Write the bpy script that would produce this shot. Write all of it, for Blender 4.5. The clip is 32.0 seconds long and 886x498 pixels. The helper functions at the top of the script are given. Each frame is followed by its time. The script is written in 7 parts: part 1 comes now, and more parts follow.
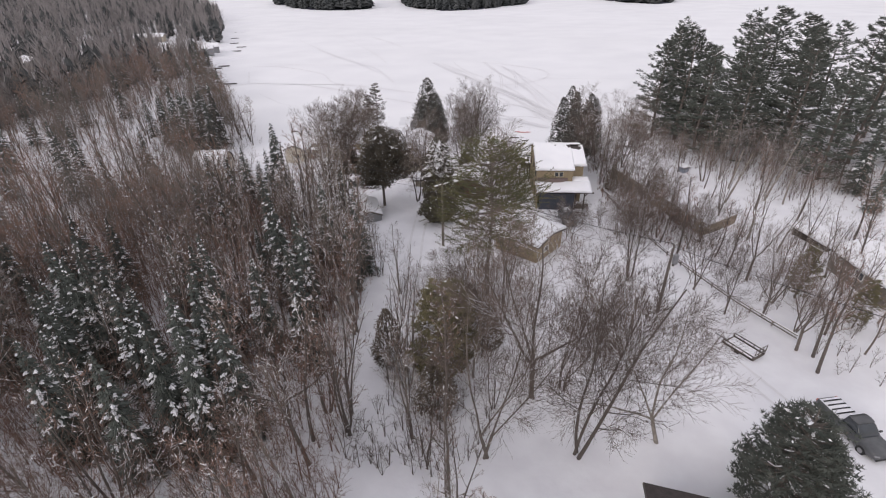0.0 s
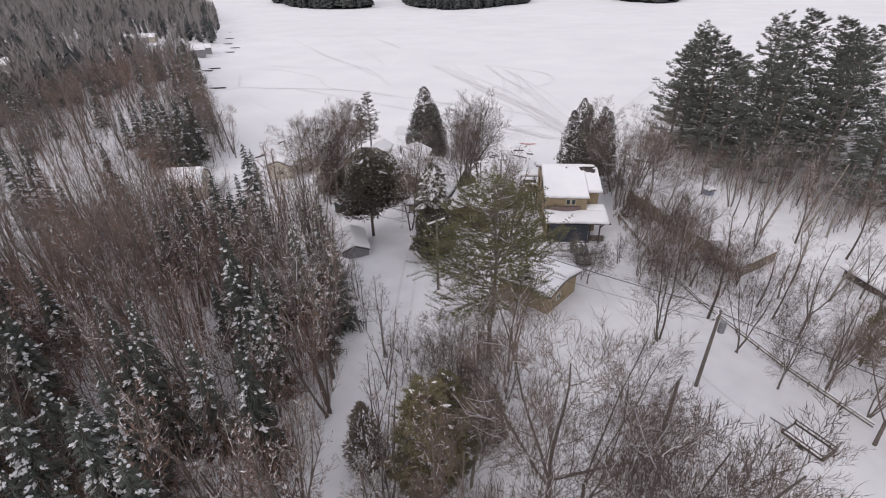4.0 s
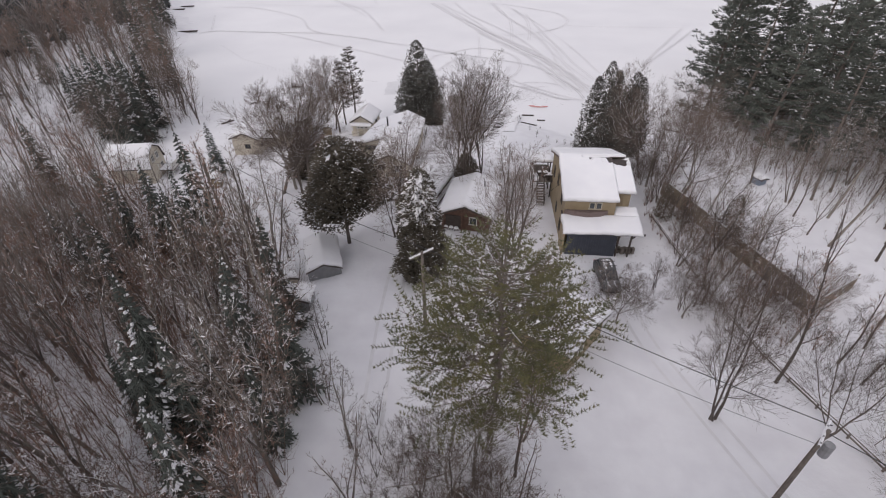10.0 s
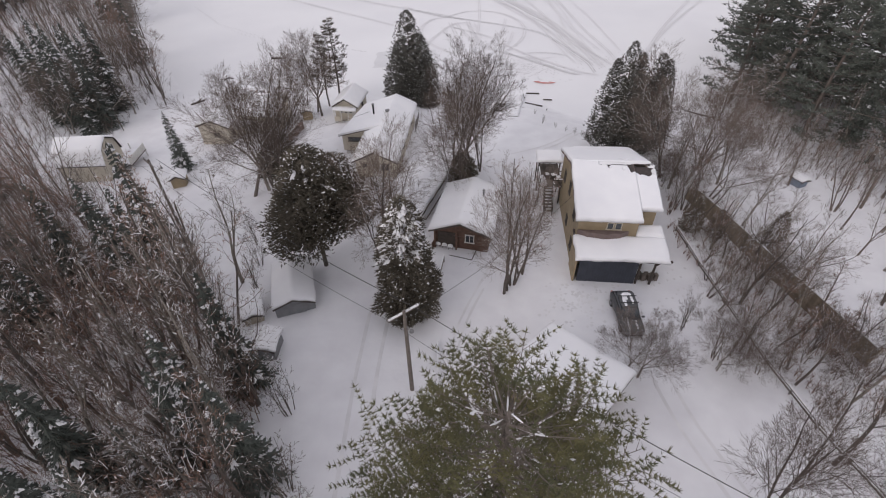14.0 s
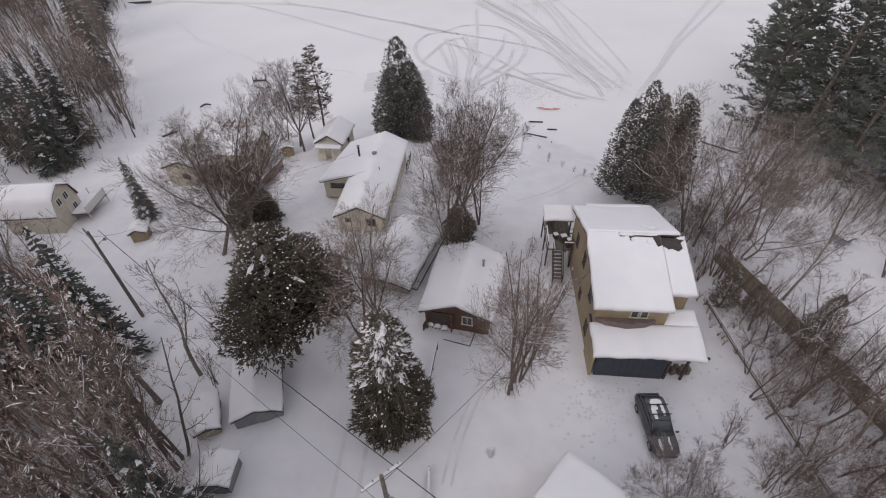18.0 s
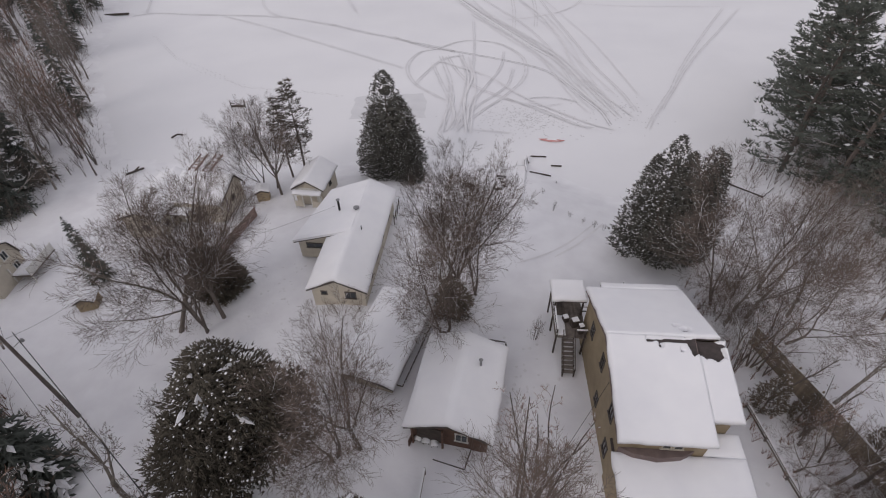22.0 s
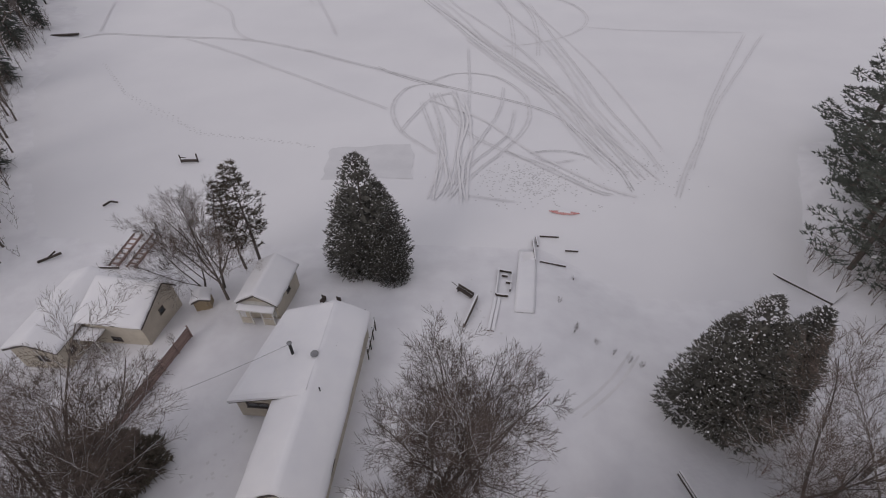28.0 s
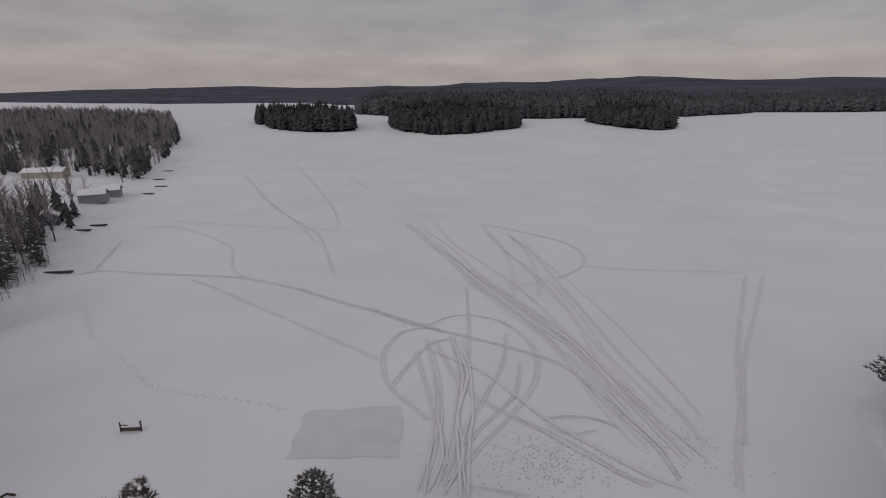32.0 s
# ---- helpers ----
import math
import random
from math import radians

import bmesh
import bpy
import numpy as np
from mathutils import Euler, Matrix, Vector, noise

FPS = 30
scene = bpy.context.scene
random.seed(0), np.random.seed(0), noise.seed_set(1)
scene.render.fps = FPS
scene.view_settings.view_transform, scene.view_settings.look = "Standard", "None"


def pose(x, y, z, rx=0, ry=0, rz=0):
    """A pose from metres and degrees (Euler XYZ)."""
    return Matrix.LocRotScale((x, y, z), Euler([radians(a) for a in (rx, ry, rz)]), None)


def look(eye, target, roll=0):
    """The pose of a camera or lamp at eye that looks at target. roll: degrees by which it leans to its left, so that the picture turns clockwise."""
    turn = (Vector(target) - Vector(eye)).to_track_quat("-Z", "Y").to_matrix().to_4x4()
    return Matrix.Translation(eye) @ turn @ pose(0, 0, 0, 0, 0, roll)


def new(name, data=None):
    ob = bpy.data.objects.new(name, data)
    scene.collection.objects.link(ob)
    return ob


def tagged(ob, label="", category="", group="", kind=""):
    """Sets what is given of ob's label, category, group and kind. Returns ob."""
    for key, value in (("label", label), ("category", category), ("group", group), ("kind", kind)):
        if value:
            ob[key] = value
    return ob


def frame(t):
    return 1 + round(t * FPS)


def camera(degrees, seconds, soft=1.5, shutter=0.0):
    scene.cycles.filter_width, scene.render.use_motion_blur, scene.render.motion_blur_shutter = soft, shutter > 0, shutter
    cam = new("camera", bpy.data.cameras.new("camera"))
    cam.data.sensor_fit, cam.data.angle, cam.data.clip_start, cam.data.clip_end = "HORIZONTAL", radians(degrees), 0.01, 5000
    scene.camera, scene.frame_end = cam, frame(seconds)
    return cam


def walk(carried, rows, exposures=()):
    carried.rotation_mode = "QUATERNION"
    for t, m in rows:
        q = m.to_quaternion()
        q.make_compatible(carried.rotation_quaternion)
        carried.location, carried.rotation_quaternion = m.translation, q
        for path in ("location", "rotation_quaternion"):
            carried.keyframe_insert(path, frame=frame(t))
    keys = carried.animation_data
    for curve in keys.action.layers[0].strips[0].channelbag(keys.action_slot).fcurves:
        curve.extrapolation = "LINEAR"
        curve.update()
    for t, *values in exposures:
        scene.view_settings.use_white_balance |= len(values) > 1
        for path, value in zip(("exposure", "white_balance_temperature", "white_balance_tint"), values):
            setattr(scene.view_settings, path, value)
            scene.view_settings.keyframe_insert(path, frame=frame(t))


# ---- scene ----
cam = camera(84.6, 32.0, soft=1.05)
# seconds, eye, target, roll
PATH = [
    (0, (2.20, 0.10, 37.02), (-3.02, 43.17, 12.16), -1.13),
    (0.5, (2.16, 1.33, 37.04), (-3.07, 44.37, 12.15), -1.13),
    (1, (2.11, 2.59, 37.07), (-3.14, 45.62, 12.15), -1.15),
    (1.5, (2.02, 3.89, 37.07), (-3.21, 46.89, 12.11), -1.16),
    (2, (1.96, 5.18, 37.09), (-3.26, 48.18, 12.11), -1.03),
    (2.5, (1.92, 6.49, 37.12), (-3.31, 49.46, 12.09), -1.03),
    (3, (1.89, 7.83, 37.16), (-3.33, 50.80, 12.13), -0.96),
    (3.5, (1.79, 9.18, 37.13), (-3.48, 52.15, 12.12), -1.01),
    (5.5, (1.63, 14.69, 37.06), (-3.78, 57.78, 12.27), -0.99),
    (6, (1.58, 16.07, 37.11), (-3.87, 59.17, 12.35), -1.08),
    (6.5, (1.48, 17.45, 37.22), (-3.94, 60.54, 12.45), -0.93),
    (7, (1.43, 18.72, 37.31), (-4.05, 61.83, 12.57), -1.02),
    (7.5, (1.37, 19.99, 37.38), (-4.14, 63.05, 12.59), -0.97),
    (8, (1.25, 21.25, 37.40), (-4.17, 63.81, 11.71), -0.99),
    (8.5, (1.19, 22.47, 37.34), (-4.19, 64.37, 10.58), -0.94),
    (9, (1.17, 23.69, 37.26), (-4.13, 64.90, 9.43), -0.89),
    (9.5, (1.14, 24.90, 37.28), (-4.15, 65.38, 8.41), -0.99),
    (10, (1.10, 26.13, 37.29), (-4.13, 65.82, 7.34), -1.08),
    (10.5, (1.07, 27.40, 37.30), (-4.12, 66.29, 6.32), -1.10),
    (11, (0.99, 28.70, 37.29), (-4.08, 66.78, 5.29), -1.14),
    (11.5, (0.98, 29.95, 37.28), (-4.07, 67.21, 4.32), -1.23),
    (12, (0.96, 31.23, 37.31), (-4.03, 68.37, 4.22), -1.13),
    (12.5, (0.94, 32.50, 37.35), (-4.11, 69.61, 4.23), -1.36),
    (13, (0.84, 33.82, 37.42), (-4.17, 70.91, 4.27), -1.36),
    (13.5, (0.76, 35.10, 37.45), (-4.23, 72.18, 4.27), -1.31),
    (15.5, (0.45, 40.34, 37.70), (-4.45, 77.35, 4.44), -1.34),
    (16, (0.31, 41.56, 37.75), (-4.52, 78.58, 4.50), -1.32),
    (16.5, (0.25, 42.76, 37.84), (-4.59, 79.79, 4.59), -1.39),
    (17, (0.20, 44.07, 37.91), (-4.66, 81.08, 4.65), -1.43),
    (17.5, (0.14, 45.29, 38.01), (-4.74, 82.31, 4.76), -1.49),
    (18, (0.04, 46.56, 38.14), (-4.81, 83.55, 4.84), -1.48),
    (18.5, (-0.03, 47.79, 38.25), (-4.85, 84.79, 4.97), -1.52),
    (19, (-0.10, 49.04, 38.34), (-4.92, 86.04, 5.06), -1.50),
    (19.5, (-0.20, 50.30, 38.47), (-4.95, 87.30, 5.18), -1.46),
    (20, (-0.33, 51.64, 38.57), (-4.99, 88.60, 5.22), -1.41),
    (20.5, (-0.34, 52.94, 38.64), (-5.00, 89.87, 5.26), -1.36),
    (21, (-0.36, 54.24, 38.69), (-5.02, 91.18, 5.31), -1.35),
    (21.5, (-0.39, 55.50, 38.76), (-5.07, 92.42, 5.37), -1.40),
    (22, (-0.44, 56.81, 38.83), (-5.09, 93.70, 5.40), -1.41),
    (22.5, (-0.45, 58.14, 38.89), (-5.12, 95.00, 5.42), -1.45),
    (23, (-0.41, 59.58, 38.91), (-5.16, 96.39, 5.41), -1.60),
    (23.5, (-0.56, 61.04, 38.97), (-5.22, 97.86, 5.47), -1.56),
    (24, (-0.68, 62.49, 39.06), (-5.32, 99.28, 5.51), -1.57),
    (24.5, (-0.85, 63.98, 39.15), (-5.44, 100.73, 5.56), -1.60),
    (25, (-1.10, 65.53, 39.22), (-5.48, 102.27, 5.59), -1.31),
    (25.5, (-1.25, 67.07, 39.25), (-5.57, 103.78, 5.57), -1.37),
    (27.5, (-2.04, 73.38, 39.34), (-5.88, 110.07, 5.60), -0.80),
    (28, (-2.20, 75.04, 39.37), (-6.00, 111.85, 5.74), -0.53),
    (28.5, (-2.24, 76.89, 39.43), (-6.10, 114.12, 6.28), -0.77),
    (29, (-2.22, 78.65, 39.50), (-6.34, 117.72, 8.56), -0.83),
    (29.5, (-2.27, 80.15, 39.53), (-6.55, 121.30, 11.46), -0.63),
    (30, (-2.42, 81.58, 39.59), (-6.80, 124.58, 14.46), -0.44),
    (30.5, (-2.58, 83.15, 39.64), (-7.04, 127.59, 17.16), -0.33),
    (31, (-2.63, 84.71, 39.73), (-7.22, 130.23, 19.56), -0.59),
    (31.5, (-2.71, 86.13, 39.84), (-7.35, 132.64, 22.08), -0.28),
    (32, (-2.94, 87.63, 39.96), (-7.63, 134.96, 24.53), -0.22),
]
EXPOSURES = [(0, 0.92, 6600, 14), (3, 0.90, 6600, 14), (6, 0.84, 6600, 14), (9, 0.78, 6600, 14), (13, 0.72, 6600, 14), (19, 0.58, 6600, 14), (25, 0.28, 6600, 14), (28, 0.10, 6600, 15), (30, -0.12, 6600, 15), (32, -0.27, 6600, 15)]
walk(cam, [(t, look(eye, target, roll)) for t, eye, target, roll in PATH], EXPOSURES)

# ---- light: an overcast winter sky with a faint low sun ----
world = bpy.data.worlds.new("world")
scene.world = world
world.use_nodes = True
wn, wl = world.node_tree.nodes, world.node_tree.links
wn.clear()
w_out = wn.new("ShaderNodeOutputWorld")
w_bg = wn.new("ShaderNodeBackground")
w_sky = wn.new("ShaderNodeTexSky")
w_sky.sky_type = "NISHITA"
w_sky.sun_disc = False
w_sky.sun_elevation = radians(24)
w_sky.sun_rotation = radians(215)
w_tc = wn.new("ShaderNodeTexCoord")
w_sep = wn.new("ShaderNodeSeparateXYZ")
wl.new(w_tc.outputs["Generated"], w_sep.inputs[0])
# cloud deck: grey above, a paler warm band low down
w_ramp = wn.new("ShaderNodeValToRGB")
els = w_ramp.color_ramp.elements
els[0].position, els[0].color = 0.0, (0.54, 0.51, 0.50, 1)
els[1].position, els[1].color = 1.0, (0.66, 0.66, 0.70, 1)
for pos, col in ((0.028, (0.54, 0.50, 0.485, 1)), (0.055, (0.62, 0.57, 0.54, 1)), (0.085, (0.55, 0.525, 0.52, 1)), (0.16, (0.49, 0.48, 0.48, 1)), (0.4, (0.55, 0.55, 0.57, 1))):
    e = els.new(pos)
    e.color = col
wl.new(w_sep.outputs["Z"], w_ramp.inputs[0])
w_map = wn.new("ShaderNodeMapping")
w_map.inputs["Scale"].default_value = (3.2, 3.2, 14.0)
wl.new(w_tc.outputs["Generated"], w_map.inputs[0])
w_noise = wn.new("ShaderNodeTexNoise")
w_noise.inputs["Scale"].default_value = 2.2
w_noise.inputs["Detail"].default_value = 6
wl.new(w_map.outputs[0], w_noise.inputs["Vector"])
w_nr = wn.new("ShaderNodeValToRGB")
w_nr.color_ramp.elements[0].position, w_nr.color_ramp.elements[0].color = 0.38, (0.86, 0.86, 0.89, 1)
w_nr.color_ramp.elements[1].position, w_nr.color_ramp.elements[1].color = 0.62, (1.02, 1.02, 1.01, 1)
wl.new(w_noise.outputs["Fac"], w_nr.inputs[0])
w_mul = wn.new("ShaderNodeMix")
w_mul.data_type, w_mul.blend_type = "RGBA", "MULTIPLY"
w_mul.inputs["Factor"].default_value = 1.0
wl.new(w_ramp.outputs[0], w_mul.inputs["A"])
wl.new(w_nr.outputs[0], w_mul.inputs["B"])
w_scale = wn.new("ShaderNodeMix")
w_scale.data_type, w_scale.blend_type = "RGBA", "MULTIPLY"
w_scale.inputs["Factor"].default_value = 1.0
w_scale.inputs["B"].default_value = (0.1, 0.1, 0.1, 1)
wl.new(w_sky.outputs[0], w_scale.inputs["A"])
w_mix = wn.new("ShaderNodeMix")
w_mix.data_type = "RGBA"
w_mix.inputs["Factor"].default_value = 0.9
wl.new(w_scale.outputs["Result"], w_mix.inputs["A"])
wl.new(w_mul.outputs["Result"], w_mix.inputs["B"])
wl.new(w_mix.outputs["Result"], w_bg.inputs["Color"])
w_bg.inputs["Strength"].default_value = 0.80
wl.new(w_bg.outputs[0], w_out.inputs["Surface"])

sun = new("sun", bpy.data.lights.new("sun", "SUN"))
sun.data.energy = 0.6
sun.data.angle = radians(28)
sun.data.color = (1.0, 0.95, 0.9)
sun.matrix_world = look((0, 0, 100), (38, 62, 62))

# ---- materials ----
def material(name, base, rough=0.8, vary=0.25, scale=4.0, bump=0.0, bscale=20.0, tint=None, metal=0.0, random_hue=0.0, wave=None, space="Object", big=0.0, bigscale=0.3, spec=0.5):
    """A surface of one base colour with grain, wear and relief."""
    m = bpy.data.materials.new(name)
    m.use_nodes = True
    n, l = m.node_tree.nodes, m.node_tree.links
    b = n["Principled BSDF"]
    b.inputs["Roughness"].default_value, b.inputs["Metallic"].default_value = rough, metal
    b.inputs["Specular IOR Level"].default_value = spec
    tc = n.new("ShaderNodeTexCoord")
    no = n.new("ShaderNodeTexNoise")
    no.inputs["Scale"].default_value, no.inputs["Detail"].default_value = scale, 5
    l.new(tc.outputs[space], no.inputs["Vector"])
    mix = n.new("ShaderNodeMix")
    mix.data_type = "RGBA"
    other = tint or tuple(c * (1 - vary) for c in base)
    mix.inputs["A"].default_value, mix.inputs["B"].default_value = (*base, 1), (*other, 1)
    ra = n.new("ShaderNodeMapRange")
    ra.inputs["From Min"].default_value, ra.inputs["From Max"].default_value = 0.35, 0.68
    l.new(no.outputs["Fac"], ra.inputs["Value"])
    l.new(ra.outputs[0], mix.inputs["Factor"])
    col = mix.outputs["Result"]
    if big:
        n2 = n.new("ShaderNodeTexNoise")
        n2.inputs["Scale"].default_value, n2.inputs["Detail"].default_value = bigscale, 3
        l.new(tc.outputs[space], n2.inputs["Vector"])
        r2 = n.new("ShaderNodeMapRange")
        r2.inputs["From Min"].default_value, r2.inputs["From Max"].default_value = 0.35, 0.65
        r2.inputs["To Min"].default_value, r2.inputs["To Max"].default_value = 1 - big, 1.0
        l.new(n2.outputs["Fac"], r2.inputs["Value"])
        hs = n.new("ShaderNodeHueSaturation")
        l.new(r2.outputs[0], hs.inputs["Value"])
        l.new(col, hs.inputs["Color"])
        col = hs.outputs["Color"]
    if random_hue:
        oi = n.new("ShaderNodeObjectInfo")
        h = n.new("ShaderNodeHueSaturation")
        r = n.new("ShaderNodeMapRange")
        r.inputs["To Min"].default_value, r.inputs["To Max"].default_value = 1 - random_hue, 1 + random_hue
        l.new(oi.outputs["Random"], r.inputs["Value"])
        l.new(r.outputs[0], h.inputs["Value"])
        l.new(col, h.inputs["Color"])
        col = h.outputs["Color"]
    l.new(col, b.inputs["Base Color"])
    height = None
    if bump:
        nb = n.new("ShaderNodeTexNoise")
        nb.inputs["Scale"].default_value, nb.inputs["Detail"].default_value = bscale, 4
        l.new(tc.outputs[space], nb.inputs["Vector"])
        height = nb.outputs["Fac"]
    if wave:
        mp = n.new("ShaderNodeMapping")
        l.new(tc.outputs[space], mp.inputs[0])
        wv = n.new("ShaderNodeTexWave")
        wv.wave_type, wv.bands_direction, wv.wave_profile = "BANDS", wave[0], "SAW"
        wv.inputs["Scale"].default_value = wave[1]
        wv.inputs["Distortion"].default_value = 0.15
        l.new(mp.outputs[0], wv.inputs["Vector"])
        height = wv.outputs["Fac"]
    if height is not None:
        bp = n.new("ShaderNodeBump")
        bp.inputs["Strength"].default_value = bump or 0.4
        bp.inputs["Distance"].default_value = 0.05
        l.new(height, bp.inputs["Height"])
        l.new(bp.outputs[0], b.inputs["Normal"])
    return m


SNOW = material("snow", (0.84, 0.84, 0.865), 0.7, tint=(0.775, 0.77, 0.80), scale=0.45, bump=0.8, bscale=1.6, spec=0.2, big=0.05, bigscale=0.05)
LAKE = material("lake_snow", (0.84, 0.84, 0.86), 0.65, tint=(0.79, 0.79, 0.815), scale=0.05, bump=0.25, bscale=0.35, spec=0.2, big=0.05, bigscale=0.012)
ROOF_SNOW = material("roof_snow", (0.86, 0.86, 0.88), 0.7, tint=(0.82, 0.82, 0.85), scale=0.5, bump=0.25, bscale=1.2, spec=0.2)
TWIG_SNOW = material("twig_snow", (0.82, 0.82, 0.85), 0.8, vary=0.08, scale=3, spec=0.2)
TRACK = material("packed_snow", (0.68, 0.675, 0.69), 0.75, tint=(0.78, 0.775, 0.79), scale=0.6, bump=0.4, bscale=5, spec=0.2)
FAINT = material("faint_track_snow", (0.735, 0.73, 0.745), 0.75, tint=(0.79, 0.785, 0.80), scale=0.5, bump=0.3, bscale=5, spec=0.2)
SLUSH = material("slush_track", (0.54, 0.535, 0.55), 0.7, tint=(0.72, 0.715, 0.73), scale=0.9, bump=0.4, bscale=5)
RINK = material("rink_ice", (0.65, 0.65, 0.672), 0.5, tint=(0.71, 0.71, 0.73), scale=0.35, bump=0.1, bscale=2)
BARK = material("bark", (0.16, 0.135, 0.12), 0.95, tint=(0.09, 0.075, 0.066), scale=7, bump=0.6, bscale=18, random_hue=0.3)
TWIG = material("twigs", (0.175, 0.14, 0.122), 0.95, tint=(0.115, 0.092, 0.08), scale=1.3, random_hue=0.35, spec=0.2)
TWIG_RED = material("red_twigs", (0.29, 0.19, 0.152), 0.95, tint=(0.195, 0.125, 0.10), scale=1.3, random_hue=0.3, spec=0.2)
TWIG_GREY = material("grey_twigs", (0.28, 0.245, 0.22), 0.95, tint=(0.18, 0.155, 0.14), scale=1.3, random_hue=0.25, spec=0.2)
BIRCH = material("pale_bark", (0.30, 0.27, 0.24), 0.9, tint=(0.16, 0.14, 0.12), scale=4, bump=0.4, bscale=15)
SPRUCE = material("spruce_needles", (0.105, 0.116, 0.104), 0.9, tint=(0.068, 0.078, 0.070), scale=2.5, random_hue=0.25, spec=0.2)
CEDAR = material("cedar_foliage", (0.158, 0.153, 0.138), 0.9, tint=(0.094, 0.094, 0.086), scale=2.6, random_hue=0.2, spec=0.2, big=0.4, bigscale=0.7)
CEDAR_BROWN = material("bronzed_cedar_foliage", (0.175, 0.152, 0.12), 0.9, tint=(0.095, 0.086, 0.07), scale=2.6, random_hue=0.15, spec=0.2, big=0.4, bigscale=0.7)
PINE = material("white_pine_needles", (0.125, 0.135, 0.118), 0.9, tint=(0.078, 0.09, 0.08), scale=1.5, random_hue=0.25, spec=0.2)
OLIVE = material("olive_pine_needles", (0.195, 0.178, 0.09), 0.9, tint=(0.12, 0.13, 0.078), scale=0.9, random_hue=0.1, spec=0.2, big=0.3, bigscale=0.5)
BRONZE = material("bronze_foliage", (0.17, 0.14, 0.112), 0.9, tint=(0.10, 0.086, 0.07), scale=1.2, random_hue=0.2, spec=0.2)
LIGHT_OLIVE = material("yellowish_pine_needles", (0.19, 0.165, 0.095), 0.9, tint=(0.12, 0.115, 0.07), scale=0.9, random_hue=0.1, spec=0.2)
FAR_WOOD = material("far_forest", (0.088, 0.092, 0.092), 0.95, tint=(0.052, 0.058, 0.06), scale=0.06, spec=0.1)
# paler sibling of FAR_WOOD: distance haze is put into the far-shore colour
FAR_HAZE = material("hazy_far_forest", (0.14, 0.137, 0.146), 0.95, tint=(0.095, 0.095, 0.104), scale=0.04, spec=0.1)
FAR_BARE = material("far_bare_forest", (0.36, 0.332, 0.326), 0.95, tint=(0.235, 0.215, 0.21), scale=0.06, spec=0.1)
# forest colour shifted to blue-grey, painting in the haze of distance
HILL = material("hazed_hill_forest", (0.070, 0.075, 0.100), 0.95, tint=(0.105, 0.108, 0.140), scale=0.012, spec=0.1, big=0.4, bigscale=0.003, bump=1.0, bscale=0.05)
YELLOW = material("ochre_siding", (0.37, 0.292, 0.188), 0.8, tint=(0.31, 0.245, 0.157), scale=1.2, wave=("Z", 4.0), bump=0.25, big=0.15, bigscale=0.4)
CREAM = material("cream_siding", (0.60, 0.55, 0.46), 0.8, tint=(0.53, 0.48, 0.40), scale=1.2, wave=("Z", 4.0), bump=0.25, big=0.12, bigscale=0.4)
TAN = material("tan_siding", (0.47, 0.42, 0.34), 0.85, tint=(0.40, 0.35, 0.28), scale=1.2, wave=("Z", 4.0), bump=0.25, big=0.12, bigscale=0.4)
GREYWALL = material("grey_siding", (0.27, 0.275, 0.285), 0.85, tint=(0.22, 0.22, 0.23), scale=1.5, wave=("X", 3.0), bump=0.25)
BROWNWOOD = material("brown_stained_wood", (0.15, 0.085, 0.06), 0.85, tint=(0.10, 0.058, 0.042), scale=2.5, wave=("Z", 3.5), bump=0.3)
NAVY = material("dark_blue_boards", (0.050, 0.056, 0.075), 0.7, tint=(0.035, 0.04, 0.055), scale=1.5, wave=("X", 3.0), bump=0.2)
PURLIN = material("mauve_trim", (0.20, 0.15, 0.14), 0.8, vary=0.3, scale=2)
PINKWOOD = material("pinkish_boards", (0.36, 0.26, 0.23), 0.9, tint=(0.26, 0.19, 0.17), scale=2.0, bump=0.3, bscale=14)
FENCE_WOOD = material("brown_fence_boards", (0.275, 0.225, 0.17), 0.9, tint=(0.205, 0.168, 0.127), scale=1.6, bump=0.4, bscale=14, random_hue=0.18)
GREYWOOD = material("weathered_wood", (0.19, 0.165, 0.145), 0.9, tint=(0.12, 0.10, 0.09), scale=2.5, bump=0.5, bscale=14, random_hue=0.2)
DARKWOOD = material("dark_wood", (0.075, 0.06, 0.052), 0.9, tint=(0.05, 0.04, 0.035), scale=2.5, bump=0.5, bscale=14)
SHINGLE = material("dark_shingles", (0.075, 0.06, 0.058), 0.9, tint=(0.05, 0.042, 0.04), scale=3, bump=0.5, bscale=9)
TRIM = material("white_trim", (0.68, 0.67, 0.64), 0.6, vary=0.12, scale=3)
FASCIA = material("dark_fascia", (0.10, 0.085, 0.075), 0.7, vary=0.3, scale=3)
GLASS = material("window_glass", (0.045, 0.052, 0.06), 0.08, vary=0.3, scale=1.0, spec=0.7)
METAL = material("galvanised_metal", (0.33, 0.33, 0.34), 0.45, vary=0.25, scale=4, metal=0.7)
BLACK = material("black_rubber", (0.02, 0.02, 0.021), 0.7, vary=0.3, scale=6)
CAR_PAINT = material("dark_grey_car_paint", (0.055, 0.058, 0.063), 0.35, tint=(0.10, 0.103, 0.108), scale=1.5, spec=0.6)
RED = material("faded_red_paint", (0.52, 0.20, 0.19), 0.7, tint=(0.64, 0.42, 0.41), scale=3)
CABLE = material("black_cable", (0.03, 0.03, 0.032), 0.6, vary=0.2, scale=2)
GREENTARP = material("green_tarp", (0.04, 0.065, 0.055), 0.6, vary=0.3, scale=3)
BLUE = material("blue_paint", (0.05, 0.075, 0.12), 0.6, vary=0.3, scale=2)
PALE_BLUE = material("pale_blue_paint", (0.22, 0.26, 0.33), 0.6, vary=0.2, scale=2)


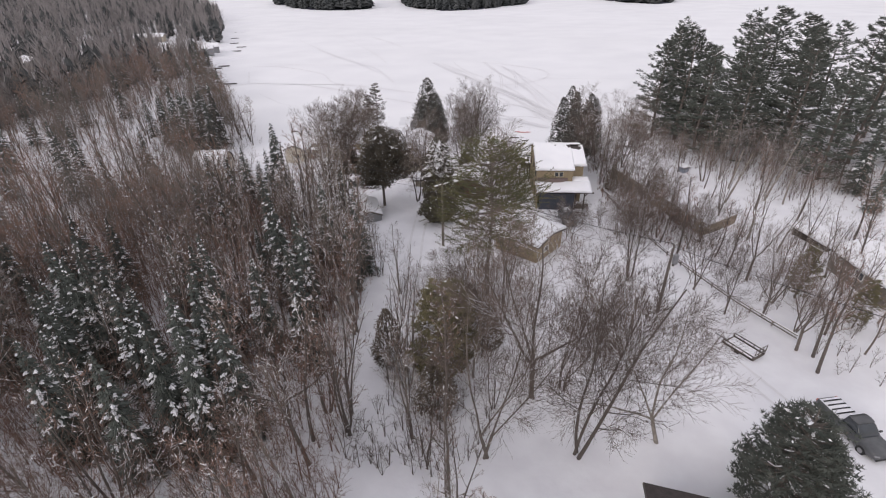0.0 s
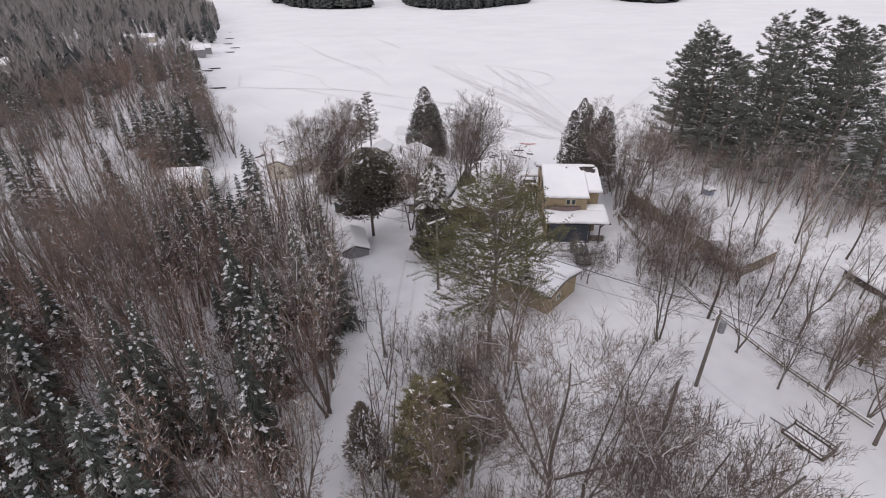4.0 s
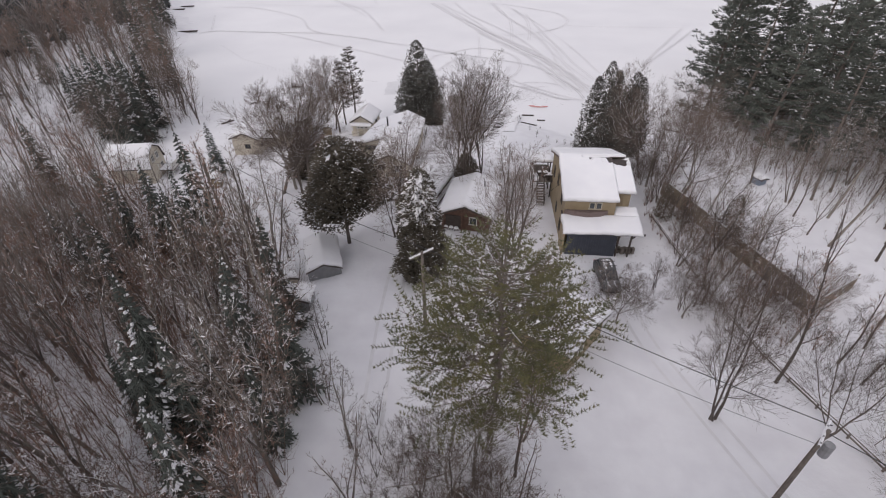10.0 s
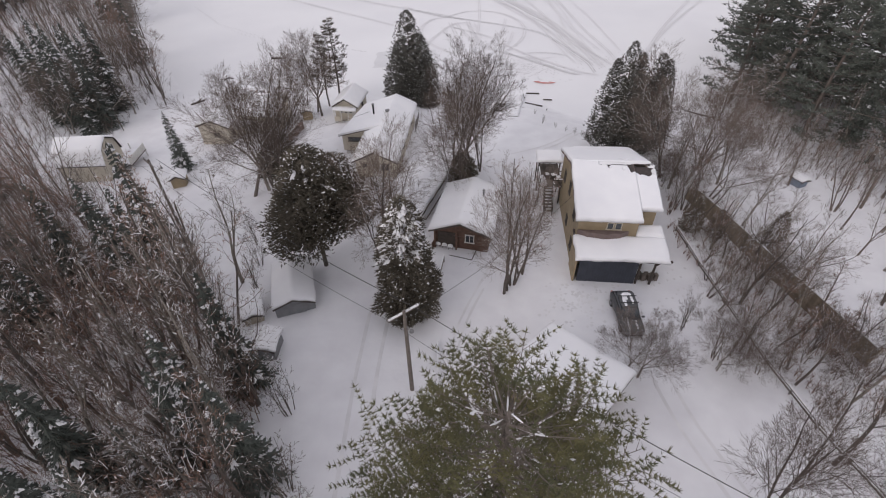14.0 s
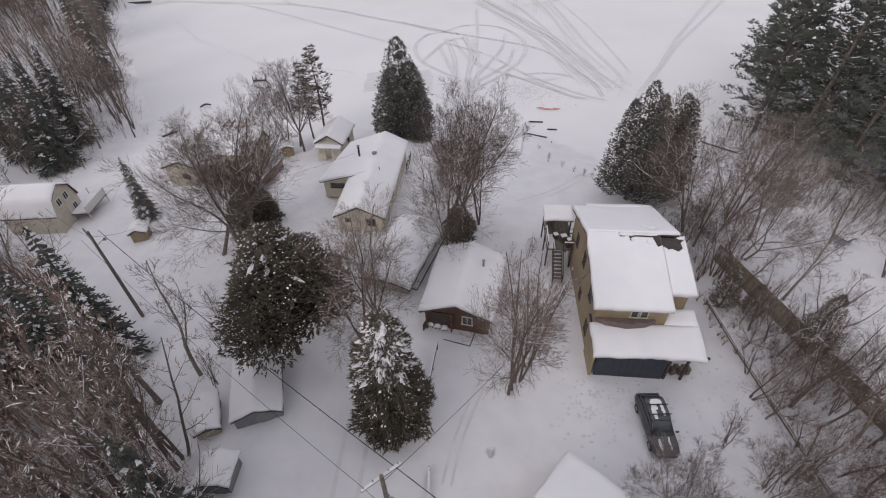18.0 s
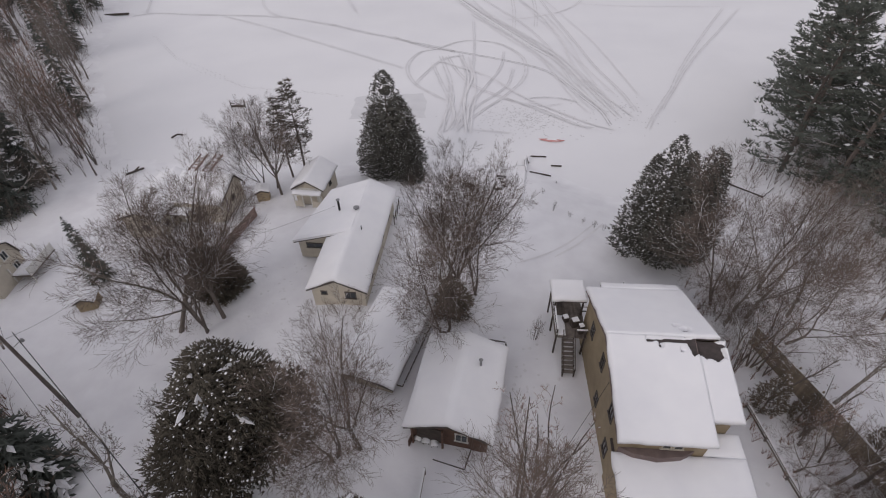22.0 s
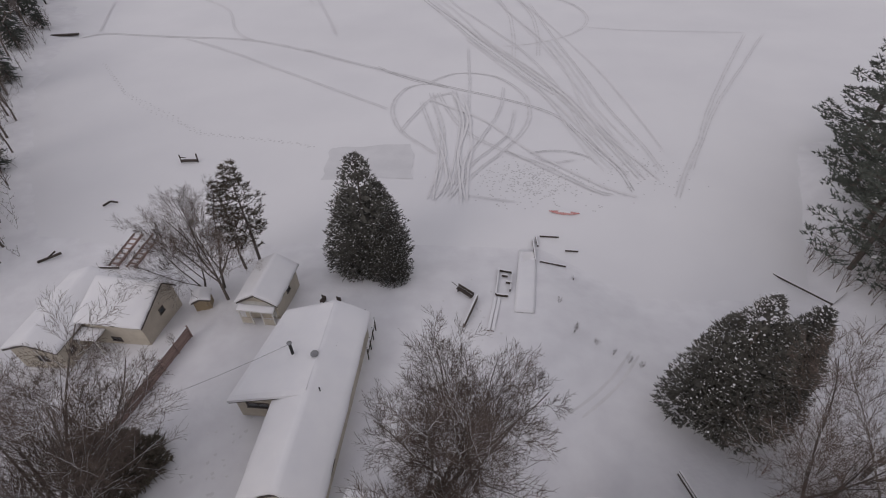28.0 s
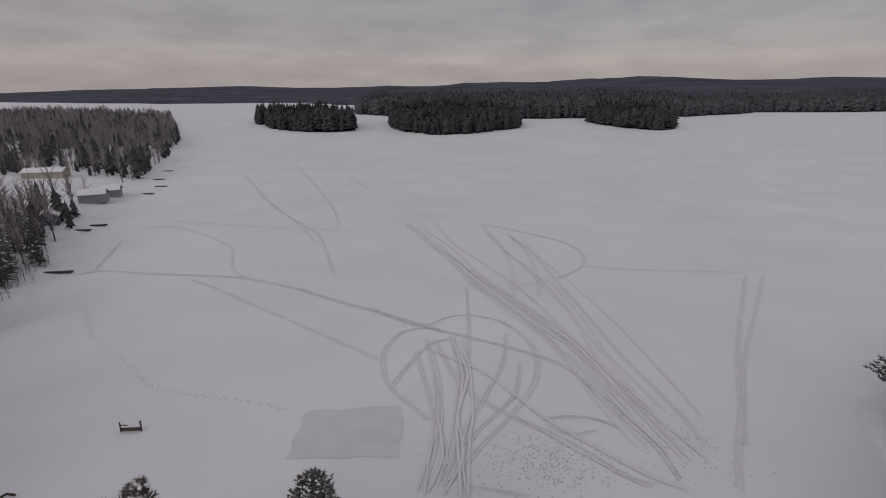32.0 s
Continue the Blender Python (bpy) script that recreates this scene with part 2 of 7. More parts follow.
# ---- building blocks ----
class Mesh:
    """Gathers corners and faces of one part."""

    def __init__(self):
        self.v, self.f = [], []

    def add(self, verts, faces):
        k = len(self.v)
        self.v.extend(tuple(p) for p in verts)
        self.f.extend(tuple(i + k for i in fc) for fc in faces)

    def box(self, c, s, rz=0.0, rx=0.0):
        x, y, z = (d / 2 for d in s)
        m = Matrix.Translation(c) @ Euler((rx, 0, rz)).to_matrix().to_4x4()
        self.add([m @ Vector(p) for p in ((-x, -y, -z), (x, -y, -z), (x, y, -z), (-x, y, -z), (-x, -y, z), (x, -y, z), (x, y, z), (-x, y, z))],
                 ((0, 3, 2, 1), (4, 5, 6, 7), (0, 1, 5, 4), (1, 2, 6, 5), (2, 3, 7, 6), (3, 0, 4, 7)))
        return self

    def beam(self, a, b, w, h):
        """A squared timber from a to b."""
        a, b = Vector(a), Vector(b)
        d = (b - a).normalized()
        s = d.cross(Vector((0, 0, 1)))
        s = s.normalized() if s.length > 1e-4 else Vector((1, 0, 0))
        u = s.cross(d)
        ring = [(s * i * w / 2 + u * j * h / 2) for i, j in ((-1, -1), (1, -1), (1, 1), (-1, 1))]
        self.add([a + r for r in ring] + [b + r for r in ring], ((0, 1, 2, 3), (7, 6, 5, 4), (0, 4, 5, 1), (1, 5, 6, 2), (2, 6, 7, 3), (3, 7, 4, 0)))
        return self

    def prism(self, poly, a, b, axis="y"):
        """A polygon drawn across the axis and drawn out from a to b along it."""
        put = {"y": lambda p, t: (p[0], t, p[1]), "x": lambda p, t: (t, p[0], p[1]), "z": lambda p, t: (p[0], p[1], t)}[axis]
        n = len(poly)
        self.add([put(p, a) for p in poly] + [put(p, b) for p in poly],
                 [tuple(range(n)), tuple(range(2 * n - 1, n - 1, -1))] + [(i, i + n, (i + 1) % n + n, (i + 1) % n) for i in range(n)])
        return self

    def tube(self, pts, rads, n=5):
        k = len(self.v)
        pts = [Vector(p) for p in pts]
        for i, (p, r) in enumerate(zip(pts, rads)):
            d = pts[min(i + 1, len(pts) - 1)] - pts[max(i - 1, 0)]
            s = d.cross(Vector((0.31, 0.17, 0.93)))
            s = s.normalized() if s.length > 1e-6 else Vector((1, 0, 0))
            u = d.normalized().cross(s)
            for j in range(n):
                a = 2 * math.pi * j / n
                self.v.append(tuple(p + s * (r * math.cos(a)) + u * (r * math.sin(a))))
        for i in range(len(pts) - 1):
            for j in range(n):
                a, b = k + i * n + j, k + i * n + (j + 1) % n
                self.f.append((a, b, b + n, a + n))
        self.f.append(tuple(k + j for j in range(n - 1, -1, -1)))
        self.f.append(tuple(k + (len(pts) - 1) * n + j for j in range(n)))
        return self

    def spike(self, p, q, r):
        """A thin tapered twig or needle spray from p to its tip q."""
        dx, dy, dz = q[0] - p[0], q[1] - p[1], q[2] - p[2]
        sx, sy = -dy, dx
        L = math.sqrt(sx * sx + sy * sy) or 1.0
        sx, sy = sx / L * r, sy / L * r
        if L == 1.0 and sx == 0 and sy == 0:
            sx = r
        k = len(self.v)
        self.v += [(p[0] + sx, p[1] + sy, p[2] - r * 0.4), (p[0] - sx, p[1] - sy, p[2] - r * 0.4), (p[0], p[1], p[2] + r), (q[0], q[1], q[2])]
        self.f += [(k, k + 2, k + 3), (k + 2, k + 1, k + 3), (k + 1, k, k + 3)]

    def spray(self, p, q, w, th):
        """A flattened bough: pointed at both ends, widest past the middle."""
        dx, dy = q[0] - p[0], q[1] - p[1]
        L = math.hypot(dx, dy) or 1.0
        sx, sy = -dy / L * w, dx / L * w
        mx, my, mz = p[0] + dx * 0.55, p[1] + dy * 0.55, p[2] + (q[2] - p[2]) * 0.45
        k = len(self.v)
        self.v += [tuple(p), (mx + sx, my + sy, mz - th * 0.5), (mx, my, mz + th), (mx - sx, my - sy, mz - th * 0.5), tuple(q)]
        self.f += [(k, k + 1, k + 2), (k, k + 2, k + 3), (k + 1, k + 4, k + 2), (k + 2, k + 4, k + 3), (k, k + 3, k + 1), (k + 1, k + 3, k + 4)]

    def lump(self, c, rx, ry, rz):
        """A small rounded lump of snow."""
        k = len(self.v)
        x, y, z = c
        self.v += [(x + rx, y, z), (x, y + ry, z), (x - rx, y, z), (x, y - ry, z), (x + rx * 0.3, y, z + rz), (x, y, z - rz * 0.5)]
        for i in range(4):
            self.f += [(k + i, k + (i + 1) % 4, k + 4), (k + (i + 1) % 4, k + i, k + 5)]

    def sheet(self, fn, nu, nv, closed=0.0):
        """A grid over u, v in 0..1; with closed, a skirt that far down."""
        k = len(self.v)
        for j in range(nv + 1):
            for i in range(nu + 1):
                self.v.append(tuple(fn(i / nu, j / nv)))
        w = nu + 1
        for j in range(nv):
            for i in range(nu):
                a = k + j * w + i
                self.f.append((a, a + 1, a + 1 + w, a + w))
        if closed:
            rim = [i for i in range(nu)] + [nu + j * w for j in range(nv)] + [nv * w + nu - i for i in range(nu)] + [(nv - j) * w for j in range(nv)]
            b = len(self.v)
            for i in rim:
                x, y, z = self.v[k + i]
                self.v.append((x, y, z - closed))
            n = len(rim)
            for i in range(n):
                self.f.append((k + rim[i], b + i, b + (i + 1) % n, k + rim[(i + 1) % n]))
            self.f.append(tuple(range(b + n - 1, b - 1, -1)))
        return self

    def data(self, name, mat, smooth=False):
        me = bpy.data.meshes.new(name)
        me.from_pydata(self.v, [], self.f)
        me.materials.append(mat)
        if smooth:
            me.polygons.foreach_set("use_smooth", [True] * len(me.polygons))
        me.update()
        return me

    def make(self, name, mat, parent=None, label="", smooth=False):
        ob = new(name, self.data(name, mat, smooth))
        if parent is not None:
            ob.parent = parent
        return tagged(ob, label)


def thing(name, m, label, category, group=""):
    ob = new(name)
    ob.matrix_basis = m
    return tagged(ob, label, category, group)


def fbm(x, y, s, o=0.0):
    return noise.noise(Vector((x * s + o, y * s - o, 1.7 + o)))


def lerp_table(x, xs, ys):
    return float(np.interp(x, xs, ys))


# ---- ground: land that falls to the frozen lake ----
DROP_D = (-400, -12, 0, 7, 14, 30, 48, 68, 88, 118, 178, 1500)
DROP_Z = (-0.7, -0.5, 0.05, 2.2, 3.3, 4.0, 4.6, 5.2, 6.0, 7.0, 8.5, 14.0)
SHORE_X = (-3000, -1500, -757, -265, -198, -150, -135, -121, -106, -94, -85, -70, -58, -45, -20, 5, 15, 33, 38, 45, 60, 90, 300, 3000)
SHORE_Y = (3200, 1900, 1206, 488, 368, 270, 234, 206, 189, 162, 150, 130, 116, 114, 117, 118, 111, 112, 125, 143, 152, 150, 140, -400)


def ground_z(x, y):
    d = lerp_table(x, SHORE_X, SHORE_Y) - y
    z = lerp_table(d, DROP_D, DROP_Z)
    if z > 0:
        k = min(max((-x - 14) / 28, 0), 1)
        z *= 1 - 0.72 * k * lerp_table(y, (30, 70), (0.3, 1.0)) * (1.0 if x > -90 else 0.7)
        z += 0.10 * fbm(x, y, 0.13) * min(z, 1.0) + 0.04 * fbm(x, y, 0.6, 3.1)
    return z


def steps(lo, hi, near_lo, near_hi, fine, far):
    out = list(np.arange(near_lo, near_hi + 0.01, fine))
    for sign, edge, lim in ((1, near_hi, hi), (-1, near_lo, lo)):
        p, s = edge, fine
        while sign * (lim - p) > 0:
            s = min(s * 1.25, far)
            p += sign * s
            out.append(p)
    return sorted(out)


gx, gy = steps(-3000, 3000, -70, 50, 1.0, 260), steps(-900, 4600, 0, 124, 1.0, 260)
ground_mesh = Mesh()
ground_mesh.v = [(x, y, ground_z(x, y)) for y in gy for x in gx]
ground_mesh.f = [(j * len(gx) + i, j * len(gx) + i + 1, (j + 1) * len(gx) + i + 1, (j + 1) * len(gx) + i) for j in range(len(gy) - 1) for i in range(len(gx) - 1)]
tagged(ground_mesh.make("ground", SNOW, smooth=True), "snow-covered sloping land beside a frozen lake", "ground", kind="structure")

lake = Mesh()
lx, ly = steps(-3000, 3000, -60, 60, 12, 300), steps(60, 4600, 100, 200, 12, 300)
lake.v = [(x, y, 0.02 * fbm(x, y, 0.05)) for y in ly for x in lx]
lake.f = [(j * len(lx) + i, j * len(lx) + i + 1, (j + 1) * len(lx) + i + 1, (j + 1) * len(lx) + i) for j in range(len(ly) - 1) for i in range(len(lx) - 1)]
tagged(lake.make("frozen_lake", LAKE, smooth=True), "wide frozen lake under wind-smoothed snow", "lake", kind="structure")


# ---- trees: each kind is grown a few times, then set out ----
def turned(d, angle, around, rng):
    """A direction bent away from d by an angle, towards the compass turn around."""
    d = d.normalized()
    s = d.cross(Vector((0, 0, 1)))
    s = s.normalized() if s.length > 0.05 else Vector((1, 0, 0))
    u = s.cross(d)
    return (d * math.cos(angle) + (s * math.cos(around) + u * math.sin(around)) * math.sin(angle)).normalized()


def grow_bare(seed, h=11.0, stems=1, leaders=3, limbs=9, boughs=8, twigs=7, fine=2, spread=0.5, lift=0.11, clear=0.22, reach=0.5, snow=0.3, crook=0.10, thick=1.0, bark=BARK, twig=TWIG, tw=1.0, flecks=0.0, cheap=False,
              name="bare_tree", label=""):
    """A leafless tree: a trunk that parts into rising leaders, each with limbs, boughs and fine twigs along it."""
    rng = random.Random(seed)
    wood, fines, white = Mesh(), Mesh(), Mesh()
    up = Vector((0, 0, 1))

    def axis(p, d, L, r, level, laden):
        if level == 3:
            q = p + (d + up * 0.12).normalized() * L
            fines.spike(p, q, max(r, 0.0105 * tw))
            for i in range(fine):
                g = p.lerp(q, rng.uniform(0.15, 0.85))
                fines.spike(g, g + (turned(d, rng.uniform(0.35, 0.75), rng.uniform(0, 6.28), rng) + up * 0.15) * (L * rng.uniform(0.35, 0.65)), 0.0082 * tw)
            if rng.random() < flecks:
                k = rng.uniform(0.5, 1.3)
                c = p.lerp(q, rng.uniform(0.2, 0.6)) + up * 0.02
                white.spray(c - d * 0.12 * k, c + d * 0.12 * k, 0.022 * k, 0.025 * k)
            return
        n = (6, 4, 3)[level]
        pts = [p.copy()]
        for i in range(n):
            d = (d + Vector((rng.uniform(-crook, crook), rng.uniform(-crook, crook), rng.uniform(-crook, crook) * 0.6 + lift * (1.0 if level < 2 else 0.6)))).normalized()
            p = p + d * (L / n)
            pts.append(p.copy())
        rads = [r * (1 - 0.72 * i / n) for i in range(n + 1)]
        if level < 2:
            wood.tube(pts, rads, 5 if level == 0 else 4)
        elif cheap:
            fines.spike(pts[0], pts[-1], max(r, 0.012 * tw))
        else:
            fines.tube(pts, rads, 3)
        if laden and level > 0:
            k = rng.uniform(0.6, 1.05) * thick
            a = rng.randint(0, 1)
            b = n + 1 - rng.randint(0, 1)
            if b - a > 1:
                white.tube([q + up * (x * 0.7) for q, x in zip(pts[a:b], rads[a:b])], [x * 0.72 * k + 0.005 for x in rads[a:b]], 3)
        m = (limbs, boughs, twigs)[level]
        o = rng.uniform(0, 6.28)
        lo = (0.12, 0.20, 0.15)[level]
        for i in range(m):
            u = lo + (0.985 - lo) * (i + rng.random() * 0.7) / m
            j = min(int(u * n), n - 1)
            t = (pts[j + 1] - pts[j]).normalized()
            g = pts[j].lerp(pts[j + 1], u * n - j)
            cl = L * reach * (1.0, 1.35, 1.55)[level] * (1 - (0.60, 0.5, 0.45)[level] * u) * rng.uniform(0.7, 1.2)
            axis(g, turned(t, rng.uniform(0.55, 0.9) if level < 2 else rng.uniform(0.4, 0.8), o + i * 2.4 + rng.uniform(-0.4, 0.4), rng), cl, r * (1 - 0.72 * u) * (0.5 if level else 0.42), level + 1, laden and rng.random() < 0.75 if level else rng.random() < snow)

    for s in range(stems):
        turn = rng.uniform(0, 6.28) if s == 0 else turn + 6.28 / stems + rng.uniform(-0.5, 0.5)
        d = turned(up, 0.04 if stems == 1 else rng.uniform(0.10, 0.30), turn, rng)
        sh = h * (1 if s == 0 else rng.uniform(0.75, 0.97))
        r0 = 0.0120 * sh * (1 if stems == 1 else 0.72)
        p, pts = Vector((0.15 * math.cos(turn) * (stems > 1), 0.15 * math.sin(turn) * (stems > 1), -0.3)), []
        for i in range(4):
            pts.append(p.copy())
            d = (d + Vector((rng.uniform(-0.05, 0.05), rng.uniform(-0.05, 0.05), 0.03))).normalized()
            p = p + d * ((sh * clear + 0.3) / 3)
        wood.tube(pts, [r0 * (1.3, 1.05, 0.98, 0.92)[i] for i in range(4)], 6)
        for b in range(leaders):
            f = 0.25 if b == 0 and leaders > 1 else 1.0
            start = pts[-1] if b == 0 else pts[-1].lerp(pts[-2], rng.uniform(0.0, 0.5))
            axis(start, turned(d, (f * spread * rng.uniform(0.75, 1.2)) if leaders > 1 else 0.04, turn + b * 6.28 / max(leaders - 1, 1) + rng.uniform(-0.4, 0.4), rng), sh * (1 - clear) * (1.0 if b == 0 else rng.uniform(0.82, 1.0)), r0 * (0.9 if leaders == 1 else 0.66 if b == 0 else 0.52), 0, False)
    return (name, label, "tree"), (("trunk", wood.data("trunk", bark)), ("crown", fines.data("crown", twig)), ("branch_snow", white.data("branch_snow", TWIG_SNOW)))


def grow_spruce(seed, h=13.0, R=2.3, snow=0.4, foliage=SPRUCE, step=0.36, label="dark spruce tree with snow on its drooping boughs"):
    rng = random.Random(seed)
    wood, green, white = Mesh(), Mesh(), Mesh()
    wood.tube([(0, 0, -0.3), (0, 0, h * 0.5), (0, 0, h * 0.98)], [0.014 * h, 0.009 * h, 0.02], 6)
    z = h * 0.08
    while z < h * 0.985:
        f = 1 - z / h
        r = R * f ** 0.85 * rng.uniform(0.85, 1.1) + 0.12
        n = 5 + int(4 * f)
        o = rng.uniform(0, 6.28)
        for i in range(n):
            a = o + 6.28 * i / n + rng.uniform(-0.25, 0.25)
            L = r * rng.uniform(0.75, 1.15)
            c, s = math.cos(a), math.sin(a)
            droop = -0.30 * L if f > 0.3 else -0.12 * L
            zz = z + rng.uniform(-0.15, 0.15)
            q = (c * L, s * L, zz + droop)
            green.spray((0, 0, zz + 0.05), q, 0.10 * L + 0.05, 0.08)
            laden = rng.random() < snow * (0.3 + 1.9 * max(0, noise.noise(Vector((c * 1.3 + seed, s * 1.3, zz * 0.55)))))
            for k in range(6):
                u = 0.28 + 0.12 * k
                b = (c * L * u, s * L * u, zz + droop * u)
                side = a + (0.8 if k % 2 else -0.8) + rng.uniform(-0.15, 0.15)
                sl = L * (0.48 - 0.05 * k)
                green.spray(b, (b[0] + math.cos(side) * sl, b[1] + math.sin(side) * sl, b[2] - 0.24 * sl), 0.13 * sl + 0.015, 0.06)
                if laden and rng.random() < 0.6:
                    t0, t1 = rng.uniform(0.0, 0.3), rng.uniform(0.7, 1.05)
                    white.spray((b[0] + math.cos(side) * sl * t0, b[1] + math.sin(side) * sl * t0, b[2] - 0.24 * sl * t0 + 0.06), (b[0] + math.cos(side) * sl * t1, b[1] + math.sin(side) * sl * t1, b[2] - 0.24 * sl * t1 + 0.06), 0.13 * sl + 0.03, 0.10)
            if laden:
                u = rng.uniform(0.25, 0.5)
                white.spray((c * L * u, s * L * u, zz + droop * u + 0.08), (c * L * 1.02, s * L * 1.02, zz + droop + 0.05), 0.08 * L + 0.04, 0.12)
        z += step * (0.6 + 0.6 * f)
    green.spike((0, 0, h * 0.96), (0, 0, h * 1.02), 0.07)
    return ("spruce_tree", label, "tree"), (("trunk", wood.data("trunk", BARK)), ("crown", green.data("crown", foliage)), ("bough_snow", white.data("bough_snow", TWIG_SNOW)))


def grow_cedar(seed, h=11.0, R=3.2, clear=0.08, n=3400, dots=260, foliage=CEDAR, heads=1, top_snow=0, power=0.75, name="cedar_tree", label="", size=1.0, core=140, low=(0.80, 0.92), apart=0.5, frost=0.10):
    """A dense evergreen: many small upright sprays over a lumpy cone."""
    rng = random.Random(seed)
    wood, green, white = Mesh(), Mesh(), Mesh()
    wood.tube([(0, 0, -0.3), (0.05, 0, h * 0.4), (0, 0, h * 0.93)], [0.018 * h, 0.012 * h, 0.03], 6)
    cones = [(0, 0, h, R)] + [(math.cos(i * 2.4) * R * apart, math.sin(i * 2.4) * R * apart, h * rng.uniform(*low), R * 0.78) for i in range(heads - 1)]

    def reach(a, u, cx):
        lump = 1 + 0.46 * noise.noise(Vector((math.cos(a) * 1.6 + cx, math.sin(a) * 1.6, u * 5 + seed))) + 0.30 * noise.noise(Vector((math.cos(a) * 4, math.sin(a) * 4, u * 13 + seed)))
        return (1 - u) ** power * min(1, 0.55 + u * 4.5) * lump

    for i in range(n):
        cx, cy, ch, cr = cones[i % len(cones)]
        u = rng.random() ** 1.35
        a = rng.uniform(0, 6.28)
        z = ch * (clear + (1 - clear) * u)
        r = cr * reach(a, u, cx) * (1 - 0.45 * rng.random() ** 2)
        c, s = math.cos(a), math.sin(a)
        L = rng.uniform(0.28, 0.62) * size * (0.6 + 0.4 * (1 - u))
        p = (cx + c * r, cy + s * r, z)
        up = rng.uniform(-0.15, 0.75)
        w = rng.uniform(-0.6, 0.6)
        q = (p[0] + (c - s * w) * L * 0.8, p[1] + (s + c * w) * L * 0.8, z + up * L)
        green.spike(p, q, rng.uniform(0.05, 0.10) * size)
        green.spike(p, (q[0] + rng.uniform(-0.2, 0.2), q[1] + rng.uniform(-0.2, 0.2), q[2] + rng.uniform(-0.25, 0.1)), 0.05 * size)
        if i < dots * 4 and i % 4 == 0 and u > 0.02:
            k = rng.uniform(0.3, 1.0) ** 1.5 * 1.4
            white.lump((q[0] * 0.98, q[1] * 0.98, q[2] + 0.04), 0.085 * k, 0.075 * k, 0.05 * k)
        elif rng.random() < frost and up > 0:
            white.spike((p[0], p[1], p[2] + 0.05), (q[0] * 0.99, q[1] * 0.99, q[2] + 0.06), 0.035 * size)
    # the shaded inside, ragged, closes the crown
    for cx, cy, ch, cr in cones:
        for i in range(core):
            u, a = rng.random() ** 1.3, rng.uniform(0, 6.28)
            z = ch * (clear + (0.93 - clear) * u)
            r = cr * reach(a, u, cx) * 0.62
            green.spray((cx, cy, z - 0.1), (cx + math.cos(a) * r, cy + math.sin(a) * r, z + 0.2), 0.42 * size, 0.3 * size)
    for i in range(top_snow):
        u, a = rng.uniform(0.58, 0.97), rng.uniform(0, 6.28)
        z = h * (clear + (1 - clear) * u)
        r = R * reach(a, u, 0) * rng.uniform(0.5, 1.0)
        c, s = math.cos(a), math.sin(a)
        white.spray((c * r * 0.5, s * r * 0.5, z + 0.2), (c * (r + 0.35), s * (r + 0.35), z - 0.1), rng.uniform(0.16, 0.30), 0.16)
    return (name, label, "tree"), (("trunk", wood.data("trunk", BARK)), ("crown", green.data("crown", foliage)), ("bough_snow", white.data("bough_snow", TWIG_SNOW)))


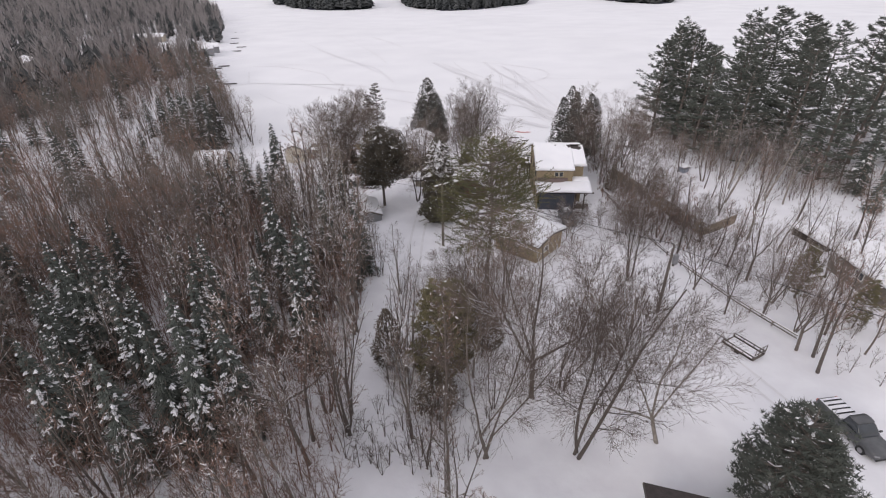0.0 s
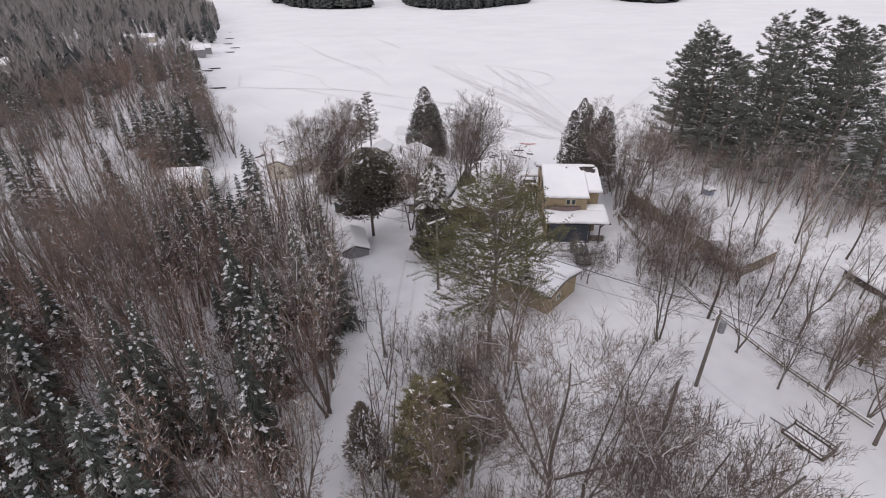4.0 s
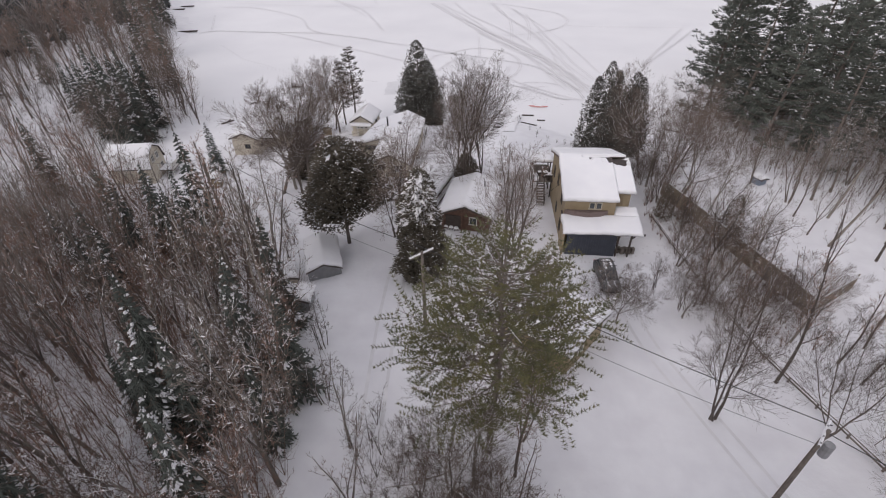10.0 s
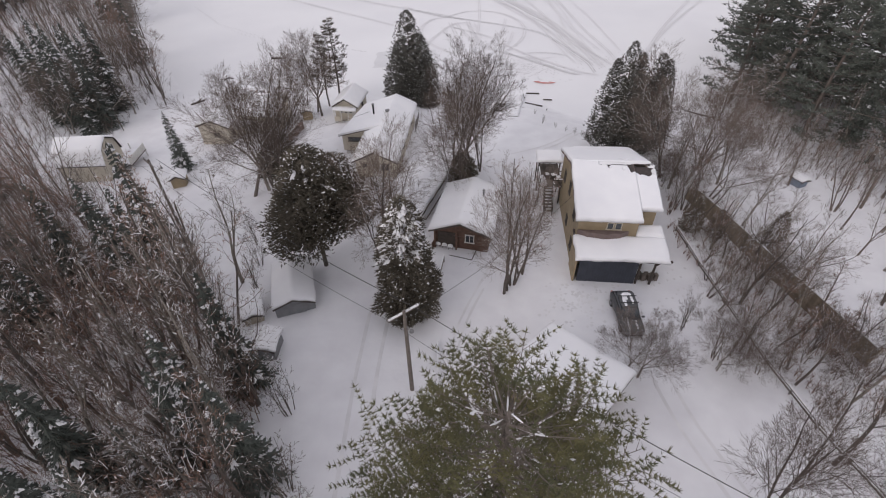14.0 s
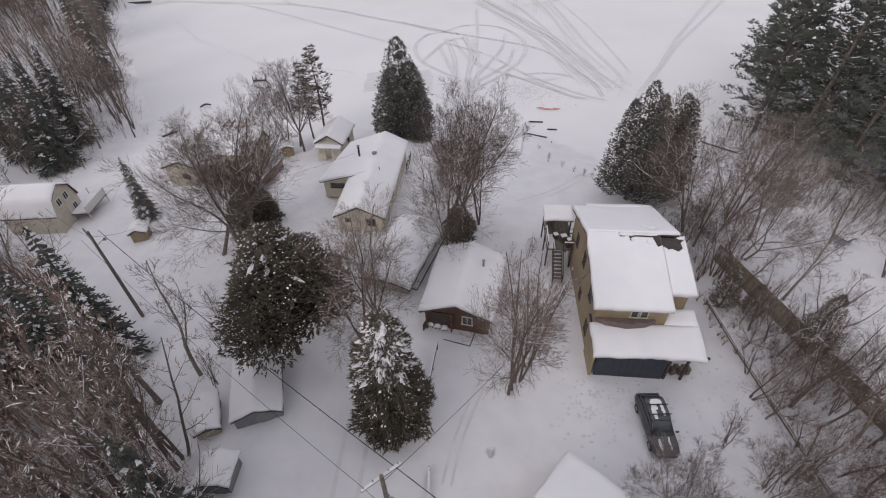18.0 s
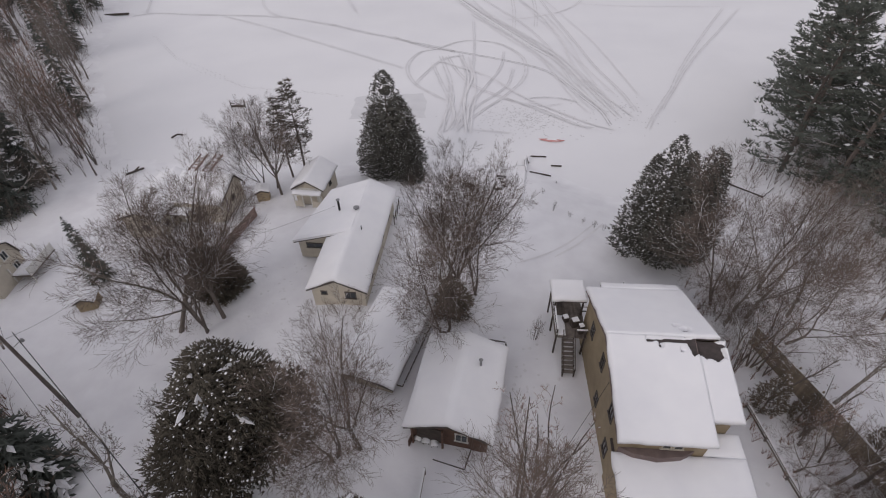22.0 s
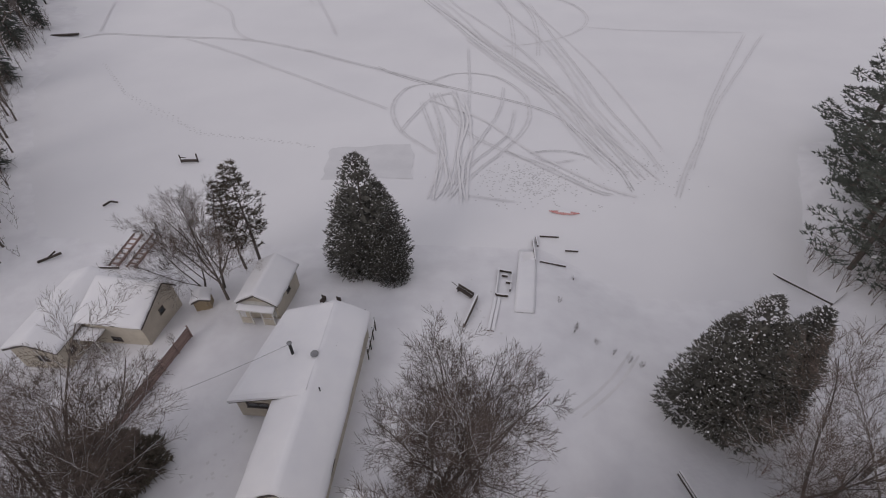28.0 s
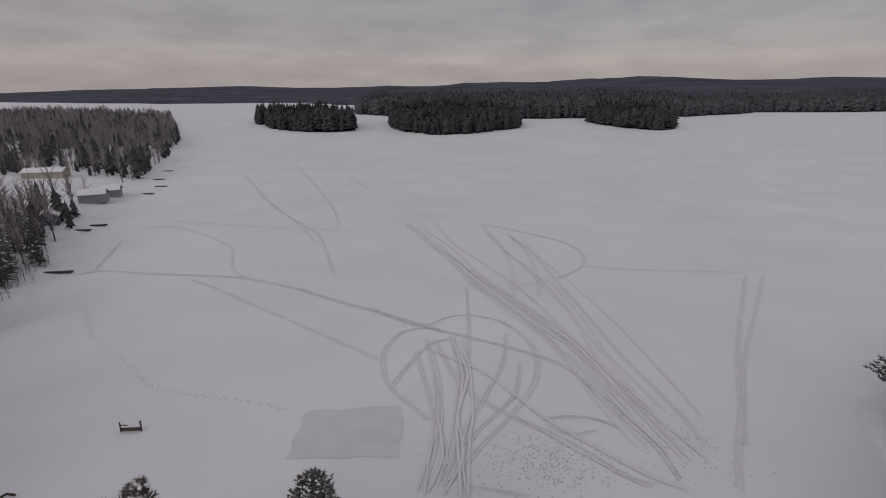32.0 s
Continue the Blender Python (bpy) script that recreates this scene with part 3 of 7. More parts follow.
def grow_pine(seed, h=23.0, R=5.0, clear=0.22, foliage=PINE, per=5, plumes=8, gap=0.45, needles=6, nl=0.3, nw=0.04, snow=0.05, step=1.0, rise=(0.05, 0.3), peak=0.35, dome=0.8, uneven=(0.6, 1.15), tier=0.0, flat=(0.05, 0.35), bushy=0.16, name="white_pine_tree", label=""):
    """A pine: limbs in tiers, each with side plumes set with tufts of needles."""
    rng = random.Random(seed)
    wood, green, white = Mesh(), Mesh(), Mesh()
    bend = [(0, 0, -0.3)] + [(0.012 * h * math.sin(i + seed), 0.012 * h * math.cos(i * 1.3 + seed), h * i / 5) for i in range(1, 6)]
    wood.tube(bend, [0.014 * h, 0.012 * h, 0.010 * h, 0.007 * h, 0.004 * h, 0.02], 7)

    def tuft(b, a):
        for j in range(needles):
            na = a + rng.uniform(-1.9, 1.9)
            green.spike(b, b + Vector((math.cos(na), math.sin(na), rng.uniform(-0.15, 0.95))) * (nl * rng.uniform(0.65, 1.25)), nw)
        if rng.random() < snow:
            k = rng.uniform(0.6, 1.4) * nl
            white.spray(b + Vector((-math.cos(a) * 0.5 * k, -math.sin(a) * 0.5 * k, 0.5 * nl)), b + Vector((math.cos(a) * k, math.sin(a) * k, 0.45 * nl)), 0.34 * k, 0.22 * k)

    z = h * clear
    while z < h * 0.985:
        f = (z / h - clear) / (1 - clear)
        r = R * (0.72 + 0.28 * f / peak) if f < peak else R * ((1 - f) / (1 - peak)) ** dome
        r *= 1 + tier * rng.uniform(-1, 0.6)
        o = rng.uniform(0, 6.28)
        for i in range(per):
            a = o + 6.28 * i / per + rng.uniform(-0.35, 0.35)
            L = r * rng.uniform(*uneven) + 0.25
            c, s = math.cos(a), math.sin(a)
            zz = z + rng.uniform(-0.5, 0.5) * step
            ri = L * rng.uniform(*rise) + 0.35 * L * f

            def at(u):
                return Vector((c * L * u, s * L * u, zz + ri * u * u))

            wood.tube([at(0), at(0.5), at(1)], [0.03 + 0.008 * L, 0.02 + 0.004 * L, 0.012], 3)
            if rng.random() < 0.25:
                white.tube([at(0.15) + Vector((0, 0, 0.05)), at(0.4) + Vector((0, 0, 0.05)), at(0.6) + Vector((0, 0, 0.05))], [0.02, 0.045, 0.02], 3)
            n = max(3, int(plumes * L / R + 1.5))
            for k in range(n):
                u = 0.26 + 0.72 * (k + rng.random() * 0.6) / n
                side = a + (1 if k % 2 else -1) * rng.uniform(0.5, 1.0)
                pl = L * (bushy + 0.42 * (1 - u)) * rng.uniform(0.7, 1.2) + 0.2
                b0 = at(u)
                d = Vector((math.cos(side), math.sin(side), rng.uniform(*flat)))
                wood.spike(b0, b0 + d * pl, 0.014)
                m = max(2, int(pl / gap))
                for w in range(m):
                    tuft(b0 + d * (pl * (0.30 + 0.70 * (w + 1) / m)), side)
            tuft(at(1.0), a)
            tuft(at(0.9), a)
        z += step * rng.uniform(0.75, 1.2) * (1.0 if f < 0.7 else 0.65)
    return (name, label, "tree"), (("trunk", wood.data("trunk", BARK)), ("crown", green.data("crown", foliage)), ("bough_snow", white.data("bough_snow", TWIG_SNOW)))


def plant(kind, x, y, turn=0.0, size=1.0, group="", label="", lean=(0, 0), z=None):
    """Set out one tree of a kind that was grown."""
    (name, said, category), pieces = kind
    m = Matrix.Translation((x, y, (ground_z(x, y) if z is None else z) - 0.05)) @ Euler((lean[0], lean[1], turn)).to_matrix().to_4x4()
    ob = thing(name, m, label or said, category, group)
    ob.scale = (size, size, size * (0.94 + 0.12 * ((x * 7.3 + y * 3.1) % 1)))
    for part_name, data in pieces:
        if len(data.polygons):
            leaf = new(part_name, data)
            leaf.parent = ob
            if part_name != "trunk":
                tagged(leaf, kind="stuff")
    return ob


# bare trees of the yards, in full detail
BARE_LABEL = "leafless deciduous tree with snow along its dark limbs"
big_bare = [grow_bare(11 + i, 11.0, stems=(1, 3, 2, 2)[i], leaders=(4, 1, 2, 2)[i], limbs=(9, 13, 10, 10)[i], boughs=9, twigs=8, fine=2, spread=(0.66, 0.5, 0.58, 0.55)[i], clear=(0.24, 0.14, 0.18, 0.12)[i], reach=(0.48, 0.46, 0.48, 0.47)[i], lift=0.09, snow=0.5, tw=0.88, thick=0.8, label=BARE_LABEL) for i in range(4)]
pale_bare = [grow_bare(31 + i, 10.0, stems=(1, 2)[i], leaders=(4, 3)[i], limbs=9, boughs=9, twigs=8, fine=2, spread=0.7, clear=0.2, lift=0.06, crook=0.15, reach=0.52, snow=0.5, tw=0.88, bark=BIRCH, label="pale-barked leafless tree with a wide twiggy crown") for i in range(2)]
# lighter ones for the woods
wood_bare = [grow_bare(51 + i, 10.5, stems=(1, 1, 4, 1, 3, 1)[i], leaders=(1, 2, 1, 3, 1, 1)[i], limbs=(15, 10, 8, 7, 9, 16)[i], boughs=(6, 5, 4, 5, 4, 6)[i], twigs=5, fine=2, spread=0.36, clear=(0.26, 0.32, 0.12, 0.3, 0.15, 0.34)[i], reach=(0.34, 0.38, 0.28, 0.42, 0.3, 0.32)[i], lift=0.13,
                       snow=0.22, bark=(BARK, BIRCH, BARK, BARK, BARK, BARK)[i], twig=(TWIG_RED, TWIG, TWIG_RED, TWIG_GREY, TWIG_RED, TWIG)[i], label="slender leafless tree of the snowy wood", tw=1.3, flecks=0.14) for i in range(6)]
far_bare = [grow_bare(61 + i, 11.0, leaders=(2, 3)[i], limbs=6, boughs=5, twigs=3, fine=1, cheap=True, spread=0.46, clear=0.2, reach=0.5, lift=0.13, snow=0.15, twig=(TWIG_RED, TWIG_GREY)[i], label="leafless tree of the far wood", tw=1.9, flecks=0.05) for i in range(2)]
snowy_bare = [grow_bare(71 + i, 9.5, leaders=5, limbs=5, boughs=5, twigs=4, fine=1, spread=1.0, lift=0.03, clear=0.42, reach=0.55, snow=1.0, crook=0.30, thick=1.7, label="leafless tree whose crooked limbs are thick with snow", tw=1.4, flecks=0.3) for i in range(2)]
shrub = [grow_bare(81 + i, 3.0, stems=6, leaders=1, limbs=6, boughs=4, twigs=3, fine=1, clear=0.08, reach=0.42, snow=0.3, tw=0.9, name="bare_shrub", label="low leafless shrub standing in the snow") for i in range(2)]
spruces = [grow_spruce(91 + i, 12.0, (1.8, 2.3, 2.0)[i], snow=(0.22, 0.6, 0.4)[i], step=0.45) for i in range(3)]
far_spruces = [grow_spruce(95 + i, 12.0, (1.8, 2.3)[i], snow=(0.25, 0.5)[i], step=0.62) for i in range(2)]
cedar_lake = grow_cedar(101, 14.0, 4.0, clear=0.03, n=11000, dots=800, frost=0.18, heads=3, power=0.55, low=(0.66, 0.84), apart=0.36, label="dense dark cedar dotted with snow beside the lake", size=0.85)
cedar_yard = grow_cedar(103, 12.0, 2.5, clear=0.06, n=9000, dots=380, foliage=CEDAR_BROWN, heads=1, top_snow=320, power=0.42, label="columnar cedar with a thick cap of snow", size=0.85)
cedar_big = grow_cedar(105, 13.2, 4.2, clear=0.40, n=13000, dots=420, foliage=CEDAR_BROWN, heads=4, top_snow=10, power=0.42, low=(0.82, 0.97), label="broad bronzed cedar with a bare lower trunk", size=0.85)
cedar_house = [grow_cedar(107 + i, 14.0, 3.0, clear=0.10, n=9500, dots=900, frost=0.2, heads=4, power=0.6, low=(0.72, 0.95), label="tall rounded cedar behind the yellow house", size=0.85, core=60) for i in range(2)]
cedar_bush = grow_cedar(110, 5.0, 2.1, clear=0.05, n=4500, dots=160, foliage=CEDAR_BROWN, heads=2, power=0.5, label="low bronzed cedar at the foot of a bare tree")
open_cedar = [grow_cedar(112 + i, 7.6, 2.0, clear=0.10, n=2000, dots=130, frost=0.06, foliage=BRONZE, heads=1, power=0.6, label="thin bronzed cedar flecked with snow", core=0, size=0.75) for i in range(2)]
white_pines = [grow_pine(121 + i, 22.5, (6.2, 6.8, 5.6)[i], clear=(0.06, 0.10, 0.14)[i], per=5, plumes=10, gap=0.68, needles=6, nl=0.55, nw=0.08, snow=0.012, step=1.5, rise=(-0.04, 0.22), peak=0.22, dome=0.7, uneven=(0.45, 1.2), tier=0.38, flat=(0.0, 0.12), label="tall dark white pine with tiered boughs") for i in range(3)]
yard_pine = grow_pine(131, 16.9, 5.7, clear=0.40, foliage=OLIVE, per=7, plumes=16, gap=0.27, needles=9, nl=0.20, nw=0.022, snow=0.006, step=0.68, rise=(-0.05, 0.3), peak=0.12, dome=0.44, uneven=(0.5, 1.15), tier=0.18, flat=(-0.2, 0.75), bushy=0.24, name="pine_tree", label="olive-green pine with a broad open crown")
small_pine = grow_pine(135, 9.0, 1.7, clear=0.15, foliage=LIGHT_OLIVE, per=5, plumes=7, gap=0.34, needles=8, nl=0.28, nw=0.034, snow=0.02, step=0.55, name="pine_tree", label="young yellowish pine among bare trees")
green_pine = grow_pine(136, 8.0, 2.6, clear=0.1, foliage=PINE, per=6, plumes=9, gap=0.28, needles=9, nl=0.26, nw=0.03, snow=0.012, step=0.45, peak=0.2, dome=0.6, name="pine_tree", label="young dark green pine beside the parked truck")
lake_pine = grow_pine(137, 11.5, 1.7, clear=0.34, foliage=CEDAR_BROWN, per=4, plumes=6, gap=0.42, needles=6, nl=0.3, nw=0.036, snow=0.06, step=0.7, tier=0.3, name="pine_tree", label="slim pine on the lake shore")

# trees that stand alone
for kind, x, y, s, turn, lean in (
    (cedar_lake, -14.2, 112.6, 1.06, 0.4, (0, 0)), (cedar_lake, -11.4, 111.6, 0.62, 2.4, (0, 0)), (cedar_yard, -6.0, 63.8, 1.0, 1.0, (0, 0)), (cedar_big, -15.5, 69.8, 1.0, 2.0, (0, 0)),
    (cedar_house[0], 15.7, 96.2, 1.0, 0.5, (0, 0)), (cedar_house[1], 19.4, 97.0, 0.95, 2.1, (0, 0)), (cedar_bush, -27.6, 88.2, 1.15, 0.3, (0, 0)),
    (big_bare[3], -3.9, 83.4, 1.3, 0.3, (0, 0)), (big_bare[1], -4.2, 87.0, 1.5, 2.4, (0, 0)), (big_bare[3], -1.4, 89.2, 1.35, 4.4, (0, 0)), (big_bare[0], -3.0, 88.0, 1.3, 1.4, (0, 0)), (cedar_bush, -3.4, 86.6, 0.8, 1.9, (0, 0)),
    (big_bare[1], 2.2, 67.8, 1.3, 1.2, (0, 0.03)), (wood_bare[4], 3.6, 70.4, 1.15, 3.3, (0, 0)), (wood_bare[2], 2.8, 68.8, 1.2, 0.3, (0, 0)),
    (big_bare[3], -10.4, 71.6, 1.3, 0.8, (0, 0)), (big_bare[0], -8.9, 72.6, 1.2, 2.9, (0, 0.15)),
    (big_bare[0], -29.0, 83.0, 1.5, 4.0, (0.05, -0.42)), (big_bare[2], -26.2, 83.0, 1.4, 0.2, (0, 0)), (pale_bare[0], -27.6, 84.2, 1.5, 1.4, (0, -0.15)),
    (yard_pine, 1.6, 45.2, 1.0, 0.6, (0, 0)), (big_bare[1], 3.9, 46.4, 0.85, 2.0, (0, 0.1)), (pale_bare[1], 0.7, 38.0, 0.9, 1.0, (0, 0)),
    (big_bare[1], 18.0, 49.8, 1.1, 3.5, (0, 0.12)), (big_bare[2], 24.9, 48.6, 0.95, 0.5, (0, 0.12)), (big_bare[2], 26.5, 44.0, 0.85, 2.5, (0, 0.05)), (big_bare[0], 30.8, 38.5, 0.95, 2.5, (0, 0.1)), (big_bare[0], 30.2, 44.0, 0.8, 4.5, (0, 0.1)), (pale_bare[1], 18.8, 61.0, 0.6, 4.5, (0, 0)), (pale_bare[0], 12.6, 59.6, 0.62, 2.2, (0, 0)), (pale_bare[1], 12.0, 60.4, 0.55, 4.2, (0, 0)),
    (big_bare[0], 5.8, 29.8, 1.5, 0.4, (0, 0)), (big_bare[1], 8.8, 24.4, 1.5, 1.9, (0, 0)), (pale_bare[0], 14.9, 26.2, 1.2, 2.8, (0, 0.3)), (big_bare[2], 2.2, 23.4, 1.3, 5.0, (0, 0)), (big_bare[3], 8.4, 31.0, 1.25, 2.0, (0, 0.06)),
    (shrub[0], 13.0, 35.8, 0.9, 3.0, (0, 0)), 
    (big_bare[0], -27.9, 106.6, 1.12, 0.4, (0, 0)), (big_bare[2], -30.5, 107.2, 1.1, 2.6, (0, 0)), (big_bare[0], -29.2, 108.4, 1.0, 3.6, (0, -0.1)), (lake_pine, -26.2, 111.6, 1.16, 0.0, (0, 0)), (lake_pine, -28.4, 112.0, 0.95, 2.0, (0, 0)),
    (pale_bare[0], 23.4, 88.6, 1.35, 1.0, (0.1, 0.25)), (big_bare[2], 20.8, 90.2, 1.35, 3.0, (0, 0.3)), (pale_bare[1], 25.6, 86.0, 1.25, 5.0, (0, 0.3)), (big_bare[1], 26.0, 92.5, 1.25, 2.0, (0, 0)), (shrub[0], 23.0, 92.4, 1.2, 2.0, (0, 0)),
    (spruces[1], 30.0, 21.0, 0.6, 1.0, (0, 0)), (green_pine, 20.7, 21.4, 1.1, 1.0, (0, 0)), (green_pine, 22.6, 22.0, 0.8, 3.0, (0, 0)),
    (small_pine, -2.0, 30.6, 1.2, 2.0, (0, 0)), (small_pine, -0.8, 32.2, 1.0, 4.0, (0, 0)),
    (small_pine, 35.0, 47.5, 0.7, 0.0, (0, 0)), (small_pine, 37.5, 42.0, 0.6, 2.0, (0, 0)),
    (spruces[1], -31.6, 68.8, 1.25, 0.8, (0, 0)), (spruces[1], -42.7, 90.3, 0.75, 0.0, (0, 0)), (big_bare[0], -25.4, 84.8, 1.4, 2.2, (0, 0.05)), (shrub[0], -22.6, 70.0, 1.3, 0.0, (0, 0)), (shrub[1], 4.0, 84.0, 1.0, 0.0, (0, 0)), (shrub[0], 0.9, 62.3, 0.42, 0.0, (0, 0)),
    (shrub[1], -30.5, 100.4, 0.6, 1.0, (0, 0)), (shrub[0], -40.2, 86.6, 0.45, 0.0, (0, 0)), (shrub[0], -24.6, 73.6, 1.5, 2.0, (0, 0)), (shrub[1], -21.5, 66.5, 1.6, 2.0, (0, 0)), (shrub[1], -13.2, 53.6, 1.8, 4.0, (0, 0)),
    (shrub[0], -11.2, 48.0, 1.9, 1.0, (0, 0)), (shrub[0], 17.2, 65.0, 1.5, 1.0, (0, 0)), (shrub[1], 19.0, 62.0, 1.7, 2.0, (0, 0)), (shrub[1], 14.4, 36.6, 1.2, 2.0, (0, 0)), (wood_bare[1], -8.2, 44.4, 0.8, 0.4, (0, 0)), (wood_bare[4], -7.0, 40.4, 0.8, 1.4, (0, 0)), (pale_bare[1], -0.8, 42.2, 1.0, 3.0, (0, 0)), (wood_bare[3], -3.4, 24.6, 1.0, 2.0, (0, 0)), (wood_bare[0], -1.2, 27.0, 1.1, 0.6, (0, 0)), (wood_bare[1], 0.8, 31.6, 0.9, 5.0, (0, 0)), (wood_bare[2], -4.6, 29.4, 1.0, 4.0, (0, 0)), (wood_bare[5], -0.2, 20.4, 1.0, 4.4, (0, 0)), (wood_bare[4], 1.4, 34.6, 0.95, 2.4, (0, 0)), (snowy_bare[1], -3.6, 36.0, 0.75, 3.4, (0, 0)), (wood_bare[3], -0.6, 39.0, 0.8, 0.4, (0, 0)),
):
    plant(kind, x, y, turn, s, lean=lean)

# the wood on one side of the lane, edge to edge with the clearing
EDGE_Y = (-40, 0, 24, 36, 46, 55, 60, 66, 72, 78, 84)
EDGE_X = (-4, -5, -8, -11, -12.5, -16, -21, -29, -36, -46, -66)
rng = random.Random(5)


def scatter(n, box, ok, gap):
    """Places in a box (x0, x1, y0, y1) that satisfy a test and keep apart."""
    out, cells = [], {}
    tries = 0
    while len(out) < n and tries < n * 60:
        tries += 1
        x, y = rng.uniform(box[0], box[1]), rng.uniform(box[2], box[3])
        cx, cy = int(x // gap), int(y // gap)
        if ok(x, y) and all((x - a) ** 2 + (y - b) ** 2 > gap * gap for i in (-1, 0, 1) for j in (-1, 0, 1) for a, b in cells.get((cx + i, cy + j), ())):
            out.append((x, y))
            cells.setdefault((cx, cy), []).append((x, y))
    return out


def in_wood(x, y):
    return x < lerp_table(y, EDGE_Y, EDGE_X) and not (-36 < x < -29 and 70 < y)


crowd = []
for x, y in scatter(330, (-66, -4, 2, 84), in_wood, 1.8):
    k = rng.random()
    dark = 0.9 * noise.noise(Vector((x * 0.07, y * 0.07, 4.0))) + (0.12 if x < -13 and y < 52 else -0.2)
    if k < 0.15 + dark:
        plant(rng.choice(spruces[1:] + spruces), x, y, rng.uniform(0, 6.28), rng.uniform(0.65, 1.05), "trees of the wood")
    elif x < -34:
        crowd.append((rng.choice(far_bare), x, y, rng.uniform(0, 6.28), rng.uniform(0.8, 1.3)))
    elif k < 0.985:
        plant(rng.choice(wood_bare if x > -44 else far_bare), x, y, rng.uniform(0, 6.28), rng.uniform(0.85, 1.3) + (0.2 if 44 < y < 60 else 0.0), "trees of the wood", lean=(rng.uniform(-0.08, 0.08), rng.uniform(-0.08, 0.12)))
    else:
        plant(rng.choice(snowy_bare), x, y, rng.uniform(0, 6.28), rng.uniform(0.7, 1.0), "trees of the wood")
for x, y, s in ((-17.2, 55.6, 1.0), (-18.6, 51.8, 0.9), (-33.6, 66.4, 0.85), (-44, 70, 0.9), (-13.5, 44, 0.7), (-40, 60, 0.9), (-24, 34, 1.0), (-21, 29, 0.95), (-26, 27, 0.9), (-18, 33, 0.85), (-29, 38, 0.95), (-16, 24, 0.9), (-22, 20, 0.95), (-31, 30, 1.0), (-35, 36, 0.95)):
    plant(spruces[1 if s < 0.95 else 2], x, y, s * 7, s, "trees of the wood")
for x, y, s in ((-18.0, 48.6, 1.2), (-14.0, 46.5, 1.0), (-12.5, 24.0, 1.1), (-16.5, 54.5, 1.0), (-19.0, 38.0, 1.0)):
    plant(snowy_bare[int(y) % 2], x, y, x, s, "trees of the wood")
# tall bare trees along the edge of the wood
for i, (x, y) in enumerate(((-13.4, 47.0), (-14.6, 50.6), (-16.0, 54.0), (-19.4, 57.6), (-20.8, 60.4), (-23.4, 61.6), (-25.4, 64.6), (-23.4, 67.4), (-22.0, 56.0), (-12.2, 41.2), (-11.2, 37.0))):
    plant(wood_bare[i % 6], x, y, i * 1.7, 1.22 + 0.08 * (i * 3 % 5), "trees of the wood", lean=(0.04, 0.05))
# trees at the shore beyond the gambrel house
for i, (x, y) in enumerate(((-57.6, 110.6), (-60.4, 106.2), (-59.6, 113.4), (-63.6, 109.6), (-62.6, 114.6), (-66.6, 112.0), (-66.4, 117.6), (-69.8, 116.0), (-70.6, 121.0), (-74.4, 119.6), (-74.0, 125.2), (-78.6, 124.4), (-79.0, 130.0), (-83.4, 131.2), (-61.6, 101.6), (-66.0, 98.4))):
    plant((wood_bare + pale_bare)[i % 8], x, y, i * 1.3, 0.95 + 0.09 * (i % 4), "trees of the far shore", lean=(0.0, 0.08))
# a belt of mixed trees between the lane and the yard
for x, y in scatter(22, (-7.0, 3.5, 12, 46), lambda x, y: not (-8.2 < x + (y - 28) * 0.44 + 0.0 < -6.4), 1.7):
    plant(rng.choice(wood_bare[:4] + open_cedar[:1]), x, y, rng.uniform(0, 6.28), rng.uniform(0.6, 0.95), "trees by the lane")
# young trees along the road on the other side
for x, y in scatter(54, (20, 48, 34, 96), lambda x, y: x > 21 + max(0, 58 - y) * 0.30 and not (29 < x < 32 and y > 60) and not (x > 28 and y > 62 and (x * 7.7 + y * 3.3) % 1 > 0.5), 2.0):
    plant(rng.choice(wood_bare[:4]), x, y, rng.uniform(0, 6.28), rng.uniform(0.6, 1.05), "trees by the road", lean=(rng.uniform(-0.1, 0.1), rng.uniform(-0.12, 0.12)))
for x, y in scatter(38, (18.5, 30, 60, 92), lambda x, y: x < 30 - (y - 64) * 0.36 and x > 20, 1.3):
    plant(rng.choice(wood_bare + pale_bare), x, y, rng.uniform(0, 6.28), rng.uniform(0.4, 0.75), "trees by the fence", lean=(0, 0.15))
# the stand of great pines on the point
for x, y, s in ((37.6, 116.5, 0.92), (51.4, 143.5, 1.08), (67, 133, 1.12), (44.5, 131, 1.0), (41.8, 123, 0.98), (40.5, 110, 1.0), (46, 114, 0.84), (58, 118, 1.02), (49, 104, 0.9), (60, 105, 1.0), (42, 102, 0.86), (67, 121, 1.1),
                (70, 104, 1.05), (80, 112, 1.1), (55, 94, 0.92), (66, 93, 1.0), (80, 96, 1.05), (78, 128, 1.0), (92, 118, 1.0), (92, 100, 1.0), (48, 121, 0.82), (46, 94, 0.8), (52, 112, 0.9), (64, 112, 1.0), (61.5, 134, 1.12), (56, 84, 0.85), (68, 80, 0.95)):
    plant(white_pines[int(x * 3 + y) % 3], x, y, x, s, "great pines on the point")
for x, y in scatter(20, (40, 80, 64, 100), lambda x, y: x > 50 - (y - 64) * 0.25, 3.2):
    plant(rng.choice(spruces[:1] + wood_bare), x, y, rng.uniform(0, 6.28), rng.uniform(0.8, 1.1), "trees under the pines")
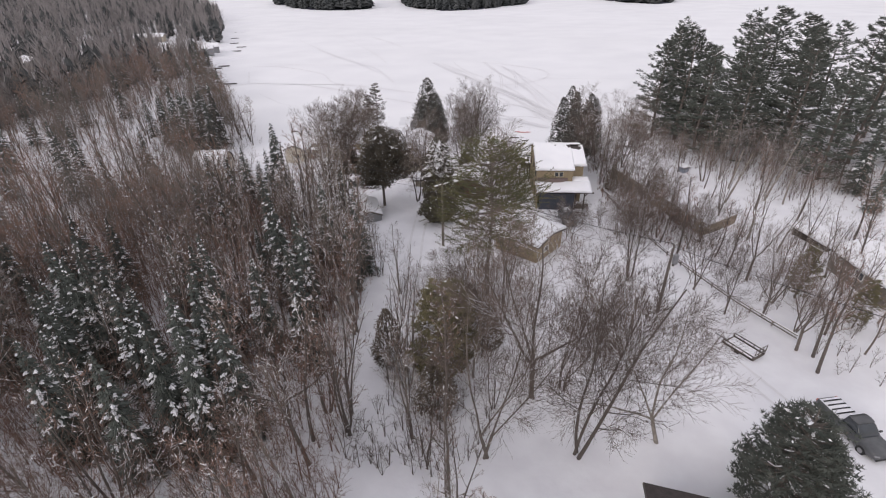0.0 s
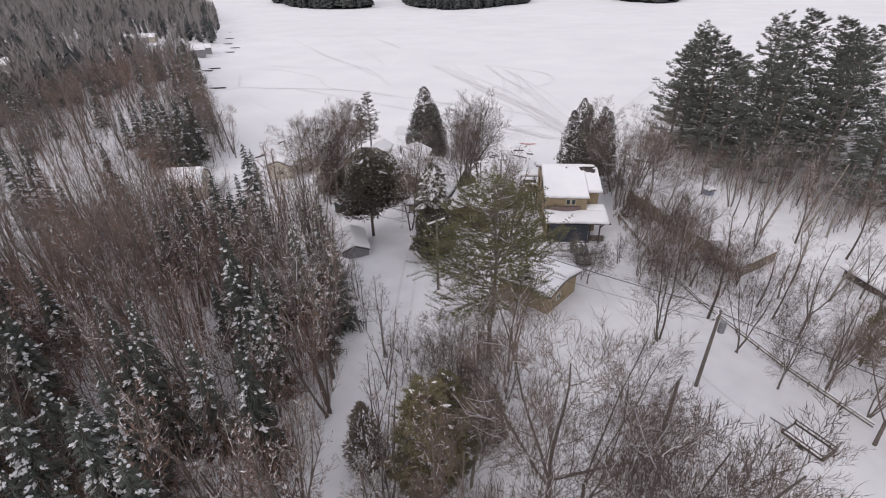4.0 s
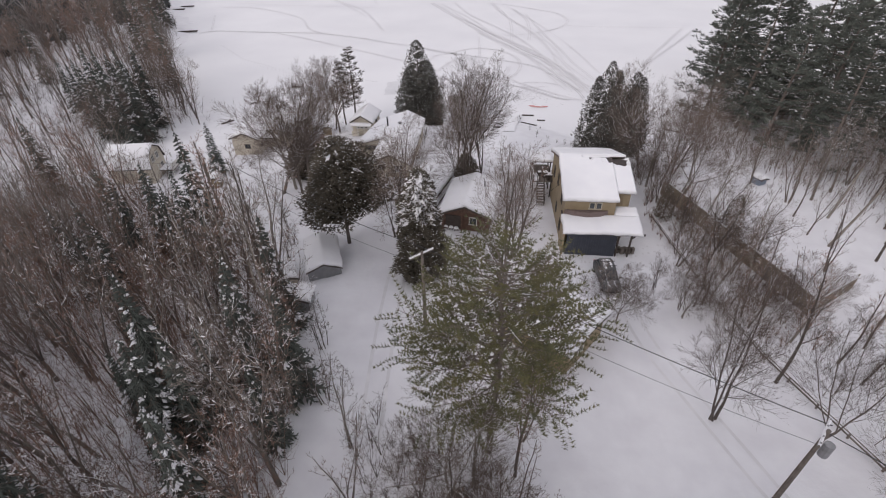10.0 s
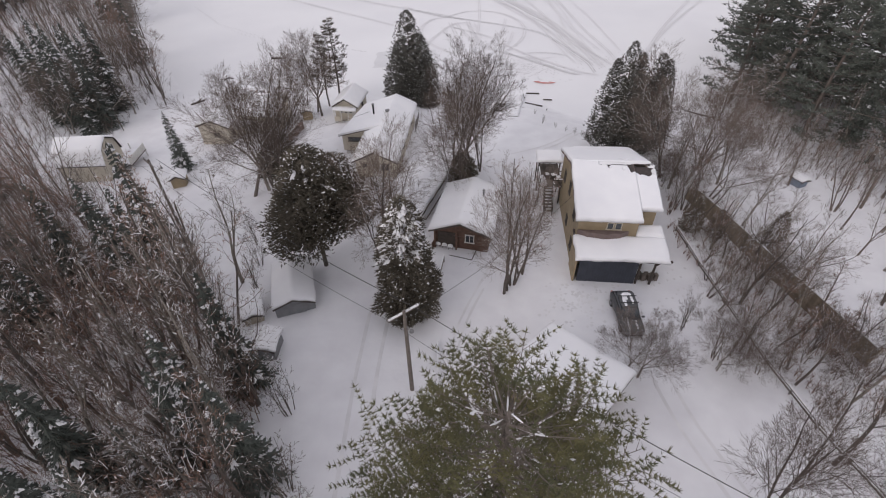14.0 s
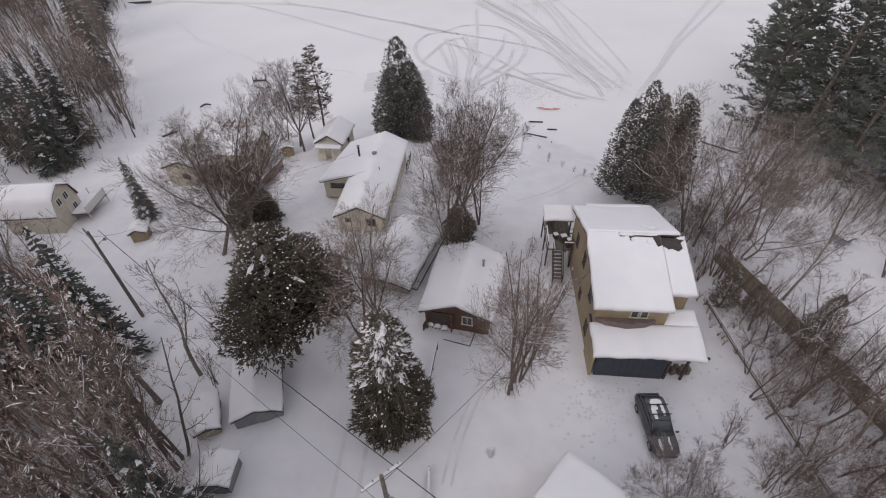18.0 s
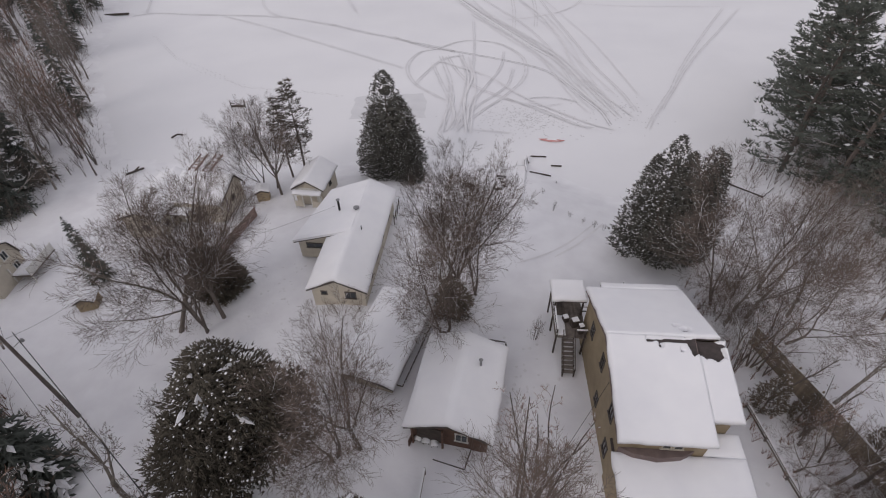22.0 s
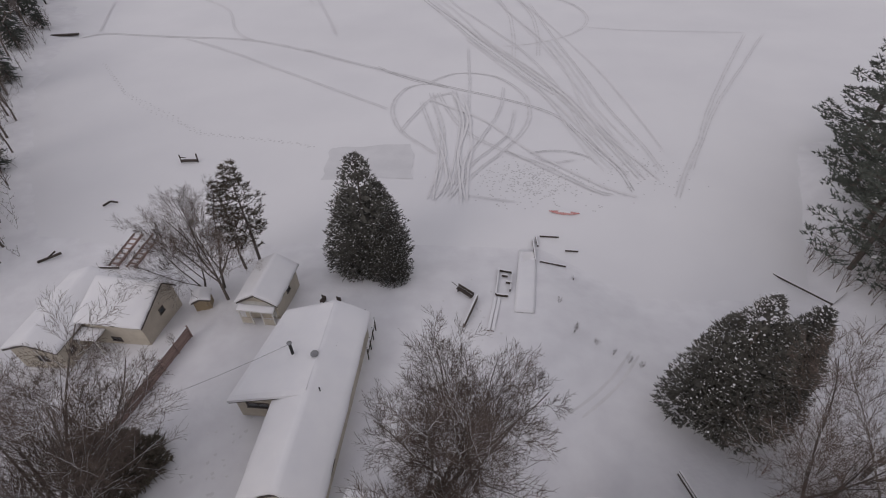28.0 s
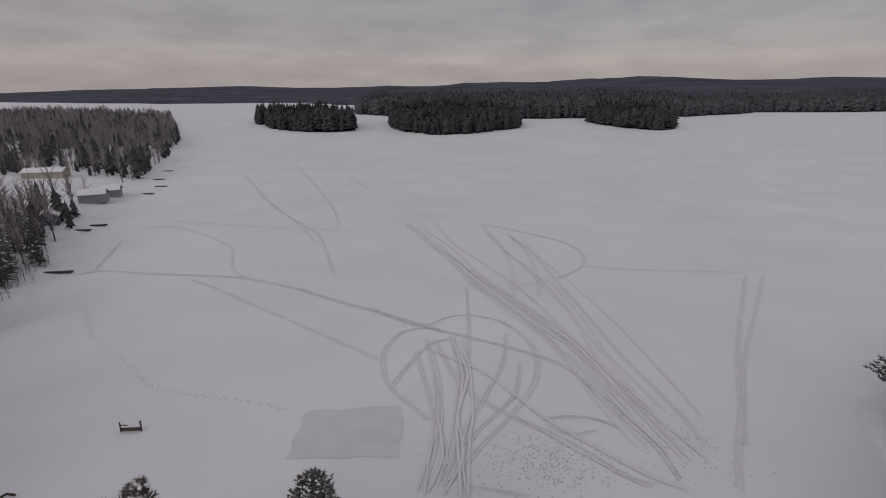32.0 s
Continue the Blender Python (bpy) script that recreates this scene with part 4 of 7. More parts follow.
def join_trees(places, label):
    """Trees too many and too far to tell apart: one mesh for each kind of bark, twig and snow."""
    gathered = {}
    for kind, x, y, turn, size in places:
        m = np.array(Matrix.Translation((x, y, ground_z(x, y) - 0.1)) @ Matrix.Rotation(turn, 4, "Z") @ Matrix.Scale(size, 4))
        for part_name, data in kind[1]:
            n = len(data.vertices)
            if not n:
                continue
            v = np.empty(n * 3, np.float32)
            data.vertices.foreach_get("co", v)
            li = np.empty(len(data.loops), np.int32)
            data.loops.foreach_get("vertex_index", li)
            ls = np.empty(len(data.polygons), np.int32)
            data.polygons.foreach_get("loop_start", ls)
            g = gathered.setdefault(data.materials[0].name, [[], [], [], 0, 0])
            g[0].append(v.reshape(-1, 3) @ m[:3, :3].T + m[:3, 3])
            g[1].append(li + g[3])
            g[2].append(ls + g[4])
            g[3] += n
            g[4] += len(li)
    for mat_name, (vs, lis, lss, n, k) in gathered.items():
        me = bpy.data.meshes.new("woodland")
        vs, lis, lss = np.concatenate(vs), np.concatenate(lis), np.concatenate(lss)
        me.vertices.add(n)
        me.vertices.foreach_set("co", vs.astype(np.float32).ravel())
        me.loops.add(k)
        me.loops.foreach_set("vertex_index", lis.astype(np.int32))
        me.polygons.add(len(lss))
        me.polygons.foreach_set("loop_start", lss.astype(np.int32))
        me.update(calc_edges=True)
        me.validate()
        me.materials.append(bpy.data.materials[mat_name])
        tagged(new("woodland", me), label, "woodland", kind="stuff")


# the wood beyond the gambrel house, out to the lake shore
CL = (-70.0, 105.0)
for x, y in scatter(165, (-128, -55, 84, 196), lambda x, y: y < lerp_table(x, SHORE_X, SHORE_Y) - 2.5 and not (x > -64 and y < 95) and not (x > -82 and y < 112), 2.3):
    k = rng.random()
    crowd.append((rng.choice(far_spruces) if k < (0.7 if y > lerp_table(x, SHORE_X, SHORE_Y) - 16 and y > 150 else 0.10) else rng.choice(far_bare), x, y, rng.uniform(0, 6.28), rng.uniform(0.85, 1.3)))
for x, y in scatter(120, (-125, -66, 6, 90), lambda x, y: True, 3.0):
    crowd.append((rng.choice(far_spruces) if rng.random() < 0.2 else rng.choice(far_bare), x, y, rng.uniform(0, 6.28), rng.uniform(0.85, 1.3)))
for x, y in scatter(16, (CL[0] - 9, CL[0] + 9, CL[1] - 7, CL[1] + 9), lambda x, y: True, 2.4):
    plant(rng.choice(spruces), x, y, rng.uniform(0, 6.28), rng.uniform(0.8, 1.2), "dark spruces by the gambrel house")
join_trees(crowd, "distant snowy woodland of bare trees and dark spruces")


def thicket(name, places, label, mat, lo, hi, stems=3, shoots=7, r=0.016, flecks=0.0):
    """Brush and saplings that nobody could count: clumps of rising stems with shoots along them."""
    me, white = Mesh(), Mesh()
    r3 = random.Random(len(places))
    for x, y in places:
        z, tall = ground_z(x, y) - 0.1, r3.uniform(lo, hi)
        o = r3.uniform(0, 6.28)
        for s in range(stems):
            h = tall * r3.uniform(0.7, 1.0)
            o += 6.28 / stems + r3.uniform(-0.6, 0.6)
            k = r3.uniform(0.03, 0.42) * h
            lx, ly = math.cos(o) * k, math.sin(o) * k
            me.spike((x, y, z), (x + lx, y + ly, z + h), r * 2.2)
            for i in range(shoots):
                u = 0.25 + 0.7 * (i + r3.random()) / shoots
                a = r3.uniform(0, 6.28)
                L = h * r3.uniform(0.18, 0.38) * (1.25 - u * 0.75)
                p = (x + lx * u, y + ly * u, z + h * u)
                q = (p[0] + math.cos(a) * L * 0.8, p[1] + math.sin(a) * L * 0.8, p[2] + L * r3.uniform(0.15, 1.0))
                me.spike(p, q, r)
                if r3.random() < flecks:
                    e, g = r3.uniform(0.3, 0.8), 0.02 + r
                    white.spray((p[0], p[1], p[2] + g), (p[0] + (q[0] - p[0]) * e, p[1] + (q[1] - p[1]) * e, p[2] + (q[2] - p[2]) * e + g), r3.uniform(0.012, 0.03), 0.025)
                for w in (0.3, 0.65):
                    b = r3.uniform(-1.2, 1.2) + a
                    m = (p[0] + (q[0] - p[0]) * w, p[1] + (q[1] - p[1]) * w, p[2] + (q[2] - p[2]) * w)
                    me.spike(m, (m[0] + math.cos(b) * L * 0.36, m[1] + math.sin(b) * L * 0.4, m[2] + L * 0.4), r * 0.75)
    tagged(me.make(name, mat), label, "brushwood", kind="stuff")
    if flecks:
        tagged(white.make("snow_flecks", TWIG_SNOW), "flecks of snow caught in the brush", "snow", kind="stuff")


thicket("saplings", scatter(2300, (-64, -4, 4, 84), in_wood, 0.55), "reddish brown saplings and brush crowding the wood", TWIG_RED, 3.5, 8.5, flecks=0.10)
thicket("saplings", scatter(650, (-70, -5, 0, 84), in_wood, 0.8), "grey brown saplings and brush crowding the wood", TWIG_GREY, 2.5, 7.0, flecks=0.22)
thicket("brushwood", scatter(130, (-8, 2.5, 16, 47), lambda x, y: fbm(x, y, 0.15) > -0.12, 0.5), "brown brush between the lane and the yard", TWIG, 1.5, 5.0, flecks=0.15)
thicket("brushwood", scatter(150, (19, 34, 58, 94), lambda x, y: 30.2 - (y - 63) * 0.35 - 7 < x < 30.2 - (y - 63) * 0.35 - 0.5, 0.4), "brown brush along the board fence", TWIG_RED, 0.6, 2.0, flecks=0.3)
thicket("brushwood", scatter(120, (24, 52, 32, 62), lambda x, y: x > 27 + max(0, 52 - y) * 0.34 and fbm(x, y, 0.12) > -0.1, 0.5), "grey brush beside the road", TWIG_GREY, 1.0, 4.0)
thicket("brushwood", scatter(650, (34, 62, 74, 122), lambda x, y: x > 35 + max(0, 95 - y) * 0.57, 0.5), "brown undergrowth at the feet of the pines", TWIG, 1.5, 6.0, r=0.016)
thicket("brushwood", scatter(700, (-125, -56, 88, 190), lambda x, y: y < lerp_table(x, SHORE_X, SHORE_Y) - 1.5 and not (x > -64 and y < 95), 0.8), "brown undergrowth along the wooded shore", TWIG, 2.0, 6.5, stems=2, r=0.024)


# ---- distance: forested shores, islands and hills ----
def land_z(x, y):
    """Height of the far land; below nought it is lake."""
    main = y - lerp_table(x, (-1500, -1100, -876, -700, -400, -250, -144, 20, 77, 300, 480, 734, 1500, 3000), (1750, 1800, 1973, 1950, 1600, 1000, 880, 860, 840, 915, 1062, 1115, 1200, 1300))
    isle = 95 * (1 - math.hypot((x + 214 + (y - 660) * 0.55) / 62, (y - 705) / 125))
    head = 95 * (1 - math.hypot((x + 45 + (y - 660) * 0.12) / 85, (y - 750) / 180))
    spit = 80 * (1 - math.hypot((x - 172 - (y - 700) * 0.10) / 48, (y - 795) / 160))
    d = max(main, isle, head, spit) + 9 * fbm(x, y, 0.02) + 16 * fbm(x, y, 0.011, 3.0)
    low = min(d * 0.05, 5) if d > 0 else -1.0
    hill = max(0, main - 150) * lerp_table(x, (-1500, 0, 1500), (0.026, 0.029, 0.038))
    return low + (hill * (1 + 0.35 * fbm(x, y, 0.0011, 5.0) + 0.12 * fbm(x, y, 0.005)) if d > 0 else 0)


far = Mesh()
fx, fy = steps(-3200, 3200, -400, 520, 14, 180), steps(500, 4650, 520, 1000, 14, 160)
far.v = [(x, y, land_z(x, y)) for y in fy for x in fx]
far.f = [(j * len(fx) + i, j * len(fx) + i + 1, (j + 1) * len(fx) + i + 1, (j + 1) * len(fx) + i) for j in range(len(fy) - 1) for i in range(len(fx) - 1)
         if max(far.v[j * len(fx) + i][2], far.v[j * len(fx) + i + 1][2], far.v[(j + 1) * len(fx) + i][2], far.v[(j + 1) * len(fx) + i + 1][2]) > -0.5]
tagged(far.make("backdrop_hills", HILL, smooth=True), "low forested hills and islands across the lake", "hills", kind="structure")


def far_forest(name, places, label, mat, tall, tufts=7, bare=False):
    """Small ragged conifers for the distance, as one mass."""
    r2 = random.Random(len(places))
    me = Mesh()
    for x, y, z in places:
        h = tall * r2.uniform(0.42, 1.15) * (1 + 0.35 * fbm(x, y, 0.018))
        w = h * r2.uniform(0.13, 0.27)
        if bare:
            for i in range(tufts):
                a, k = i * 2.4 + x, r2.uniform(0.2, 0.75)
                g = w * r2.uniform(0.8, 2.2) * (1.15 - k)
                me.spike((x, y, z + h * k), (x + math.cos(a) * g, y + math.sin(a) * g, z + h * (k + r2.uniform(0.18, 0.32))), h * 0.011)
            me.spike((x, y, z), (x, y, z + h), h * 0.016)
            continue
        for i in range(tufts):
            u = i / tufts
            a = i * 2.4 + x
            r = w * (1 - 0.82 * u * u)
            c, s = math.cos(a) * r, math.sin(a) * r
            me.spray((x - c * 0.8, y - s * 0.8, z + h * (0.15 + 0.62 * u)), (x + c, y + s, z + h * (0.12 + 0.66 * u)), r * 0.9, h * 0.12)
        me.spike((x, y, z), (x, y, z + h * 0.95), w * 0.35)
    tagged(me.make(name, mat), label, "forest", kind="stuff")


rng = random.Random(9)
green_far, hazed_far = [], []
tries = 0
while len(green_far) + len(hazed_far) < 5600 and tries < 90000:
    tries += 1
    x, y = rng.uniform(-520, 1250), rng.uniform(530, 1350)
    if abs(x) > 0.85 * y + 30:
        continue
    z = land_z(x, y)
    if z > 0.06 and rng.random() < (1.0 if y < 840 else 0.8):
        (green_far if y < 840 else hazed_far).append((x, y, z - 0.5))
while len(green_far) < 2600 and tries < 200000:
    tries += 1
    x, y = rng.uniform(-330, 240), rng.uniform(560, 930)
    z = land_z(x, y)
    if z > 0.06 and y < 860 - 0.02 * x:
        green_far.append((x, y, z - 0.5))
far_forest("island_forest", green_far, "dark pine forest on the islands", FAR_WOOD, 25)
far_forest("far_shore_forest", hazed_far, "mixed forest along the far shore, paled by painted haze", FAR_HAZE, 31)
left_green, left_brown = [], []
while len(left_brown) < 3700:
    y = rng.uniform(100, 900)
    x = -rng.uniform(0.45, 1.15) * y - 20
    if y > lerp_table(x, SHORE_X, SHORE_Y) - 4 or (x > -125 and y < 190):
        continue
    if y < 340 and rng.random() < 0.12:
        continue
    if math.hypot(x + 186, y - 188) < 26:
        continue
    clearing = noise.noise(Vector((x * 0.02, y * 0.02, 8))) > 0.24 and y < 450
    if clearing or (228 < y < 300 and x > lerp_table(y, (205, 300), (-165, -215))) and rng.random() < 0.82:
        continue
    (left_green if rng.random() < 0.36 else left_brown).append((x, y, ground_z(x, y) - 0.3))
far_forest("far_conifers", left_green, "dark conifers scattered through the far shore woods", FAR_WOOD, 14)
far_forest("far_bare_woods", left_brown, "brown leafless woods along the far shore", FAR_BARE, 15, 26, True)


# ---- buildings ----
def window(house, at, face, w, h, trim=TRIM, bars=1):
    """A framed window set on a wall that looks along face (one of -y, +y, -x, +x)."""
    x, y, z = at
    along = Vector((1, 0, 0)) if face[1] == "y" else Vector((0, 1, 0))
    out = Vector((0, 0, 0))
    out["xyz".index(face[1])] = -1 if face[0] == "-" else 1
    c = Vector(at) + out * 0.03
    win = Mesh()

    def bar(du, dz, lw, lh, depth=0.08):
        s = (lw, depth, lh) if face[1] == "y" else (depth, lw, lh)
        win.box(c + along * du + Vector((0, 0, dz)), s)

    bar(0, h / 2, w + 0.12, 0.08)
    bar(0, -h / 2, w + 0.2, 0.09, 0.14)
    bar(-w / 2, 0, 0.08, h)
    bar(w / 2, 0, 0.08, h)
    for k in range(bars):
        bar(-w / 2 + w * (k + 1) / (bars + 1), 0, 0.05, h)
    f = win.make("window", trim, house)
    pane = Mesh()
    s = (w, 0.03, h) if face[1] == "y" else (0.03, w, h)
    pane.box(Vector(at) + out * 0.012, s)
    pane.make("pane", GLASS, f)
    return f


def edged(u, n, length):
    """Grid lines with a narrow first and last cell."""
    i, e = round(u * n), min(0.14 / length, 0.4 / n)
    return 0.0 if i == 0 else 1.0 if i == n else e + (1 - 2 * e) * (i - 1) / (n - 2)


def snow_cap(house, x0, x1, y0, y1, under, th, seed=0, name="roof_snow", nx=18, ny=14, ragged=0.10, hole=None):
    """A soft blanket of snow over a roof whose top is under(x, y)."""
    def at(u, v):
        nu, nv = edged(u, nx, abs(x1 - x0)), edged(v, ny, abs(y1 - y0))
        x, y = x0 + (x1 - x0) * nu, y0 + (y1 - y0) * nv
        u, v = nu, nv
        ex, ey = min(u, 1 - u) * abs(x1 - x0), min(v, 1 - v) * abs(y1 - y0)
        soft = min(1, min(ex, ey) / 0.14)
        k = th * (0.55 + 0.45 * math.sqrt(max(soft, 0))) * (1 + 0.18 * fbm(x + seed, y - seed, 0.45))
        if hole:
            k -= (k + 0.03) * hole(x, y)
        wob = ragged * fbm(x * 2 + seed, y * 2, 0.7) if min(ex, ey) < 0.01 else 0
        return (x + wob * (1 if u in (0, 1) else 0), y + wob * (1 if v in (0, 1) else 0), under(x, y) + k)
    s = Mesh().sheet(at, nx, ny)
    k = len(s.v)
    w = nx + 1
    s.v += [(p[0], p[1], under(p[0], p[1]) + (-0.06 if hole else 0.005)) for p in s.v]
    rim = list(range(nx)) + [nx + j * w for j in range(ny)] + [ny * w + nx - i for i in range(nx)] + [(ny - j) * w for j in range(ny)]
    s.f += [(rim[i], rim[i] + k, rim[(i + 1) % len(rim)] + k, rim[(i + 1) % len(rim)]) for i in range(len(rim))]
    s.f += [tuple(k + i for i in reversed(f)) for f in s.f[: nx * ny]]
    return s.make(name, ROOF_SNOW, house, "thick smooth snow", smooth=True)


def gable(name, x, y, turn, w, d, eave, ridge, wall, label, category="house", over=0.35, snow=0.28, group="", base=None, off=0.0, fascia=FASCIA):
    """A house with its ridge along local y; gables at both ends. eave and ridge are heights over the ground."""
    z = ground_z(x, y) if base is None else base
    h = thing(name, pose(x, y, z, 0, 0, turn), label, category, group)
    hw, t = w / 2, 0.15
    peak = lambda px: eave + (ridge - eave) * (1 - abs(px - off) / (hw + abs(off) if (px - off) * off <= 0 else hw - abs(off)))
    for s, nm in ((-1, "front_wall"), (1, "back_wall")):
        a, b = (-d / 2, -d / 2 + t) if s < 0 else (d / 2 - t, d / 2)
        Mesh().prism([(-hw, -0.6), (hw, -0.6), (hw, eave), (off, ridge), (-hw, eave)], a, b).make(nm, wall, h)
    for s in (-1, 1):
        Mesh().box((s * (hw - t / 2), 0, eave / 2 - 0.3), (t, d - 2 * t - 0.004, eave + 0.6)).make("side_wall", wall, h)
    hh = hw + over

    def top(px, py=0):
        return eave + (ridge - eave) * (1 - abs(px - off) / (hw + (off if px < off else -off)))

    for s in (-1, 1):
        e = s * hh
        Mesh().prism([(off, top(off)), (e, top(e)), (e, top(e) + 0.13), (off, top(off) + 0.13)] if s < 0 else [(off, top(off)), (off, top(off) + 0.13), (e, top(e) + 0.13), (e, top(e))], -d / 2 - over, d / 2 + over).make("roof_slope", SHINGLE, h)
        for yy in (-d / 2 - over - 0.03, d / 2 + over + 0.03):
            Mesh().prism([(off, top(off) - 0.08), (e, top(e) - 0.08), (e, top(e) + 0.12), (off, top(off) + 0.12)] if s < 0 else [(off, top(off) - 0.08), (off, top(off) + 0.12), (e, top(e) + 0.12), (e, top(e) - 0.08)], yy - 0.025, yy + 0.025).make("fascia", fascia, h)
    if snow:
        snow_cap(h, -hh - 0.06, hh + 0.06, -d / 2 - over - 0.06, d / 2 + over + 0.06, lambda px, py: top(px) + 0.13, snow, x)
    return h


def plain_door(house, at, face, w=0.9, h=2.0, mat=TRIM):
    x, y, z = at
    s = (w, 0.07, h) if face[1] == "y" else (0.07, w, h)
    dr = Mesh().box((x, y, z), s).make("door", mat, house)
    k = 0.07 if face[0] == "+" else -0.07
    Mesh().box((x + (w * 0.36 if face[1] == "y" else k), y + (k if face[1] == "y" else w * 0.36), z), (0.06, 0.06, 0.12)).make("handle", METAL, dr)
    return dr


# the ochre two-storey house
def yellow_house():
    z0 = 4.45
    h = thing("house", pose(0, 0, 0), "ochre two-storey house with thick snow on its roofs", "house")
    turn = Matrix.Translation((8.4, 72.4, z0)) @ Matrix.Rotation(radians(2.0), 4, "Z")
    h.matrix_basis = turn
    W, D, R = 5.4, 12.2, 6.2          # main block: width, depth, ridge line from the front
    ef, er, eb = 5.7, 7.55, 5.43      # heights of front eave, ridge, back eave

    def top(x, y):
        return ef + (er - ef) * y / R if y < R else er + (eb - er) * (y - R) / (D - R)

    # side walls follow the roof
    Mesh().prism([(0, -0.6), (D, -0.6), (D, top(0, D)), (R, er), (0, ef)], 0, 0.16, "x").make("side_wall", YELLOW, h)
    Mesh().prism([(0, -0.6), (D, -0.6), (D, top(0, D)), (R, er), (0, ef)], W - 0.16, W, "x").make("side_wall", YELLOW, h)
    Mesh().box((W / 2, 0.08, ef / 2 - 0.3), (W - 0.33, 0.16, ef + 0.6)).make("front_wall", YELLOW, h)
    Mesh().box((W / 2 + 0.85, D - 0.08, eb / 2 - 0.3), (W + 1.5, 0.16, eb + 0.6)).make("back_wall", YELLOW, h)
    # roof slabs
    o = 0.35
    Mesh().prism([(-o, top(0, -o)), (R, er), (R, er + 0.14), (-o, top(0, -o) + 0.14)], -0.3, W + 0.12, "x").make("front_roof", SHINGLE, h)
    Mesh().prism([(R, er), (D + o, top(0, D + o)), (D + o, top(0, D + o) + 0.14), (R, er + 0.14)], -0.3, W + 1.7, "x").make("back_roof", SHINGLE, h)
    Mesh().prism([(D + o + 0.004, top(0, D + o)), (D + o + 0.9, top(0, D + o + 0.9)), (D + o + 0.9, top(0, D + o + 0.9) + 0.14), (D + o + 0.004, top(0, D + o) + 0.14)], 0.95, W + 1.7, "x").make("back_eave", SHINGLE, h)
    for x in (-0.33, W + 0.15):
        Mesh().prism([(-o, top(0, -o) - 0.1), (R, er - 0.1), (R, er + 0.12), (-o, top(0, -o) + 0.12)], x - 0.03, x + 0.03, "x").make("fascia", PURLIN, h)
    Mesh().prism([(R, er - 0.1), (D + o, top(0, D + o) - 0.1), (D + o, top(0, D + o) + 0.12), (R, er + 0.12)], -0.36, -0.30, "x").make("fascia", PURLIN, h)
    up = lambda x, y: top(x, y) + 0.14

    def bare(x, y):
        """Where the snow has slid off below the ridge."""
        n = 0.16 * fbm(x, y, 1.3, 2.0) + 0.10 * fbm(x, y, 3.1, 5.0)
        d = R - y
        spots = (min(0.22 - abs(d - 0.28), x - 2.2), min(x - 4.75 - 0.30 * d, 7.15 - x + 0.2 * d, 1.35 + 0.35 * fbm(x, 0, 1.7) - d, d + 0.02), 0.15 - math.hypot((x - 3.15) * 0.8, (d - 0.62) * 0.5), 0.16 - math.hypot(x - 4.45, (d - 0.95) * 0.8),
                 0.22 - math.hypot((x - 5.1) * 0.55, (d + 0.75)), 0.2 - math.hypot((x - 4.6) * 0.6, d + 1.2), 0.05 - math.hypot(x - 1.3, d - 0.1))
        return min(max((max(spots) + n * 0.7) / 0.08, 0), 1)

    snow_cap(h, -0.36, W + 0.16, -o - 0.12, R, up, 0.32, 3, nx=70, ny=80, ragged=0.05, hole=bare)
    snow_cap(h, -0.36, W + 1.75, R + 0.005, D + o + 0.1, up, 0.32, 3, nx=70, ny=50, ragged=0.05, hole=bare)
    snow_cap(h, 0.9, W + 1.75, D + o + 0.06, D + o + 1.0, up, 0.30, 4, nx=24, ny=8)
    # wing with a slightly lower roof
    w0, w1, y0 = W + 0.02, W + 1.8, 1.5
    tw = lambda x, y: top(x, y) - 0.28
    Mesh().prism([(y0, -0.6), (D - 0.2, -0.6), (D - 0.2, tw(0, D - 0.2) - 0.1), (R, tw(0, R)), (y0, tw(0, y0))], w1 - 0.16, w1, "x").make("side_wall", YELLOW, h)
    Mesh().box(((w0 + w1) / 2 - 0.08, y0 + 0.08, tw(0, y0) / 2 - 0.3), (w1 - w0 - 0.17, 0.16, tw(0, y0) + 0.6)).make("front_wall", YELLOW, h)
    Mesh().prism([(y0 - o, tw(0, y0 - o)), (R, tw(0, R)), (R, tw(0, R) + 0.14), (y0 - o, tw(0, y0 - o) + 0.14)], w0 + 0.13, w1 + 0.3, "x").make("wing_roof", SHINGLE, h)
    snow_cap(h, w0 + 0.14, w1 + 0.36, y0 - o - 0.1, R - 0.02, lambda x, y: tw(x, y) + 0.14, 0.38, 9, nx=40, ny=60, hole=bare)
    # porch along the front
    px0, px1, py0 = -0.15, 7.95, -2.45
    pt = lambda x, y: 3.0 + (y - py0) * 0.16
    Mesh().prism([(py0 - 0.3, pt(0, py0 - 0.3)), (0.9, pt(0, 0.9)), (0.9, pt(0, 0.9) + 0.12), (py0 - 0.3, pt(0, py0 - 0.3) + 0.12)], px0, px1, "x").make("porch_roof", SHINGLE, h)
    snow_cap(h, px0 - 0.1, px1 + 0.12, py0 - 0.42, -0.02, lambda x, y: pt(x, y) + 0.12, 0.36, 13, ragged=0.15)
    snow_cap(h, W + 0.05, px1 + 0.12, -0.02, 1.46, lambda x, y: pt(x, y) + 0.12, 0.4, 15, nx=8, ny=6)
    Mesh().box((px0 + 0.1, (py0) / 2, 1.1), (0.16, -py0, 3.4)).make("side_wall", YELLOW, h)
    sc = Mesh().box((2.95, py0 + 0.16, 1.15), (5.3, 0.05, 3.1)).make("porch_screen", NAVY, h, "dark blue boarded porch front")
    for i in range(20):
        Mesh().box((0.45 + i * 0.262, py0 + 0.11, 1.15), (0.25, 0.04 + 0.02 * (i % 2), 3.1)).make("board", NAVY, sc)
